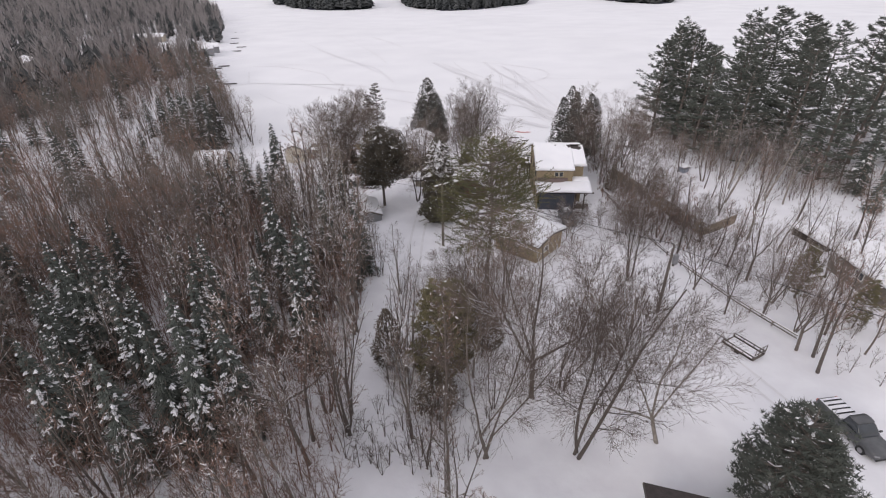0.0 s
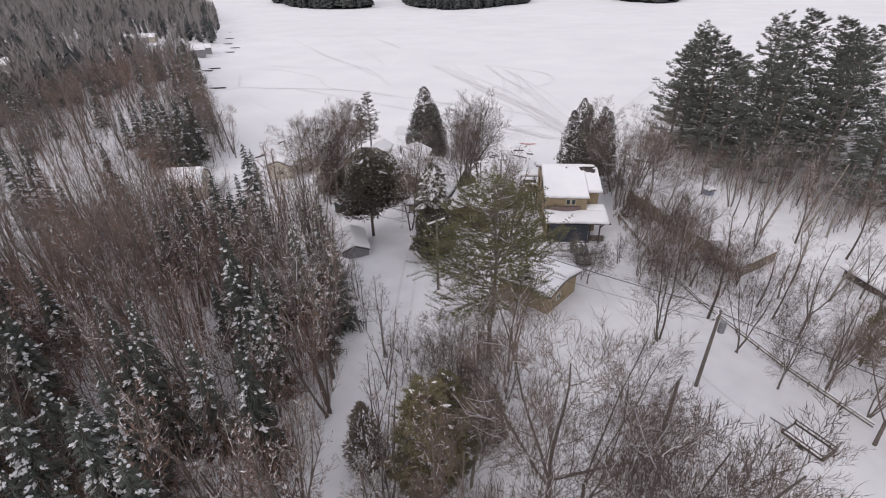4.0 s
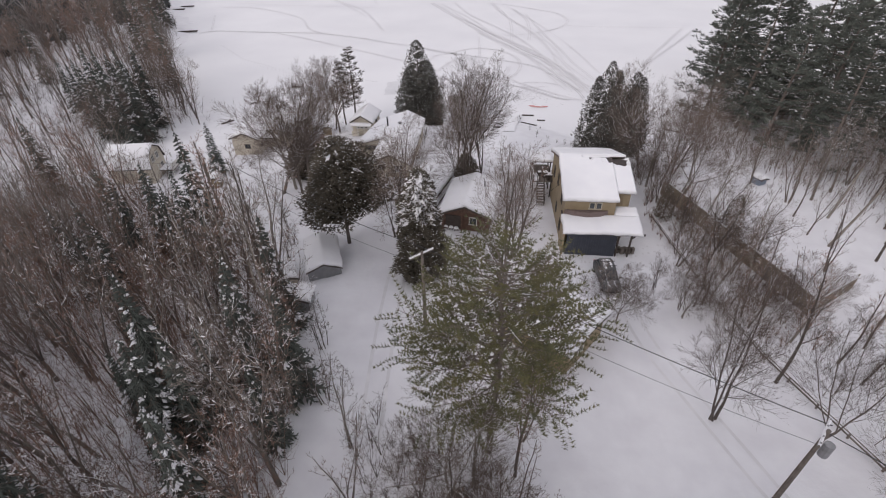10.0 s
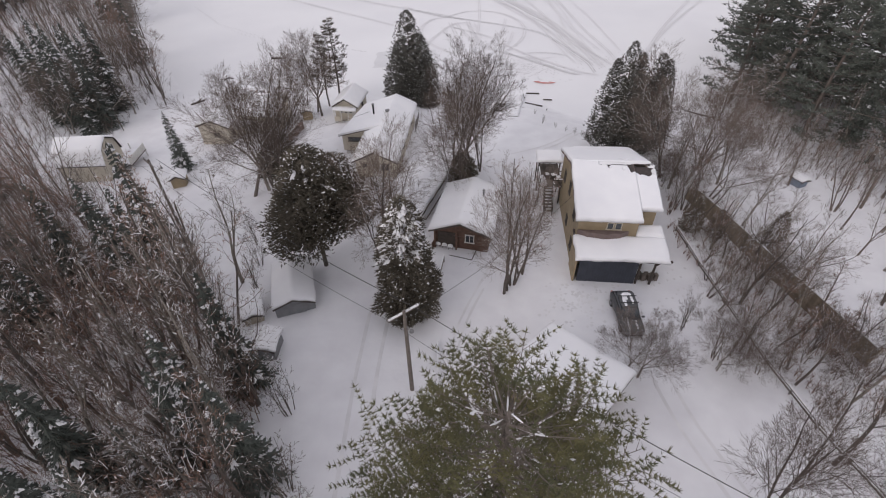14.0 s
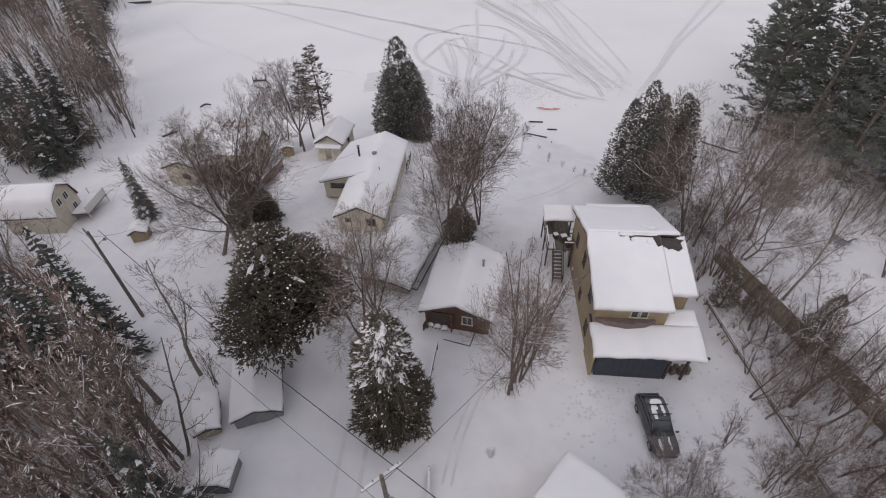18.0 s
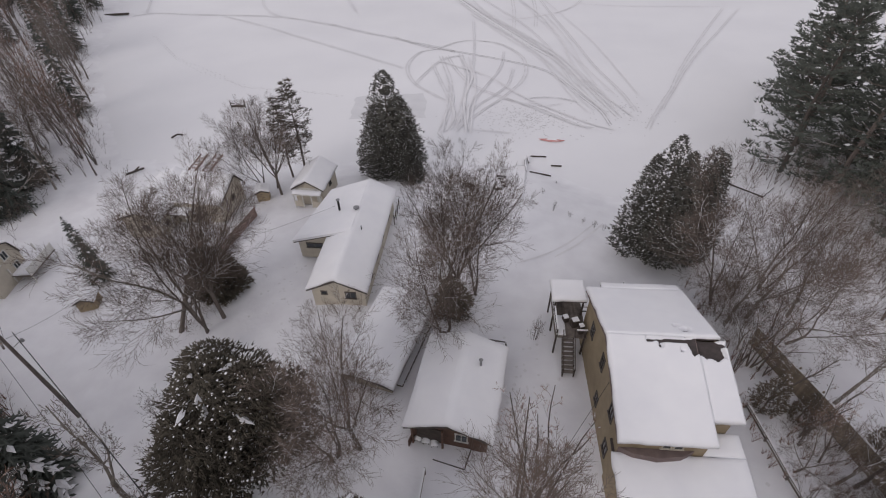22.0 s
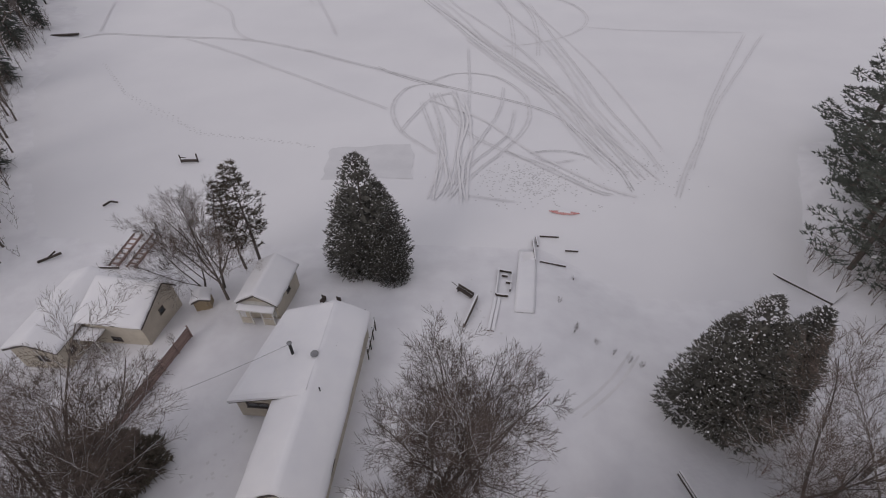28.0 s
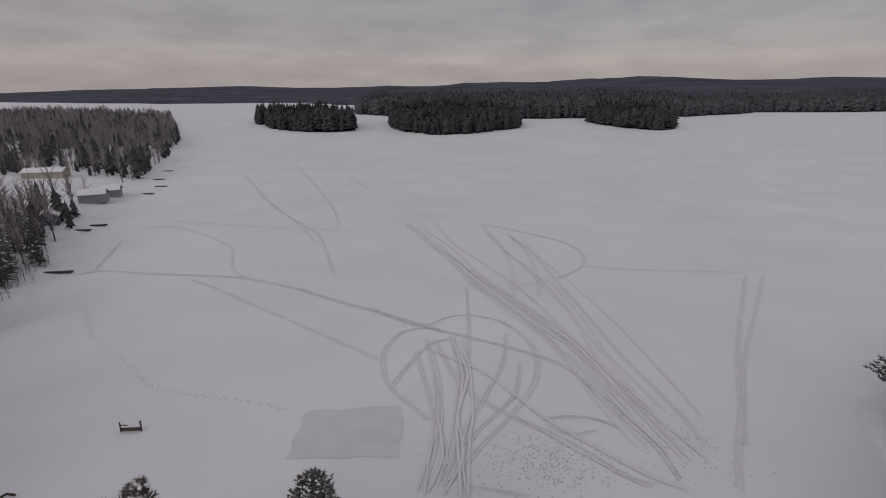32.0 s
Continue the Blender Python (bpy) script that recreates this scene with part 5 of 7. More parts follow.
    for x in (px1 - 0.9, 5.75):
        Mesh().box((x, py0 + 0.15, 1.2), (0.16, 0.16, 3.4)).make("porch_post", DARKWOOD, h)
    Mesh().beam((px1 - 0.95, py0 + 0.15, 2.2), (px1 - 0.3, py0 + 0.15, 2.9), 0.1, 0.12).make("brace", DARKWOOD, h)
    Mesh().box((4.2, py0 + 0.1, 2.86), (8.4, 0.14, 0.2)).make("porch_beam", DARKWOOD, h)
    for i in range(9):
        Mesh().box((6.1 + 0.2 * i, py0 + 0.8 + 0.2 * math.sin(i * 2.0), 0.2 + 0.08 * (i % 3)), (0.3, 0.4, 0.4 + 0.16 * (i % 3)), 0.1 * (i % 3)).make("stored_crate", GREYWOOD, h, "snow-dusted clutter stacked under the porch")
    # bowed balcony front under the eave, with a band of windows
    bow = Mesh()
    bow.prism([(0.05, -0.02), (0.9, -0.42), (2.4, -0.62), (3.9, -0.42), (4.7, -0.02)], 3.75, 4.35, "z")
    bow.make("bay_skirt", PURLIN, h, "bowed mauve-brown bay under the eave")
    for i in range(2):
        window(h, (2.9 + i * 0.72, -0.02, 4.9), "-y", 0.55, 0.75, CREAM, 0)
    # windows of the side wall
    for y, z, w, hh in ((2.2, 4.6, 0.8, 1.3), (6.0, 4.8, 0.7, 1.3), (9.5, 4.0, 0.8, 1.2), (1.3, 1.5, 0.8, 1.2), (5.0, 1.6, 0.7, 1.0)):
        window(h, (0, y, z), "-x", w, hh, FASCIA)
    plain_door(h, (-0.03, -1.0, 1.0), "-x", 0.85, 2.0, BROWNWOOD)
    # deck with its own roof and stair
    dk = thing("deck", turn @ pose(-2.6, 9.2, 0), "raised wooden deck with rails, a snowy canopy and a stair", "deck")
    for i in range(16):
        Mesh().box((0.08 + i * 0.16, 3.55, 1.95), (0.15, 4.9, 0.05)).make("floor_board", GREYWOOD, dk)
    for x in (0.1, 2.4):
        for y in (1.2, 3.65, 5.9):
            Mesh().box((x, y, 1.3), (0.13, 0.13, 4.2 if y > 2 else 3.2)).make("post", DARKWOOD, dk)
    for (a, b) in (((0.1, 1.1, 2.95), (0.1, 6.0, 2.95)), ((0.1, 6.0, 2.95), (2.5, 6.0, 2.95)), ((1.6, 1.1, 2.95), (2.5, 1.1, 2.95)), ((0.1, 1.1, 2.3), (0.1, 6.0, 2.3))):
        Mesh().beam(a, b, 0.1, 0.08).make("rail", DARKWOOD, dk)
        Mesh().beam((a[0], a[1], a[2] + 0.07), (b[0], b[1], b[2] + 0.07), 0.12, 0.07).make("rail_snow", ROOF_SNOW, dk)
    for i in range(18):
        Mesh().box((0.1, 1.25 + i * 0.27, 2.5), (0.05, 0.05, 0.9)).make("baluster", DARKWOOD, dk)
    Mesh().box((1.25, 4.85, 3.5), (2.8, 2.4, 0.1)).make("canopy", SHINGLE, dk)
    snow_cap(dk, -0.2, 2.7, 3.6, 6.1, lambda x, y: 3.55, 0.3, 21)
    snow_cap(dk, 0.25, 0.9, 1.3, 3.4, lambda x, y: 1.98, 0.12, 22, name="floor_snow", nx=8, ny=10)
    for x, y, a, b, c in ((1.7, 2.4, 0.6, 0.5, 0.75), (1.0, 2.9, 0.45, 0.45, 0.5), (2.1, 1.7, 0.4, 0.4, 0.9)):
        Mesh().box((x, y, 1.98 + c / 2), (a, b, c), 0.3).make("stored_bin", DARKWOOD, dk, "dark covered bin on the deck")
        Mesh().box((x, y, 1.98 + c + 0.05), (a * 0.9, b * 0.9, 0.1), 0.3).make("bin_snow", ROOF_SNOW, dk)
    for i in range(8):
        Mesh().box((1.05, 0.95 - i * 0.28, 1.85 - i * 0.23), (0.9, 0.28, 0.05)).make("tread", GREYWOOD, dk)
    for x in (0.6, 1.5):
        Mesh().beam((x, 1.2, 1.9), (x, -1.3, -0.05), 0.06, 0.24).make("stringer", DARKWOOD, dk)
        Mesh().beam((x, 1.2, 2.85), (x, -1.3, 0.9), 0.07, 0.09).make("stair_rail", DARKWOOD, dk)
        Mesh().box((x, -1.25, 0.4), (0.09, 0.09, 1.0)).make("post", DARKWOOD, dk)
    # rail of the upper terrace behind
    tr = thing("terrace_rail", turn @ pose(-0.2, D + 1.9, 0), "snow-topped wooden terrace railing", "railing")
    for i in range(9):
        Mesh().box((i * 0.95, 0, 0.6), (0.1, 0.1, 2.2)).make("post", DARKWOOD, tr)
    for z in (1.0, 1.6):
        Mesh().box((3.8, 0, z), (7.7, 0.07, 0.09)).make("rail", DARKWOOD, tr)
    Mesh().box((3.8, 0, 1.69), (7.7, 0.12, 0.08)).make("rail_snow", ROOF_SNOW, tr)


yellow_house()

# the brown cabin with its open porch
def brown_cabin():
    h = gable("cabin", -2.05, 77.1, -6.5, 5.5, 7.2, 2.35, 3.45, BROWNWOOD, "small brown wooden cabin with a snowy roof", "cabin", over=0.45, snow=0.32, base=4.45)
    # dark panel on the closed wall paints the shade of an open bay
    Mesh().box((-1.4, -3.64, 1.15), (1.9, 0.10, 1.7)).make("porch_recess", DARKWOOD, h, "flat dark panel standing in for the shade inside the porch bay")
    for x in (-2.6, -0.4):
        Mesh().box((x, -3.95, 1.15), (0.14, 0.14, 2.5)).make("post", BROWNWOOD, h)
    window(h, (0.9, -3.6, 1.45), "-y", 0.85, 0.95, TRIM, 1)
    plain_door(h, (2.0, -3.62, 0.98), "-y", 0.8, 1.95, BROWNWOOD)
    for y in (-1.5, 1.2):
        window(h, (2.75, y, 1.4), "+x", 0.8, 0.9, TRIM)
    pipe = Mesh().tube([(1.4, 1.4, 3.0), (1.4, 1.4, 4.0)], [0.1, 0.1], 8).make("vent_pipe", METAL, h)
    Mesh().tube([(1.4, 1.4, 4.0), (1.4, 1.4, 4.12)], [0.17, 0.05], 8).make("cap", METAL, pipe)
    for i in range(3):
        ch = thing("porch_chair", pose(-4.75 + i * 0.62, 73.75 - i * 0.16, 4.45, 0, 0, -10 + 9 * i), "low garden chair heaped with snow by the cabin porch", "chair", "chairs at the cabin porch")
        Mesh().box((0, 0, 0.32), (0.5, 0.5, 0.06)).make("seat", DARKWOOD, ch)
        Mesh().box((0, 0.26, 0.55), (0.5, 0.06, 0.55)).make("backrest", DARKWOOD, ch)
        for sx in (-0.2, 0.2):
            for sy in (-0.2, 0.2):
                Mesh().box((sx, sy, 0.1), (0.05, 0.05, 0.45)).make("leg", DARKWOOD, ch)
        Mesh().sheet(lambda u, v: ((u - 0.5) * 0.56, (v - 0.5) * 0.56, 0.37 + 0.2 * math.sin(math.pi * u) ** 0.6 * math.sin(math.pi * v) ** 0.6), 7, 7).make("seat_snow", ROOF_SNOW, ch, "rounded heap of snow", smooth=True)
    ed = thing("edging", pose(0, 0, 4.52), "thin dark timber edging of a snowy patio", "edging")
    for a, b in (((-3.5, 72.3), (-1.2, 71.8)), ((-1.2, 71.8), (-0.8, 73.5))):
        Mesh().beam((*a, 0.02), (*b, 0.02), 0.07, 0.12).make("timber", DARKWOOD, ed)
    Mesh().beam((-5.35, 73.1, 0.35), (-5.0, 74.2, 0.35), 0.06, 0.9).make("side_board", BROWNWOOD, ed)
    rl = thing("deck_rail", pose(-4.0, 81.6, 4.3, 0, 0, -6.5), "low wooden railing behind the brown cabin", "railing")
    for i in range(7):
        Mesh().box((i * 0.9, 1.4 if i < 6 else 1.2, 0.5), (0.09, 0.09, 1.5)).make("post", DARKWOOD, rl)
    for z in (0.65, 1.2):
        Mesh().box((2.6, 1.4, z), (5.4, 0.06, 0.09)).make("rail", DARKWOOD, rl)
        Mesh().box((5.35, -0.3, z), (0.06, 3.3, 0.09)).make("rail", DARKWOOD, rl)
        Mesh().box((-0.05, 0.4, z), (0.06, 2.0, 0.09)).make("rail", DARKWOOD, rl)


brown_cabin()


def lake_house():
    """The long cream house with a side wing."""
    h = gable("house", -14.25, 94.2, 1.0, 5.0, 15.4, 2.25, 3.45, CREAM, "long low cream house with a snowy roof and side wing", "house", over=0.35, snow=0.3, base=4.05)
    window(h, (1.15, -7.7, 1.35), "-y", 0.95, 0.85, FASCIA, 1)
    window(h, (-1.35, -7.7, 1.55), "-y", 0.5, 0.4, FASCIA, 0)
    for y in (-5, -2, 1.0, 4.5):
        window(h, (2.5, y, 1.4), "+x", 0.9, 0.8, FASCIA)
    for x, y, r, t in ((-2.2, 2.6, 0.12, 1.15), (-0.2, 2.2, 0.19, 0.55)):
        p = Mesh().tube([(x, y, 2.7), (x, y, 3.45 + t)], [r, r], 8).make("chimney_pipe", BLACK, h)
        Mesh().tube([(x, y, 3.45 + t), (x, y, 3.55 + t), (x, y, 3.62 + t)], [r * 1.7, r * 1.7, r * 0.4], 8).make("cap", METAL, p)
    Mesh().tube([(0.9, -0.6, 2.9), (0.9, -0.6, 3.9)], [0.05, 0.05], 6).make("vent_pipe", BLACK, h)
    edge = lambda y: -6.35 + (y + 0.9) * 0.2
    ex = Mesh()
    a, b = -1.1, 7.9
    ex.add([(0, a, 3.46), (edge(a), a, 1.72), (edge(b), b, 1.85), (0, b, 3.46), (0, a, 3.6), (edge(a), a, 1.86), (edge(b), b, 1.99), (0, b, 3.6)],
           ((0, 1, 2, 3), (7, 6, 5, 4), (0, 4, 5, 1), (1, 5, 6, 2), (2, 6, 7, 3), (3, 7, 4, 0)))
    ex.make("side_roof", SHINGLE, h)
    Mesh().prism([(-6.0, -0.5), (-2.3, -0.5), (-2.3, 2.75), (-6.0, 1.78)], -0.85, -0.70, "y").make("front_wall", CREAM, h)
    Mesh().beam((-6.0, -0.68, 0.6), (-4.5, 7.5, 0.6), 0.15, 2.4).make("side_wall", CREAM, h)
    Mesh().beam((-6.42, -1.12, 1.74), (-1.5, -1.12, 3.06), 0.05, 0.17).make("fascia", FASCIA, h)
    Mesh().sheet(lambda u, v: ((edge(a + (b - a) * v) - 0.05) * (1 - u) - 0.02, a - 0.06 + (b - a + 0.12) * v, 1.88 + 0.13 * v * (1 - u) + (3.62 - 1.88) * u + 0.30 * min(1, 0.5 + 12 * min(u + 0.02, v, 1 - v))), 14, 24, 0.28).make("roof_snow", ROOF_SNOW, h, "thick smooth snow")
    window(h, (-4.3, -0.85, 1.2), "-y", 1.7, 0.6, FASCIA, 1)
    ld = Mesh()
    for x in (0.75, 1.1):
        ld.beam((x, 3.4, 3.72 - x * 0.48), (x, 6.0, 3.76 - x * 0.48), 0.05, 0.08)
    for i in range(8):
        ld.box((0.925, 3.6 + i * 0.32, 3.32), (0.34, 0.05, 0.05))
    ld.make("roof_ladder", DARKWOOD, h, "ladder lying on the snowy roof")
    sw = thing("swing_frame", pose(-15.2, 103.6, ground_z(-13.9, 103.6), 0, 0, 1), "bare metal swing frame behind the cream house", "swing frame")
    for x in (0.0, 2.7):
        for yy in (-0.55, 0.55):
            Mesh().tube([(x, yy, -0.1), (x, 0, 1.75)], [0.045, 0.045], 6).make("leg", DARKWOOD, sw)
    Mesh().tube([(-0.1, 0, 1.75), (2.8, 0, 1.75)], [0.05, 0.05], 6).make("top_bar", DARKWOOD, sw)
    Mesh().tube([(0, -0.3, 0.8), (2.7, -0.3, 0.8)], [0.03, 0.03], 5).make("cross_bar", DARKWOOD, sw)
    dk = thing("deck_rail", pose(-17.0, 102.8, 3.3, 0, 0, 1), "dark snow-topped railing beside the cream house", "railing")
    for i in range(4):
        Mesh().box((5.6, -0.2 - i * 1.1, 0.9), (0.08, 0.08, 1.9)).make("post", DARKWOOD, dk)
    for z in (1.0, 1.7):
        Mesh().box((5.6, -1.8, z), (0.06, 3.5, 0.09)).make("rail", DARKWOOD, dk)
    Mesh().box((5.6, -1.8, 1.79), (0.14, 3.5, 0.09)).make("rail_snow", ROOF_SNOW, dk)


lake_house()


def long_shed():
    h = gable("outbuilding", -8.6, 82.4, -13.0, 4.6, 9.2, 1.25, 1.65, TAN, "long tan outbuilding half buried in roof snow", "outbuilding", over=0.3, snow=0.36, base=4.1)
    for y in (-3.2, -0.6, 2.2):
        window(h, (2.3, y, 0.8), "+x", 1.0, 0.45, FASCIA, 1)
    plain_door(h, (-0.4, -4.63, 0.62), "-y", 0.85, 1.25, TAN)
    for i in range(26):
        Mesh().tube([(2.36, -3.7 + i * 0.3, 0.16 + 0.1 * (i % 2)), (2.86, -3.68 + i * 0.3 + 0.05 * (i % 3), 0.2 + 0.1 * (i % 2))], [0.15, 0.13], 6).make("log", GREYWOOD, h)
    Mesh().box((2.6, 0.1, 0.46), (0.5, 7.9, 0.08)).make("log_snow", ROOF_SNOW, h)


long_shed()


def lake_cabin():
    h = gable("cabin", -22.75, 106.4, -2.0, 3.5, 5.0, 2.15, 3.2, CREAM, "tiny cream cabin with a glazed front porch", "cabin", over=0.3, snow=0.3, base=2.75)
    for i in range(3):
        window(h, (-0.75 + i * 0.75, -2.5, 1.35), "-y", 0.55, 0.75, TRIM, 0)
    pr = Mesh()
    pr.prism([(-2.5, 2.0), (-3.5, 1.65), (-3.5, 1.75), (-2.5, 2.1)], -1.8, 1.8, "x")
    pr.make("porch_roof", TRIM, h)
    snow_cap(h, -1.8, 1.8, -3.5, -2.86, lambda x, y: 2.1 + (y + 2.5) * 0.35, 0.14, 5, name="porch_snow", nx=10, ny=6)
    for x in (-1.65, -0.55, 0.55, 1.65):
        Mesh().box((x, -3.4, 0.75), (0.1, 0.1, 2.0)).make("porch_post", TRIM, h)
    for x in (-1.1, 1.1):
        Mesh().box((x, -3.42, 0.35), (1.0, 0.06, 0.8)).make("porch_panel", CREAM, h)
    window(h, (1.75, 0.2, 1.35), "+x", 0.6, 0.8, FASCIA)
    plain_door(h, (1.2, -2.53, 0.95), "-y", 0.6, 1.8, TRIM)


lake_cabin()


def gambrel_house():
    z0 = 1.15
    h = thing("house", pose(-51.7, 88.8, z0, 0, 0, 10), "pale yellow gambrel-roofed house with a side deck", "house")
    prof = [(-2.55, 2.3), (-1.9, 4.1), (0, 5.2), (1.9, 4.1), (2.55, 2.3)]
    for a, b, nm in ((-0.15, 0.0, "gable_wall"), (-6.0, -5.85, "gable_wall")):
        Mesh().prism([(-2.4, -0.5), (2.4, -0.5)] + list(reversed(prof)), a, b, "x").make(nm, CREAM, h)
    for s in (-1, 1):
        Mesh().box((-3.0, s * 2.32, 1.0), (5.69, 0.15, 3.0)).make("side_wall", CREAM, h)
    for (a, b) in zip(prof, prof[1:]):
        Mesh().prism([a, b, (b[0], b[1] + 0.13), (a[0], a[1] + 0.13)], -6.2, 0.25, "x").make("roof_slope", SHINGLE, h)
    ys, zs = [p[0] for p in prof], [p[1] for p in prof]
    snow_cap(h, -6.25, 0.3, -2.6, 2.6, lambda x, y: lerp_table(y, ys, zs) + 0.13, 0.25, 31, nx=10, ny=24)
    for y, z in ((-0.7, 3.3), (0.75, 3.3), (1.3, 1.4)):
        window(h, (0, y, z), "+x", 0.75, 0.95, TRIM)
    dk = thing("deck", pose(-52.0, 90.6, z0, 0, 0, 8), "white-railed deck beside the gambrel house", "deck")
    Mesh().box((1.1, 0.3, 0.9), (2.2, 4.4, 0.12)).make("floor", GREYWOOD, dk)
    for x, y in ((0.1, -1.8), (2.1, -1.8), (0.1, 2.4), (2.1, 2.4)):
        Mesh().box((x, y, 0.75), (0.12, 0.12, 2.5)).make("post", TRIM, dk)
    for i in range(18):
        Mesh().box((2.15, -1.7 + i * 0.24, 1.4), (0.05, 0.16, 0.95)).make("baluster", TRIM, dk)
    Mesh().box((2.15, 0.3, 1.92), (0.12, 4.4, 0.08)).make("rail", TRIM, dk)
    snow_cap(dk, 0, 2.1, -1.8, 2.4, lambda x, y: 0.97, 0.2, 33, name="deck_snow")


gambrel_house()


def shore_house():
    h = gable("house", -35.7, 103.1, 88.0, 5.4, 6.2, 3.1, 4.6, CREAM, "cream lakeside house with a steep snowy roof", "house", over=0.2, snow=0.22, base=1.25, off=1.5)
    window(h, (0.2, -3.1, 2.2), "-y", 0.6, 0.6, FASCIA, 0)
    window(h, (-2.7, 0.2, 0.9), "-x", 0.9, 0.5, FASCIA)
    g = gable("house", -41.3, 101.9, 0.0, 4.6, 9.0, 3.1, 4.0, CREAM, "cream gabled house joined by a covered step", "house", over=0.3, snow=0.3, base=0.9)
    window(g, (0.3, -4.5, 1.7), "-y", 0.9, 0.7, FASCIA)
    window(g, (2.3, -1.6, 1.7), "+x", 0.8, 0.7, FASCIA)
    window(g, (2.3, -3.4, 1.7), "+x", 0.6, 0.6, FASCIA)
    st = thing("porch", pose(-37.7, 99.7, 1.2, 0, 0, 0), "small covered entry with white posts", "porch")
    Mesh().box((0, 0, 2.25), (2.2, 1.4, 0.1)).make("roof", SHINGLE, st)
    snow_cap(st, -1.15, 1.15, -0.75, 0.75, lambda x, y: 2.3, 0.22, 3, nx=8, ny=6)
    for x in (-0.95, 0.95):
        Mesh().box((x, -0.6, 1.0), (0.11, 0.11, 2.5)).make("post", TRIM, st)


shore_house()


def small_shed(x, y, turn, w, d, eave, ridge, wall, label, win=False):
    h = gable("shed", x, y, turn, w, d, eave, ridge, wall, label, "shed", over=0.15, snow=0.24)
    plain_door(h, (0.15 * w, -d / 2 - 0.02, 0.75), "-y", min(0.8, w * 0.4), min(1.5, eave), wall)
    if win:
        window(h, (w / 2, 0, eave * 0.6), "+x", 0.5, 0.5)
    return h


small_shed(-17.25, 65.9, 22, 3.4, 5.6, 1.35, 2.05, GREYWALL, "grey garden shed under a slab of snow")
small_shed(-17.2, 59.1, 5, 2.1, 2.0, 1.35, 1.7, GREYWALL, "little grey shed at the edge of the wood")
small_shed(-20.3, 63.3, 28, 1.6, 2.9, 1.0, 1.25, TAN, "low tan lean-to buried in snow")
small_shed(-41.2, 86.4, 20, 1.7, 1.6, 1.3, 1.75, YELLOW, "small bright yellow shed in the open snow")
small_shed(-29.9, 105.6, 20, 1.5, 1.3, 1.4, 1.7, YELLOW, "little ochre outhouse at the foot of the trees")
small_shed(-23.4, 79.6, -20, 1.0, 1.5, 1.6, 1.9, GREENTARP, "narrow green-doored locker by the cedar", False)


def corner_garage():
    h = gable("garage", 6.65, 57.1, 55.0, 6.1, 6.2, 2.65, 3.2, YELLOW, "ochre garage set askew under a flat sheet of snow", "garage", over=0.35, snow=0.35, base=4.85)
    plain_door(h, (-3.07, 0.6, 1.1), "-x", 2.6, 2.2, YELLOW)
    window(h, (-0.9, -3.1, 1.4), "-y", 0.8, 0.7, TRIM)


corner_garage()

# neighbours across the road
nb = gable("house", 44.8, 49.4, 6, 6.4, 8.6, 2.2, 3.2, GREYWOOD, "long brown house among the trees by the road", "house", snow=0.3)
window(nb, (-3.2, 0, 1.4), "-x", 1.2, 0.9)
nb2 = gable("shed", 43.8, 60.4, 15, 2.6, 5.6, 0.9, 1.3, DARKWOOD, "brown shed with a snowy roof under the pines", "shed", snow=0.28)
nb3 = gable("house", 15.0, 17.3, 80, 5.0, 6.0, 2.6, 3.6, BROWNWOOD, "dark-roofed house beside the road", "house", snow=0.0)
# cottages and boathouses along the far shore
for x, y, t, w, d, wall, lab in ((-149.5, 252, -62, 5.5, 8.5, GREYWALL, "low boathouse with a snowy roof on the far shore"), (-151, 263, -62, 5, 6, GREYWALL, "grey boathouse at the far shore"), (-138, 221, 35, 5, 7, BLUE, "blue boathouse at the water's edge"),
                                 (-206, 292, -70, 8, 16, TAN, "pale cottage in a far clearing"), (-196, 198, 60, 7, 14, TAN, "pale cottage in a clearing of the wood"), (-178, 174, 50, 5, 7, BROWNWOOD, "small brown shed in a clearing"), (-215, 352, 30, 7, 12, TAN, "far cottage between the trees")):
    gable("cottage", x, y, t, w, d, 2.6, 4.0, wall, lab, "cottage", snow=0.3)


# ---- things ----
def ribbon(pts, width, name, mat, label, z=0.03, wob=0.12, sub=8):
    """A strip pressed into the snow along a smooth line."""
    P = [Vector((*p, 0)) for p in pts]
    line = []
    for i in range(len(P) - 1):
        p0, p1, p2, p3 = P[max(i - 1, 0)], P[i], P[i + 1], P[min(i + 2, len(P) - 1)]
        for k in range(sub):
            t = k / sub
            line.append(0.5 * ((2 * p1) + (p2 - p0) * t + (2 * p0 - 5 * p1 + 4 * p2 - p3) * t * t + (3 * p1 - p0 - 3 * p2 + p3) * t ** 3))
    line.append(P[-1])
    me = Mesh()
    n = len(line)
    for i, p in enumerate(line):
        d = (line[min(i + 1, n - 1)] - line[max(i - 1, 0)]).normalized()
        s = Vector((-d.y, d.x, 0))
        w = width * (0.75 + 0.5 * abs(fbm(p.x, p.y, 0.3))) * (0.35 if i in (0, n - 1) else 1)
        c = p + s * wob * fbm(p.x, p.y, 0.2, 7.0)
        for e in (-0.5, 0.5):
            q = c + s * w * e
            me.v.append((q.x, q.y, max(z, ground_z(q.x, q.y) + z)))
        if i:
            k = 2 * i
            me.f.append((k - 2, k - 1, k + 1, k))
    return tagged(me.make(name, mat), label, "track", "tracks on the snow", kind="structure")


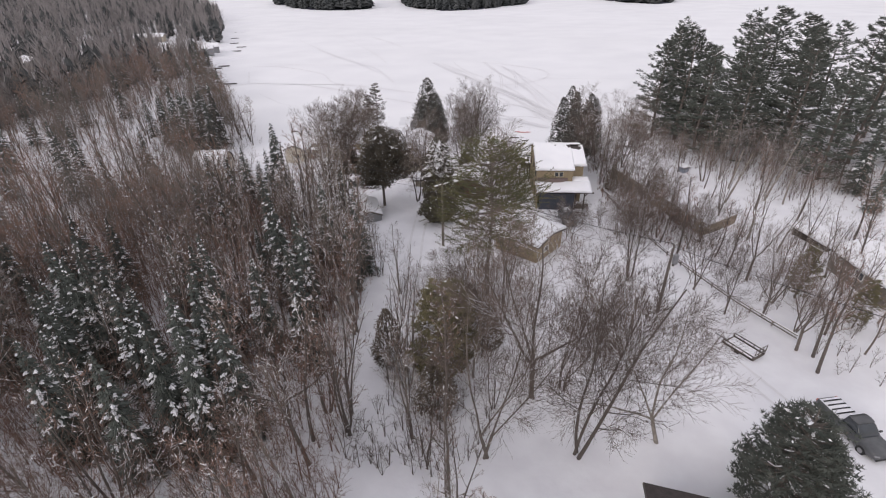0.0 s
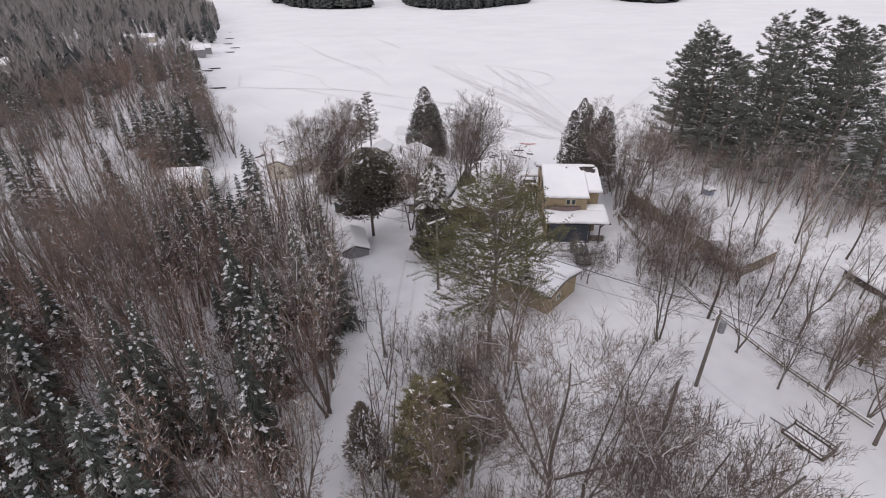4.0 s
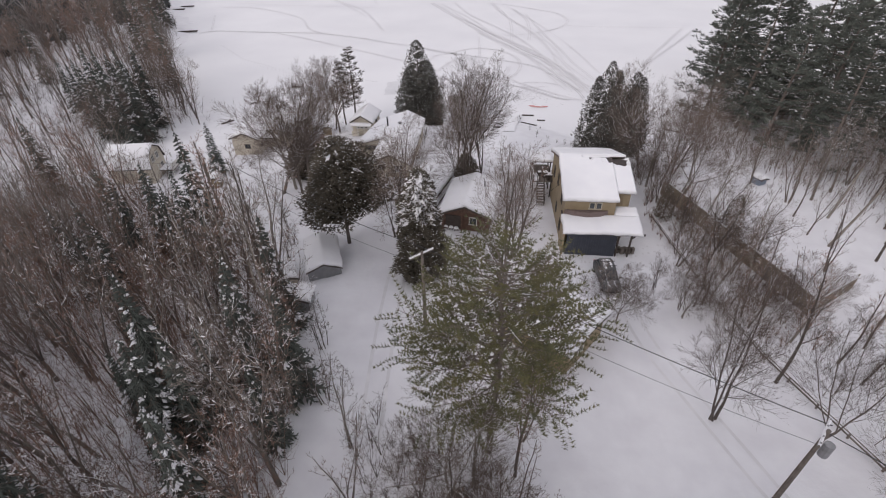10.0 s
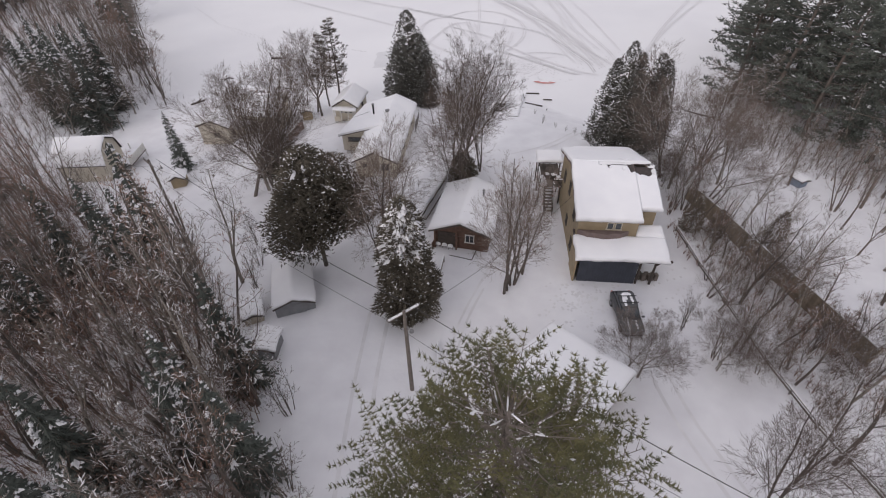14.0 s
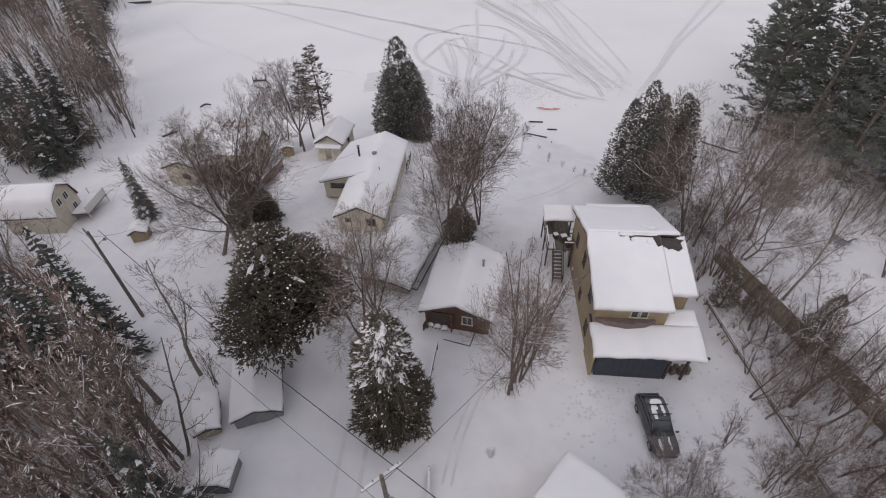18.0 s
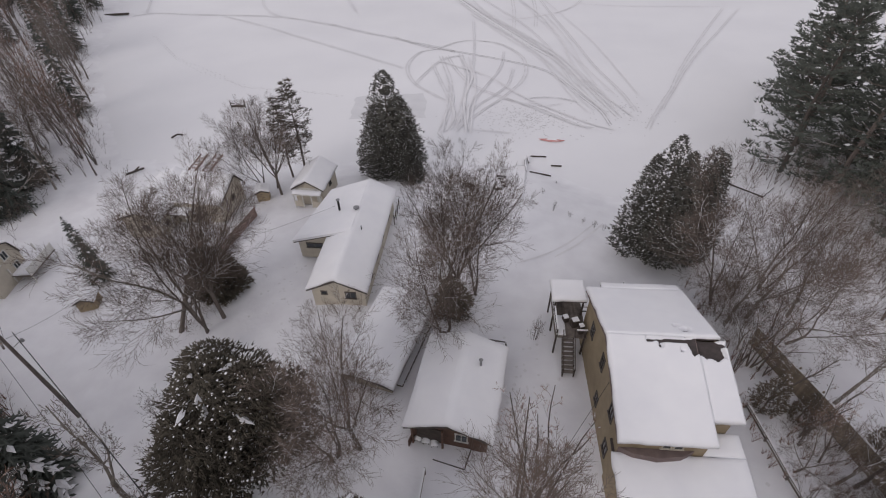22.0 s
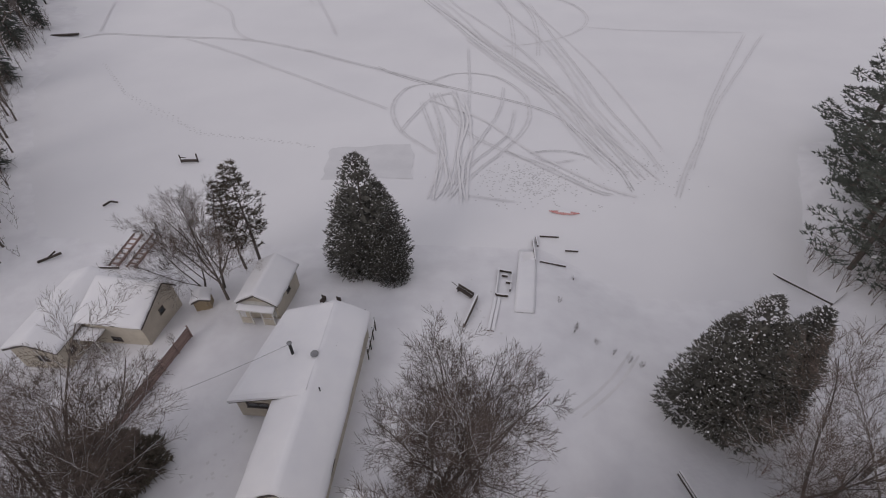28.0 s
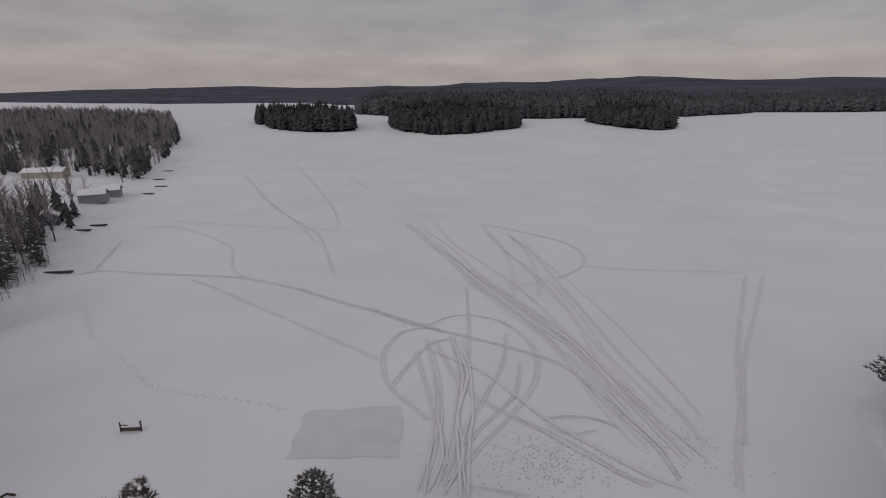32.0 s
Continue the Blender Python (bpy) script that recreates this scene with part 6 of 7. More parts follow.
lift = 0.0
SLED = "snowmobile track curving over the frozen lake"
for w, mat, pts in (
    (1.2, SLUSH, ((-29.2, 235.9), (-19.4, 215.4), (-12, 201.8), (-4.6, 187.3), (1.7, 176), (6.9, 166.8), (10.2, 161.9))),
    (0.9, TRACK, ((10.2, 161.9), (13.3, 154.3), (15.8, 147.3), (18.5, 141.5), (19.9, 135.7))),
    (0.7, SLUSH, ((-25.6, 172.2), (-17.4, 166.4), (-8.9, 163.2), (-1.1, 159.9), (5.1, 156.9), (9.4, 153.6), (11.6, 149.6), (14.7, 142.9), (17.2, 137.3), (18.3, 132.1))),
    (0.8, TRACK, ((-97.7, 183.2), (-93.4, 186.5), (-83.1, 186), (-73.2, 185.7), (-62.3, 185.6), (-53.5, 184), (-41.3, 179.2))),
    (0.6, TRACK, ((-72.6, 184.7), (-61.2, 179), (-48.7, 171.4), (-38, 164.9), (-27.6, 158.5), (-19.9, 153.7))),
    (0.6, TRACK, ((-111, 224.2), (-100, 224.5), (-87, 218.1), (-75.3, 209.5), (-70.1, 203.5), (-64.6, 193), (-59.4, 186.6), (-53.3, 183.6))),
    (0.7, TRACK, ((-7.6, 236.4), (-0.6, 233.6), (9.3, 226.3), (17.9, 218.7), (20.9, 209.1), (19.4, 200.4), (14.4, 193.1), (7.7, 188.4), (0.3, 185.5))),
    (0.8, TRACK, ((-5.9, 237.9), (0.8, 212.1), (2.4, 195), (2.4, 178.7))),
    (0.8, TRACK, ((2.7, 225.7), (7.2, 207.9), (8, 191.9), (7.6, 180.6))),
    (0.6, TRACK, ((-20.4, 238.1), (-13.1, 216), (-3.5, 198.4), (4.9, 181.9), (10.6, 165), (13.3, 149.8), (15, 147.2))),
    (0.6, TRACK, ((7.1, 217.7), (10.9, 195.8), (15.7, 172.2), (18.4, 158.1), (20.5, 150.5), (22.2, 144.1), (23.2, 137.8))),
    (0.7, TRACK, ((-14.1, 164.9), (-17.7, 162.4), (-19.2, 156.4), (-18.3, 150.6), (-15.9, 145.7), (-12.5, 142.1), (-9.9, 139.4))),
    (0.7, TRACK, ((-14.1, 164.9), (-9.4, 169.9), (-3.1, 170), (1.4, 166.3), (4.4, 160.5), (4.8, 153.5), (3.5, 147.5), (0.2, 140.9), (-2.7, 136.4), (-5.1, 132), (-6.8, 128.9))),
    (0.6, TRACK, ((-16.3, 145.7), (-14.9, 151.7), (-12.3, 158.9), (-8.8, 161.2))),
    (0.7, TRACK, ((-11.6, 160.9), (-7.9, 150.8), (-4.4, 145.4), (0.2, 141.5), (6.8, 137.3), (12.2, 132.3), (15.3, 131))),
    (0.8, TRACK, ((-13, 160.8), (-9.7, 147.7), (-9.2, 140.1), (-8.9, 133.9), (-9.4, 127.9))),
    (0.8, TRACK, ((-8.8, 162.2), (-6.7, 150.9), (-6.5, 142.7), (-6.7, 135), (-7.4, 128.9))),
    (0.5, TRACK, ((-7.5, 183.8), (-6, 163.5), (-5.9, 152.5), (-6.3, 145.2))),
    (0.6, TRACK, ((-14.4, 156.9), (-10.6, 144.8), (-8.2, 136.9), (-7, 131.4))),
    (0.5, TRACK, ((0.4, 164.1), (-0.3, 154.7), (-2.4, 146.9), (-4.9, 139.3), (-6.5, 133.2), (-8, 128.8))),
    (0.5, TRACK, ((2.3, 154.9), (1.5, 147.3), (-0.5, 143.2), (-4.1, 137.3), (-6.4, 131.4))),
    (0.6, TRACK, ((55.3, 197.1), (43.8, 174.7), (35.8, 158), (30.8, 146.2), (26.4, 137.2), (23.9, 131.1))),
    (0.5, TRACK, ((59.4, 197.5), (46.4, 174.9), (38.8, 161.8), (32.4, 148.8), (27.7, 138.3))),
    (0.4, TRACK, ((20, 199.6), (28.2, 198.4), (40.9, 198.4), (56, 198.6))),
    (0.4, SLUSH, ((4.4, 140.8), (7.4, 141.8), (10.9, 141.7), (14, 140))),
    (0.4, TRACK, ((5, 139.7), (7.6, 138.4), (11.2, 139.5))),
    (0.35, TRACK, ((-5.6, 129.4), (-2, 128.8), (2.1, 128.3))),
    (0.7, TRACK, ((-43.1, 180.2), (-33.3, 174.8), (-25.6, 171.2), (-15.6, 166.4), (-10, 163.3))),
    (0.5, TRACK, ((-106.1, 209.9), (-95.3, 186.7))),
    (0.6, FAINT, ((-99.2, 278.9), (-74.7, 245.8), (-54.8, 223.3), (-45.8, 206.1), (-38.3, 189.2))),
    (0.6, FAINT, ((-107.5, 232.2), (-80.4, 228.2), (-63.6, 227.9), (-48.3, 224.9))),
    (0.8, FAINT, ((-81.7, 334.7), (-66.1, 310.6), (-53.9, 288.1))),
    (0.5, FAINT, ((-132.1, 330.9), (-91.8, 270), (-66.7, 236.4), (-50.7, 212.7))),
    (0.5, FAINT, ((-117.6, 363.3), (-79.9, 295.1), (-58.7, 253.1), (-49.8, 230.8))),
):
    lift += 0.004
    for side in (-1, 1):
        a, b = Vector(pts[0]), Vector(pts[-1])
        o = Vector((-(b - a).y, (b - a).x)).normalized() * side * w * 0.42
        ribbon([(x + o.x, y + o.y) for x, y in pts], w * 0.42, "snowmobile_track", mat, SLED, z=0.03 + lift + 0.001 * side)


# many more runs beside the main ones, thinner and fainter
r6 = random.Random(17)
for pts, n, spread in ((((-27, 233), (-16, 211), (-5, 190), (5, 172), (11, 160), (15, 148), (19, 136)), 7, 3.2), (((-11, 161), (-8.5, 150), (-7.6, 141), (-7.4, 134), (-7.8, 128)), 6, 3.4), (((-2, 228), (5, 207), (11, 190), (15, 172), (18, 157), (21, 144)), 4, 4.5),
                       (((-14, 157), (-5, 150), (3, 141), (11, 134), (16, 131)), 2, 2.5)):
    for i in range(n):
        o, w = r6.uniform(-spread, spread), r6.uniform(0.25, 0.5)
        k = r6.uniform(-0.6, 0.4)
        cut = r6.randint(0, 2)
        lift += 0.002
        ribbon([(x + o * (1 + k * j / len(pts)) + r6.uniform(-1.0, 1.0), y + r6.uniform(-1, 1)) for j, (x, y) in enumerate(pts)][cut:], w, "snowmobile_track", FAINT, "faint snowmobile track on the frozen lake", z=0.03 + lift)


# cleared ice rink
rk = Mesh().sheet(lambda u, v: (-25.5 + 13.2 * u - 0.8 * v - 0.8 * u * v - 0.5 * fbm(u * 9, v * 9, 0.5), 131.2 + 8.7 * v + 1.6 * u + 0.6 * u * v + 0.5 * fbm(u * 9, v * 9, 0.5, 4.0), 0.05), 16, 12)
tagged(rk.make("ice_rink", RINK), "rectangle of swept grey ice on the lake", "rink", kind="structure")
# footprints
r4 = random.Random(3)
feet = Mesh()
line = [(-77.6, 163.7), (-69.7, 155.6), (-60.9, 149.1), (-53.4, 145.4), (-48.1, 142.7), (-42.7, 142.1), (-35.8, 141.5), (-28.8, 140)]
for (x0, y0), (x1, y1) in zip(line, line[1:]):
    n = int(math.hypot(x1 - x0, y1 - y0) / 0.75)
    for i in range(n):
        t, s = i / n, 0.16 * (1 if i % 2 else -1)
        feet.lump((x0 + (x1 - x0) * t + s, y0 + (y1 - y0) * t + s, 0.02), 0.17, 0.17, 0.03)
for i in range(420):
    feet.lump((r4.gauss(4.5, 4.2), r4.gauss(133.5, 2.6), 0.02), 0.15, 0.15, 0.03)
for i in range(120):
    feet.lump((r4.gauss(21, 2.5), r4.gauss(138, 3.0), 0.02), 0.15, 0.15, 0.03)
tagged(feet.make("footprints", SLUSH), "trails of footprints trodden in the lake snow", "footprints", kind="stuff")
# wheel and sled marks on the land
for pts, w in ((((-8.0, 46.0), (-8.6, 52), (-9.3, 58), (-9.6, 66), (-8.8, 71)), 0.35), (((-6.2, 44.0), (-7.0, 52), (-7.6, 58), (-7.9, 64)), 0.35), (((-2.2, 60), (-1.6, 64), (-0.4, 68), (0.6, 71)), 0.25), (((-1.6, 60), (-1.0, 64), (0.2, 68)), 0.25),
               (((14.6, 62.5), (16.0, 56), (18.5, 50), (21.0, 44), (24.5, 37), (27.5, 30)), 0.3), (((13.2, 62.0), (14.6, 56), (17.0, 50), (19.6, 44), (23.0, 37), (26.0, 30)), 0.3), (((12.0, 103), (9.6, 99.5), (6.0, 96.0), (2.6, 94)), 0.25), (((12.6, 102.5), (10.2, 99.0), (6.6, 95.4)), 0.25)):
    ribbon(pts, w, "wheel_track", TRACK, "wheel track pressed in the snow of the yard", z=0.04)


# ---- poles and wires ----
def utility_pole(x, y, h, arm, lean=(0, 0), label="weathered utility pole with a crossarm", snow_arm=True, box=False, z=None):
    p = thing("utility_pole", Matrix.Translation((x, y, ground_z(x, y) if z is None else z)) @ Euler((*lean, arm)).to_matrix().to_4x4(), label, "utility pole")
    Mesh().tube([(0, 0, -0.4), (0, 0, h * 0.5), (0, 0, h)], [0.17, 0.145, 0.11], 9).make("pole", GREYWOOD, p)
    a = Mesh().box((0, 0.1, h - 0.35), (2.3, 0.11, 0.13)).make("crossarm", GREYWOOD, p)
    if snow_arm:
        Mesh().sheet(lambda u, v: (-1.15 + 2.3 * u, 0.02 + 0.16 * v, h - 0.28 + 0.14 * math.sin(math.pi * min(max(v, 0.05), 0.95))), 8, 4, 0.02).make("arm_snow", ROOF_SNOW, a)
    for s in (-1.0, -0.45, 0.45, 1.0):
        Mesh().tube([(s, 0.1, h - 0.28), (s, 0.1, h - 0.1)], [0.04, 0.05], 6).make("insulator", METAL, p)
    if box:
        Mesh().tube([(0.1, -0.42, h - 2.0), (0.1, -0.42, h - 1.0)], [0.27, 0.27], 10).make("transformer", METAL, p, "grey drum transformer")
    else:
        Mesh().tube([(0, -0.1, h - 1.5), (0, -0.75, h - 1.2)], [0.03, 0.03], 5).make("lamp_arm", METAL, p)
        Mesh().tube([(0, -0.75, h - 1.35), (0, -0.78, h - 1.12)], [0.16, 0.08], 8).make("lamp_head", METAL, p)
    return p


utility_pole(-4.6, 56.5, 9.0, 0.75)
utility_pole(-33.2, 74.0, 10.7, 2.5, label="dark utility pole standing in open snow", snow_arm=False)
utility_pole(19.6, 43.6, 8.2, 0.9, box=True, label="utility pole with a drum transformer by the road")
utility_pole(15.5, 38.4, 5.2, 0.9, label="short dark pole beside the road", snow_arm=False)


def cable(a, b, sag, label, r=0.022):
    a, b = Vector(a), Vector(b)
    pts = [a.lerp(b, i / 14) - Vector((0, 0, sag * 4 * (i / 14) * (1 - i / 14))) for i in range(15)]
    tagged(Mesh().tube(pts, [r] * 15, 4).make("cable", CABLE), label, "cable", "overhead cables")


A, B, C = Vector((-4.6, 56.5, 13.8)), Vector((-33.2, 74.0, 12.7)), Vector((19.6, 43.6, 13.2))
cable(A + Vector((0.6, 0.6, -0.1)), B + Vector((0.5, 0.5, 0)), 0.7, "black overhead cable between two utility poles", 0.03)
cable(A + Vector((-0.6, -0.6, -0.4)), B + Vector((-0.5, -0.5, -0.3)), 1.0, "thin black overhead cable between two utility poles", 0.014)
cable(A + Vector((0.6, 0.6, -0.1)), C + Vector((0.5, 0.5, 0)), 0.5, "black overhead cable between two utility poles", 0.03)
cable(A + Vector((-0.6, -0.6, -0.5)), C + Vector((-0.5, -0.5, -0.4)), 0.9, "thin black overhead cable between two utility poles", 0.014)
cable(C, (44, 27, 13.0), 0.5, "black overhead cable along the road", 0.03)
cable(A + Vector((0, 0, -0.5)), (8.3, 76.5, 9.8), 0.8, "service cable drooping to the yellow house", 0.014)
cable(B + Vector((0, 0, -0.3)), (-41.2, 86.2, 2.9), 0.3, "service cable to the little yellow shed", 0.014)
cable(B + Vector((0, 0, -0.5)), (-52.0, 86.6, 4.6), 0.4, "service cable to the gambrel house", 0.014)
cable((-33, 88, 6.5), (-17.3, 97.6, 7.2), 0.5, "service cable to the long cream house", 0.014)


# ---- fences ----
def board_fence(x0, y0, x1, y1, h, mat, label, step=0.24):
    L, a = math.hypot(x1 - x0, y1 - y0), math.atan2(y1 - y0, x1 - x0)
    f = thing("fence", Matrix.Translation((x0, y0, 0)) @ Euler((0, 0, a)).to_matrix().to_4x4(), label, "fence")
    board = Mesh().box((0, 0, h / 2 - 0.2), (step - 0.012, 0.03, h + 0.4)).data("board", mat)
    n = int(L / step)
    r5 = random.Random(n)
    for i in range(n):
        u = (i + 0.5) * step
        b = new("board", board)
        b.parent = f
        b.location = (u, r5.uniform(-0.006, 0.006), ground_z(x0 + (x1 - x0) * u / L, y0 + (y1 - y0) * u / L) + r5.uniform(-0.03, 0.03))
    m = int(L / 2.4) + 1
    for i in range(m + 1):
        u = L * i / m
        Mesh().box((u, 0.09, ground_z(x0 + (x1 - x0) * u / L, y0 + (y1 - y0) * u / L) + h / 2), (0.11, 0.11, h + 0.5)).make("post", mat, f)
    for i in range(m):
        u0, u1 = L * i / m, L * (i + 1) / m
        z0, z1 = (ground_z(x0 + (x1 - x0) * u / L, y0 + (y1 - y0) * u / L) for u in (u0, u1))
        for k in (0.35, h - 0.3):
            Mesh().beam((u0, 0.045, z0 + k), (u1, 0.045, z1 + k), 0.05, 0.09).make("rail", mat, f)
        Mesh().beam((u0, 0.02, z0 + h + 0.05), (u1, 0.02, z1 + h + 0.05), 0.10, 0.09).make("fence_snow", ROOF_SNOW, f, "thin line of snow")
    return f


board_fence(22.6, 85.6, 30.4, 62.6, 2.1, FENCE_WOOD, "long brown board fence with snow along its top")
board_fence(30.5, 62.7, 36.4, 66.8, 1.5, FENCE_WOOD, "brown board fence turning away under the trees")
board_fence(-29.2, 101.4, -30.5, 91.6, 1.4, PINKWOOD, "brown board fence round a lakeside yard")


def rail_fence(pts, h, label, gap=2.4, mat=GREYWOOD):
    f = thing("rail_fence", Matrix.Identity(4), label, "fence")
    for (x0, y0), (x1, y1) in zip(pts, pts[1:]):
        L = math.hypot(x1 - x0, y1 - y0)
        n = max(1, int(L / gap))
        for i in range(n):
            a = (x0 + (x1 - x0) * i / n, y0 + (y1 - y0) * i / n)
            b = (x0 + (x1 - x0) * (i + 1) / n, y0 + (y1 - y0) * (i + 1) / n)
            za, zb = ground_z(*a), ground_z(*b)
            Mesh().box((a[0], a[1], za + h / 2 - 0.1), (0.11, 0.11, h + 0.3)).make("post", mat, f)
            Mesh().beam((*a, za + h), (*b, zb + h), 0.11, 0.10).make("rail", mat, f)
            Mesh().beam((*a, za + h + 0.08), (*b, zb + h + 0.08), 0.12, 0.07).make("rail_snow", ROOF_SNOW, f)
            Mesh().beam((*a, za + h * 0.45), (*b, zb + h * 0.45), 0.07, 0.10).make("rail", mat, f)


rail_fence([(20.0, 79.0), (20.8, 73.5), (21.6, 68.8), (22.8, 62.0), (24.2, 56.6), (28.0, 46.8), (31.5, 40.0)], 0.6, "low weathered rail fence along the yard edge")
rail_fence([(-3.2, 61.0), (-2.7, 57.0), (-2.3, 53.0), (-2.0, 49.0)], 0.45, "low snow-capped rail beside the lane", 1.8)
rail_fence([(-3.9, 71.2), (-4.1, 67.0), (-4.3, 63.5)], 0.9, "snow-capped rail between lane and cabin", 1.8)
rail_fence([(14.6, 87.5), (13.6, 89.4), (12.8, 91.5)], 0.9, "short wooden rail behind the yellow house", 1.6, DARKWOOD)
rail_fence([(31.0, 117.2), (34.2, 112.0), (35.6, 113.0)], 0.25, "dark dock timber at the wooded shore", 4.0, DARKWOOD)


# ---- vehicles ----
def hull(stations, n=20, power=4.0):
    """A closed rounded body through stations (y, half width, bottom, top)."""
    me = Mesh()
    for y, hw, lo, hi in stations:
        for j in range(n):
            a = 2 * math.pi * j / n
            c, s = math.cos(a), math.sin(a)
            x = hw * math.copysign(abs(c) ** (2 / power), c)
            z = (lo + hi) / 2 + (hi - lo) / 2 * math.copysign(abs(s) ** (2 / power), s)
            me.v.append((x, y, z))
    for i in range(len(stations) - 1):
        for j in range(n):
            a, b = i * n + j, i * n + (j + 1) % n
            me.f.append((a, b, b + n, a + n))
    me.f += [tuple(range(n - 1, -1, -1)), tuple((len(stations) - 1) * n + j for j in range(n))]
    return me


def vehicle(name, x, y, turn, L, W, H, label, pickup=False):
    """A car with a rounded body; local y points to its front."""
    v = thing(name, pose(x, y, ground_z(x, y), 0, 0, turn), label, "car")
    hl, hw = L / 2, W / 2
    nose, belt = H * 0.55, H * 0.60
    hull(((-hl, hw * 0.80, 0.42, belt * 0.88), (-hl + 0.10, hw * 0.92, 0.32, belt * 0.98), (-hl + 0.45, hw, 0.28, belt), (0, hw, 0.26, belt), (hl * 0.40, hw, 0.26, nose + 0.05), (hl * 0.72, hw * 0.97, 0.28, nose),
          (hl - 0.22, hw * 0.90, 0.32, nose * 0.93), (hl - 0.05, hw * 0.78, 0.38, nose * 0.80), (hl, hw * 0.68, 0.44, nose * 0.72)), 24, 5.0).make("body", CAR_PAINT, v, smooth=True)
    back, mid, front = (-0.4, -0.25, 0.7) if pickup else (-hl + 0.22, -hl + 0.75, 0.35)
    hull(((back, hw * 0.82, belt - 0.2, belt + 0.05), (mid, hw * 0.80, belt - 0.2, H - 0.07), (mid + 0.3, hw * 0.78, belt - 0.2, H - 0.02), (front - 0.3, hw * 0.78, belt - 0.2, H - 0.02), (front, hw * 0.80, belt - 0.2, H - 0.09), (hl * 0.46, hw * 0.86, belt - 0.25, nose + 0.07)), 20, 4.0).make("cabin_glass", GLASS, v, "dark tinted glass", smooth=True)
    rf = hull(((mid + 0.02, hw * 0.66, H - 0.06, H - 0.01), (mid + 0.3, hw * 0.74, H - 0.06, H + 0.02), ((mid + front) / 2, hw * 0.75, H - 0.06, H + 0.035), (front - 0.3, hw * 0.74, H - 0.06, H + 0.02), (front - 0.08, hw * 0.68, H - 0.08, H - 0.02)), 16, 4.0).make("roof", CAR_PAINT, v, smooth=True)

    def patch(sx, yy, ww, ln, z0, rise, seed, parent, nm):
        """A ragged patch of old snow."""
        def at(u, w):
            k = ww * (0.45 + 0.9 * abs(fbm(w * 4 + seed, seed, 1.0)) + 0.35 * math.sin(math.pi * w))
            return (sx + (u - 0.5) * k + 0.06 * fbm(w * 6, seed, 1.0), yy + (w - 0.5) * ln, z0(yy + (w - 0.5) * ln) + rise * math.sin(math.pi * u) * math.sin(math.pi * w) ** 0.5)
        Mesh().sheet(at, 6, 12).make(nm, ROOF_SNOW, parent, "streak of old snow", smooth=True)

    if pickup:
        Mesh().sheet(lambda u, w: ((u - 0.5) * W * 0.80, -hl + 0.2 + (hl - 0.7) * w, belt + 0.02 + 0.07 * math.sin(math.pi * u) * math.sin(math.pi * w)), 8, 8, 0.05).make("bed_snow", ROOF_SNOW, v, "snow lying in the truck bed")
        for i in range(4):
            Mesh().box((0, -hl + 0.5 + i * 0.42, belt + 0.09), (W * 0.76, 0.10, 0.05)).make("bed_rib", BLACK, v)
    else:
        for yy in (mid + 0.75, front - 0.45):
            Mesh().box((0, yy, H + 0.15), (W * 0.80, 0.07, 0.04)).make("roof_bar", BLACK, rf)
        flat = lambda yy: H + 0.035
        for i, (sx, yy, ww, ln) in enumerate(((0.0, mid + 0.42, 0.75, 0.4), (-0.32, mid + 1.0, 0.22, 1.1), (0.34, mid + 1.15, 0.3, 1.3), (0.15, mid + 0.85, 0.3, 0.5))):
            patch(sx, yy, ww, ln, flat, 0.03, i * 3.1, rf, "roof_snow")
        for i, (sx, yy, ww, ln) in enumerate(((-0.30, hl * 0.68, 0.16, 0.9), (0.36, hl * 0.72, 0.2, 0.8))):
            patch(sx, yy, ww, ln, lambda yy: nose + 0.055 - max(0, yy - hl * 0.4) * 0.055, 0.03, 9 + i, v, "bonnet_snow")
    for sx in (-1, 1):
        for yy in (-hl * 0.60, hl * 0.62):
            t = Mesh().tube([(sx * (hw - 0.22), yy, 0.34), (sx * (hw + 0.01), yy, 0.34)], [0.35, 0.35], 16).make("wheel", BLACK, v)
            Mesh().tube([(sx * (hw + 0.0), yy, 0.34), (sx * (hw + 0.03), yy, 0.34)], [0.21, 0.19], 12).make("rim", METAL, t)
        Mesh().box((sx * (hw + 0.08), hl * 0.36, belt + 0.06), (0.22, 0.1, 0.14)).make("side_mirror", CAR_PAINT, v)
        Mesh().box((sx * hw * 0.70, hl - 0.10, nose * 0.74), (0.34, 0.14, 0.12), -sx * 0.3).make("headlight", METAL, v)
        Mesh().box((sx * hw * 0.80, -hl + 0.06, belt * 0.82), (0.16, 0.1, 0.24)).make("tail_light", RED, v)
    Mesh().box((0, hl - 0.06, 0.44), (W * 0.72, 0.14, 0.18)).make("bumper", BLACK, v)
    Mesh().box((0, -hl + 0.03, 0.48), (W * 0.8, 0.14, 0.18)).make("bumper", BLACK, v)
    return v


vehicle("car", 12.65, 65.8, 187, 4.7, 1.9, 1.68, "dark grey estate car with roof bars and patches of snow")
vehicle("pickup_truck", 29.8, 28.6, 194, 5.4, 2.0, 1.8, "dark pickup truck with snow in its bed", True)


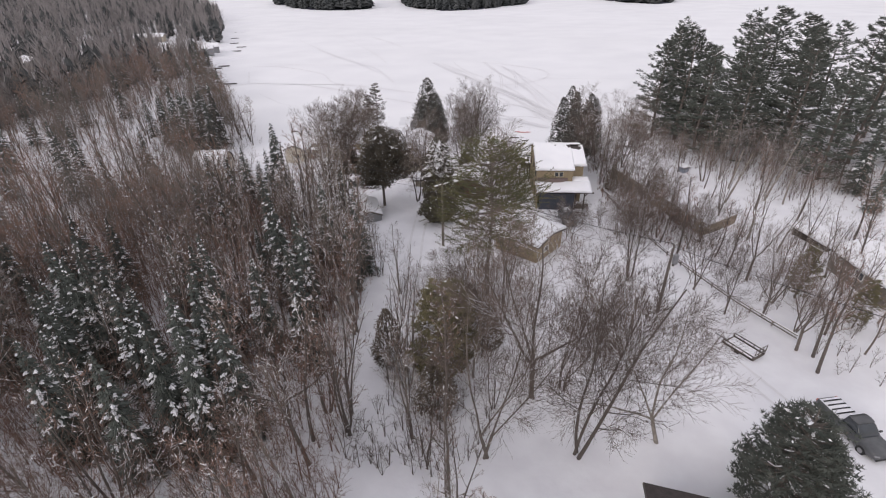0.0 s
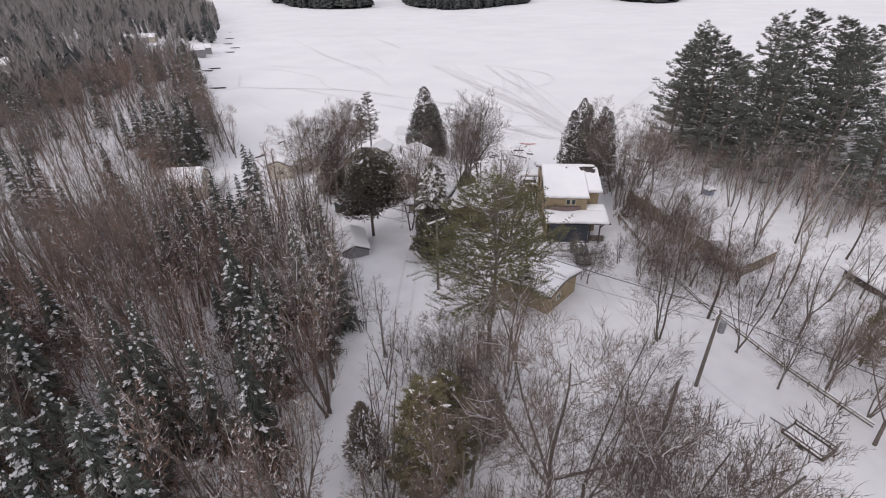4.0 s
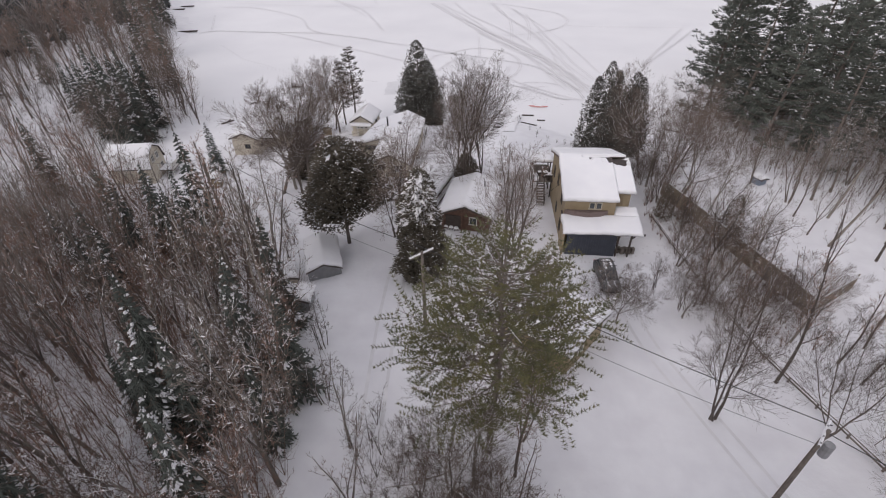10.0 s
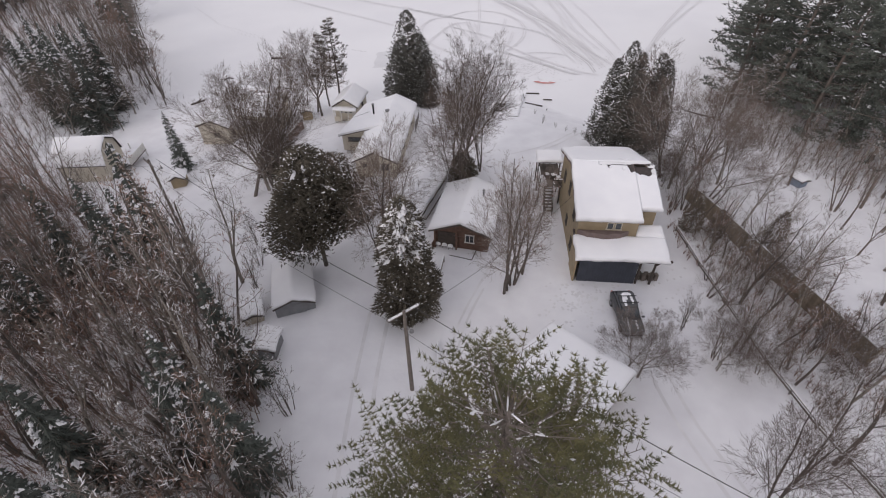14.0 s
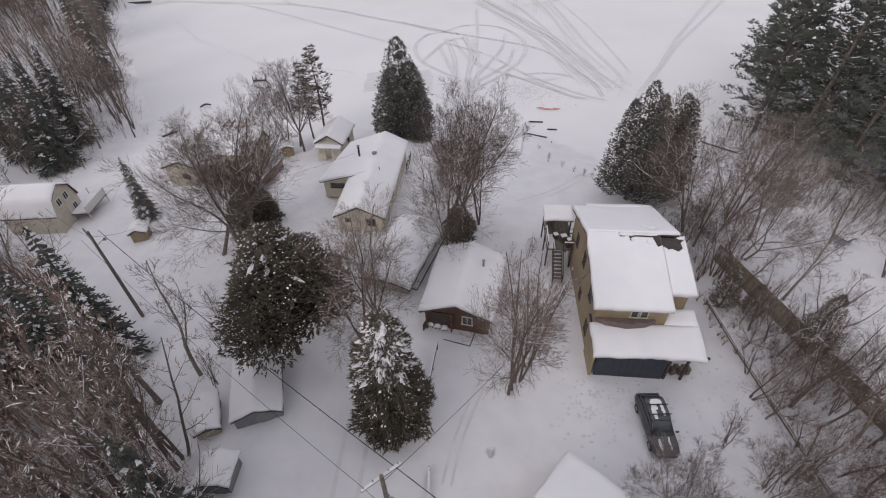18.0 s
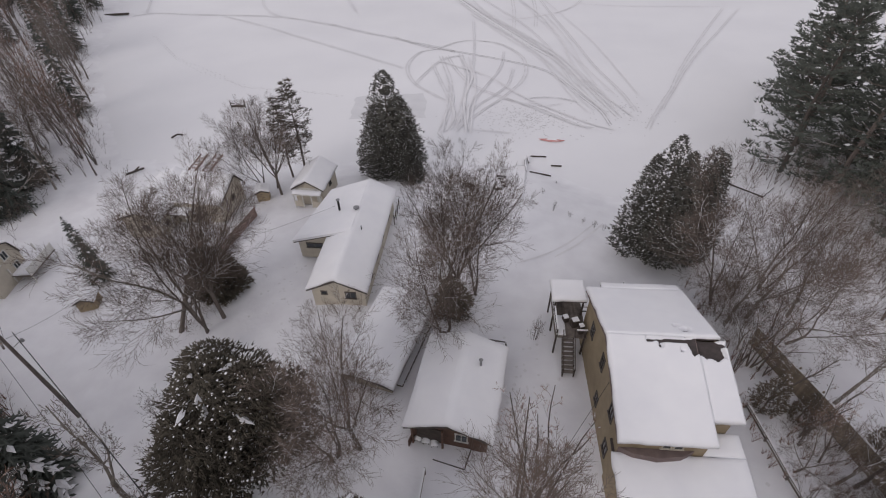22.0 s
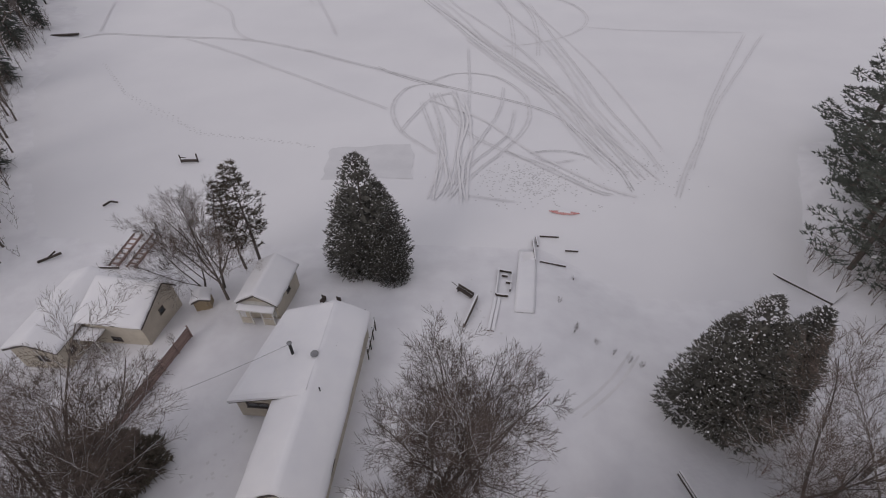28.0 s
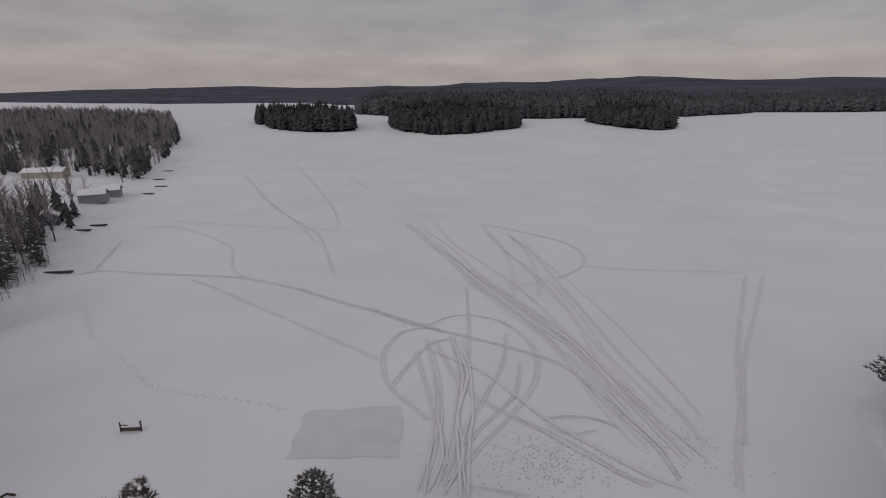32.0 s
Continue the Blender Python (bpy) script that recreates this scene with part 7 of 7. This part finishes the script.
for kind, x, y, k, turn in ((snowy_bare[0], 25.1, 73.4, 0.95, 1.0), (snowy_bare[1], 28.6, 70.4, 0.85, 2.0), (snowy_bare[1], 22.2, 82.6, 0.7, 4.0), (open_cedar[0], 27.6, 75.6, 0.7, 1.0), (open_cedar[1], 21.3, 79.0, 0.6, 2.0), (open_cedar[0], 23.4, 78.2, 0.5, 3.0)):
    plant(kind, x, y, turn, k, "trees by the fence")
small_shed(36.3, 89.4, 25, 1.1, 1.3, 0.9, 1.05, PALE_BLUE, "small blue-grey box shed under the pines")


# broken pale trunks in front of the pines
for x, y, h, lx, ly in ((37.8, 74.2, 8.5, 0.10, 0.18), (43.6, 74.6, 10.0, -0.05, 0.25), (40.4, 80.0, 7.0, 0.1, 0.05)):
    tk = thing("dead_tree", Matrix.Translation((x, y, ground_z(x, y))) @ Euler((lx, ly, 0)).to_matrix().to_4x4(), "pale broken trunk of a dead tree", "tree")
    Mesh().tube([(0, 0, -0.3), (0.05, 0, h * 0.5), (0, 0.06, h)], [0.15, 0.12, 0.08], 7).make("trunk", BIRCH, tk)
    for i in range(4):
        a, z = i * 2.1 + x, h * (0.45 + 0.13 * i)
        Mesh().tube([(0.02, 0.02, z), (math.cos(a) * 0.5, math.sin(a) * 0.5, z + 0.3)], [0.035, 0.012], 4).make("stub", BIRCH, tk)


def trailer(x, y, turn):
    """A flat utility trailer with a raised rail gate, heaped with snow."""
    t = thing("trailer", pose(x, y, ground_z(x, y) - 0.42, 0, 0, turn), "small utility trailer with a rail gate, snowed in", "trailer")
    Mesh().box((0, 0, 0.55), (1.7, 3.0, 0.08)).make("deck", GREYWOOD, t)
    for sx in (-0.85, 0.85):
        Mesh().beam((sx, -1.5, 0.62), (sx, 1.5, 0.62), 0.08, 0.14).make("side_rail", DARKWOOD, t)
        Mesh().beam((sx, -1.5, 0.98), (sx, 1.5, 0.98), 0.06, 0.07).make("side_rail", DARKWOOD, t)
        for yy in (-1.45, -0.5, 0.5, 1.45):
            Mesh().box((sx, yy, 0.78), (0.07, 0.07, 0.45)).make("stake", DARKWOOD, t)
        w = Mesh().tube([(sx * 1.04, 0, 0.3), (sx * 1.22, 0, 0.3)], [0.32, 0.32], 14).make("wheel", BLACK, t)
        Mesh().tube([(sx * 1.22, 0, 0.3), (sx * 1.24, 0, 0.3)], [0.16, 0.14], 10).make("rim", METAL, w)
    g = Mesh()
    for xx in (-0.82, -0.28, 0.28, 0.82):
        g.box((xx, -1.55, 1.15), (0.05, 0.05, 1.2))
    for z in (0.6, 1.2, 1.74):
        g.box((0, -1.55, z), (1.7, 0.05, 0.05))
    g.make("gate", GREYWOOD, t, "upright tailgate of thin bars")
    Mesh().beam((0, 1.5, 0.5), (0, 2.8, 0.4), 0.09, 0.09).make("drawbar", METAL, t)
    Mesh().sheet(lambda u, v: ((u - 0.5) * 1.5, (v - 0.5) * 2.7, 0.62 + (0.16 + 0.14 * fbm(u * 5, v * 5, 1.0)) * (math.sin(math.pi * u) * math.sin(math.pi * v)) ** 0.4), 10, 14).make("load_snow", ROOF_SNOW, t, "uneven heap of snow", smooth=True)


trailer(25.9, 38.2, 35)


# ---- shore clutter ----
def timbers(name, x, y, turn, rows, label, category, mat=GREYWOOD, z=None):
    t = thing(name, pose(x, y, max(ground_z(x, y), 0.0) if z is None else z, 0, 0, turn), label, category)
    for a, b, w, h in rows:
        Mesh().beam(a, b, w, h).make("timber", mat, t)
    return t


def laid(name, pieces, label, category, mat=GREYWOOD, w=0.12, h=0.26, up=0.16):
    """Timbers lying on the snow, each given by its two ends."""
    t = thing(name, Matrix.Identity(4), label, category)
    for x0, y0, x1, y1 in pieces:
        Mesh().beam((x0, y0, max(ground_z(x0, y0), 0) + up), (x1, y1, max(ground_z(x1, y1), 0) + up), w, h).make("timber", mat, t)
        Mesh().beam((x0, y0, max(ground_z(x0, y0), 0) + up + h / 2 + 0.02), (x1, y1, max(ground_z(x1, y1), 0) + up + h / 2 + 0.02), w * 1.1, 0.05).make("timber_snow", ROOF_SNOW, t)
    return t


laid("boat_lift", ((4.2, 116.2, 4.1, 120.6), (4.7, 116.2, 7.7, 116.2), (5.0, 121.4, 7.3, 121.4), (4.5, 121.2, 4.7, 119.5), (7.9, 119.0, 9.4, 119.0)), "weathered frame of a boat lift buried in lake snow", "boat lift", DARKWOOD)
dk = thing("dock", Matrix.Identity(4), "narrow snow-covered dock running down to the lake", "dock")
Mesh().sheet(lambda u, v: (1.5 + 0.0 * v + 1.9 * u + 1.0 * v, 106.5 + 12.0 * v, max(ground_z(2.5 + v, 106.5 + 12.0 * v), 0) + 0.05 + 0.12 * v), 2, 16, 0.4).make("deck", GREYWOOD, dk)
Mesh().sheet(lambda u, v: (1.42 + 2.02 * u + 1.0 * v, 106.45 + 12.1 * v, max(ground_z(2.5 + v, 106.5 + 12.0 * v), 0) + 0.12 + 0.12 * v + 0.04 * math.sin(math.pi * u)), 6, 16, 0.06).make("deck_snow", ROOF_SNOW, dk, "smooth strip of snow", smooth=True)
laid("dock_section", ((0.0, 113.9, -0.35, 108.9), (0.1, 113.5, 1.5, 113.2), (-0.3, 108.8, 0.9, 108.7), (0.3, 112.4, 0.9, 112.3), (0.7, 111.0, 1.3, 110.9), (1.45, 113.2, 1.1, 109.6)), "weathered dock section pulled ashore under snow", "dock", DARKWOOD, up=0.2, h=0.3)
laid("walkway", ((-0.35, 108.4, -1.0, 103.6), (0.0, 108.4, -0.6, 103.6)), "brown plank walkway going up the bank", "walkway", BROWNWOOD, w=0.26, h=0.12, up=0.06)
laid("stick", ((8.2, 113.6, 8.35, 114.4),), "short stick poking out of the snow", "stick", DARKWOOD, w=0.08)
laid("low_wall", ((-45.6, 111.0, -43.4, 111.2),), "low dark timber lying on the shore", "timber", DARKWOOD)
timbers("bench", -4.3, 109.3, -36, [((0, 0, 0.45), (2.0, 0, 0.45), 0.42, 0.06), ((0, 0.2, 0.72), (2.0, 0.2, 0.72), 0.05, 0.34), ((0.2, 0, 0), (0.2, 0, 0.45), 0.08, 0.36), ((1.8, 0, 0), (1.8, 0, 0.45), 0.08, 0.36), ((-0.9, 0.2, 0.5), (0.0, 0.1, 0.5), 0.05, 0.05)], "dark wooden bench facing the lake", "bench", DARKWOOD)
st = timbers("retaining_wall", -3.3, 103.8, -14.5, [((0, 0, 0.2), (0, 4.3, -0.25), 0.16, 0.8)], "low timber wall with snow on its top", "wall", GREYWOOD)
Mesh().beam((0, 0, 0.63), (0, 4.3, 0.18), 0.15, 0.06).make("wall_snow", ROOF_SNOW, st)
timbers("bench", -46.4, 133.9, 4, [((-1.2, 0, 0.35), (1.2, 0.2, 0.35), 0.35, 0.25), ((-1.2, 0, 0), (-1.25, 0.1, 1.3), 0.14, 0.14), ((1.2, 0.2, 0), (1.25, 0.3, 1.4), 0.14, 0.14), ((-1.2, 0.1, 0.9), (-0.7, 0.6, 0.5), 0.1, 0.1)], "lone dark bench frame on the frozen lake", "bench", DARKWOOD, 0.0)
timbers("driftwood", -52.0, 122.8, 30, [((-0.8, 0, 0.2), (0.2, 0.3, 0.45), 0.2, 0.2), ((0.2, 0.3, 0.45), (1.0, -0.1, 0.3), 0.18, 0.18)], "bent piece of dark driftwood on the ice", "driftwood", DARKWOOD, 0.0)
timbers("driftwood", -52.2, 111.6, 25, [((-1.2, 0, 0.2), (1.2, 0.6, 0.4), 0.22, 0.22), ((-0.2, 0.2, 0.3), (0.6, 0.9, 0.6), 0.14, 0.14)], "dark log lying at the shore", "driftwood", DARKWOOD)
for x, y, t in ((-44.7, 111.2, -4), (-42.6, 111.4, -6)):
    ds = timbers("dock_section", x, y, t, [((0, 0, 0.2), (0.1, 5.2, 0.9), 0.12, 0.3), ((1.1, 0, 0.2), (1.2, 5.2, 0.9), 0.12, 0.3)] + [((0.0, 0.5 + i * 0.75, 0.33 + i * 0.1), (1.15, 0.5 + i * 0.75, 0.33 + i * 0.1), 0.22, 0.06) for i in range(6)], "pinkish wooden dock section leaning on the shore", "dock", PINKWOOD)
    Mesh().beam((0.0, 0, 0.4), (0.1, 5.2, 1.1), 0.12, 0.08).make("section_snow", ROOF_SNOW, ds)
timbers("lumber_rack", -25.6, 107.6, 35, [((0, 0, 0.5), (2.6, 0, 0.6), 0.1, 0.14), ((0, 0.5, 0.8), (2.6, 0.5, 0.9), 0.1, 0.14), ((0, 0.9, 0.5), (2.6, 0.9, 0.6), 0.1, 0.14), ((0.2, 0, 0), (0.2, 1, 1.0), 0.1, 0.1), ((2.4, 0, 0), (2.4, 1, 1.0), 0.1, 0.1)], "rack of grey lumber beside the tiny cabin", "lumber rack")
timbers("dock", -103.5, 183.8, 12, [((-4.5, 0, 0.3), (4.5, 0, 0.4), 0.9, 0.3)], "long dark dock frozen into the shore ice", "dock", DARKWOOD, 0.0)
for x, y, L in ((-126.5, 218, 7), (-137, 234, 6), (-125, 224, 5), (-143, 272, 5), (-148, 288, 5), (-161, 305, 5), (-173, 330, 5), (-191, 362, 5)):
    timbers("dock", x, y, 8, [((-L / 2, 0, 0.3), (L / 2, 0, 0.4), 1.0, 0.3)], "dark dock frozen in at the far shore", "dock", DARKWOOD, 0.0)


def canoe(x, y, turn):
    c = thing("canoe", pose(x, y, 0.0, 0, 0, turn), "faded red canoe half buried in lake snow", "canoe")
    Mesh().sheet(lambda u, v: ((u - 0.5) * 4.0, 0.38 * math.sin(math.pi * u) * math.cos(math.pi * v), 0.05 + 0.30 * math.sin(math.pi * v) * (0.35 + 0.65 * math.sin(math.pi * u)) + 0.12 * (2 * u - 1) ** 2), 14, 8).make("hull", RED, c)
    Mesh().sheet(lambda u, v: ((u - 0.5) * 1.6, (v - 0.5) * 0.4, 0.32 + 0.06 * math.sin(math.pi * u) * math.sin(math.pi * v)), 8, 4, 0.05).make("hull_snow", ROOF_SNOW, c)


canoe(8.4, 126.4, -3)
for x, y in ((-16.0, 106.2), (-17.6, 106.4)):
    t = thing("garden_chair", pose(x, y, ground_z(x, y), 0, 0, x), "small dark garden seat poking out of the snow", "chair")
    Mesh().box((0, 0, 0.25), (0.5, 0.5, 0.08)).make("seat", DARKWOOD, t)
    Mesh().box((0, 0.24, 0.45), (0.5, 0.06, 0.5)).make("backrest", DARKWOOD, t)
    for sx in (-0.2, 0.2):
        for sy in (-0.2, 0.2):
            Mesh().box((sx, sy, 0.05), (0.05, 0.05, 0.4)).make("leg", DARKWOOD, t)
for x, y, k in ((7.0, 104.4, 0.5), (8.8, 103.2, 0.35), (10.2, 102.2, 0.3), (11.4, 101.4, 0.4), (12.4, 101.0, 0.3), (6.0, 108.5, 0.3), (22.0, 106.0, 0.5), (25.0, 108.5, 0.6), (28.0, 107.0, 0.7)):
    plant(shrub[int(x) % 2], x, y, x, k, "shrubs of the shore")

# one walker's footprints from the far shore to the rink
steps = Mesh()
trail = [Vector(p) for p in ((-82.8, 169.3), (-70.5, 156.3), (-61.2, 150.9), (-54.7, 146.8), (-52.4, 144.5), (-48.8, 142.4), (-40.4, 141.6), (-31.4, 140.6), (-28.5, 139.5))]
for a, b in zip(trail, trail[1:]):
    n = int((b - a).length / 0.75)
    across = Vector((-(b - a).y, (b - a).x)).normalized()
    for i in range(n):
        p = a.lerp(b, i / n) + across * ((i % 2 - 0.5) * 0.35 + r4.gauss(0, 0.1))
        steps.lump((p.x, p.y, 0.02), r4.uniform(0.14, 0.24), r4.uniform(0.14, 0.24), 0.03)
tagged(steps.make("footprints", SLUSH), "line of footprints crossing the frozen lake", "footprints", kind="stuff")

# trampled snow round the yards
dents = Mesh()
for cx, cy, sx, sy, n in ((10.5, 67.6, 2.4, 1.2, 110), (8.2, 66.0, 1.6, 1.8, 50), (17.8, 71.0, 0.8, 1.6, 20), (-17.5, 78.5, 3.0, 2.5, 60), (-9.0, 76.0, 1.2, 2.5, 30), (3.2, 79.0, 1.4, 2.4, 36), (-20.0, 90.0, 1.6, 3.0, 36), (-2.0, 104.0, 1.4, 3.0, 40)):
    for i in range(n):
        x, y = r4.gauss(cx, sx), r4.gauss(cy, sy)
        dents.lump((x, y, ground_z(x, y) + 0.01), r4.uniform(0.1, 0.2), r4.uniform(0.1, 0.2), 0.035)
tagged(dents.make("trampled_snow", TRACK), "scattered footprints trodden round the houses", "footprints", kind="stuff")
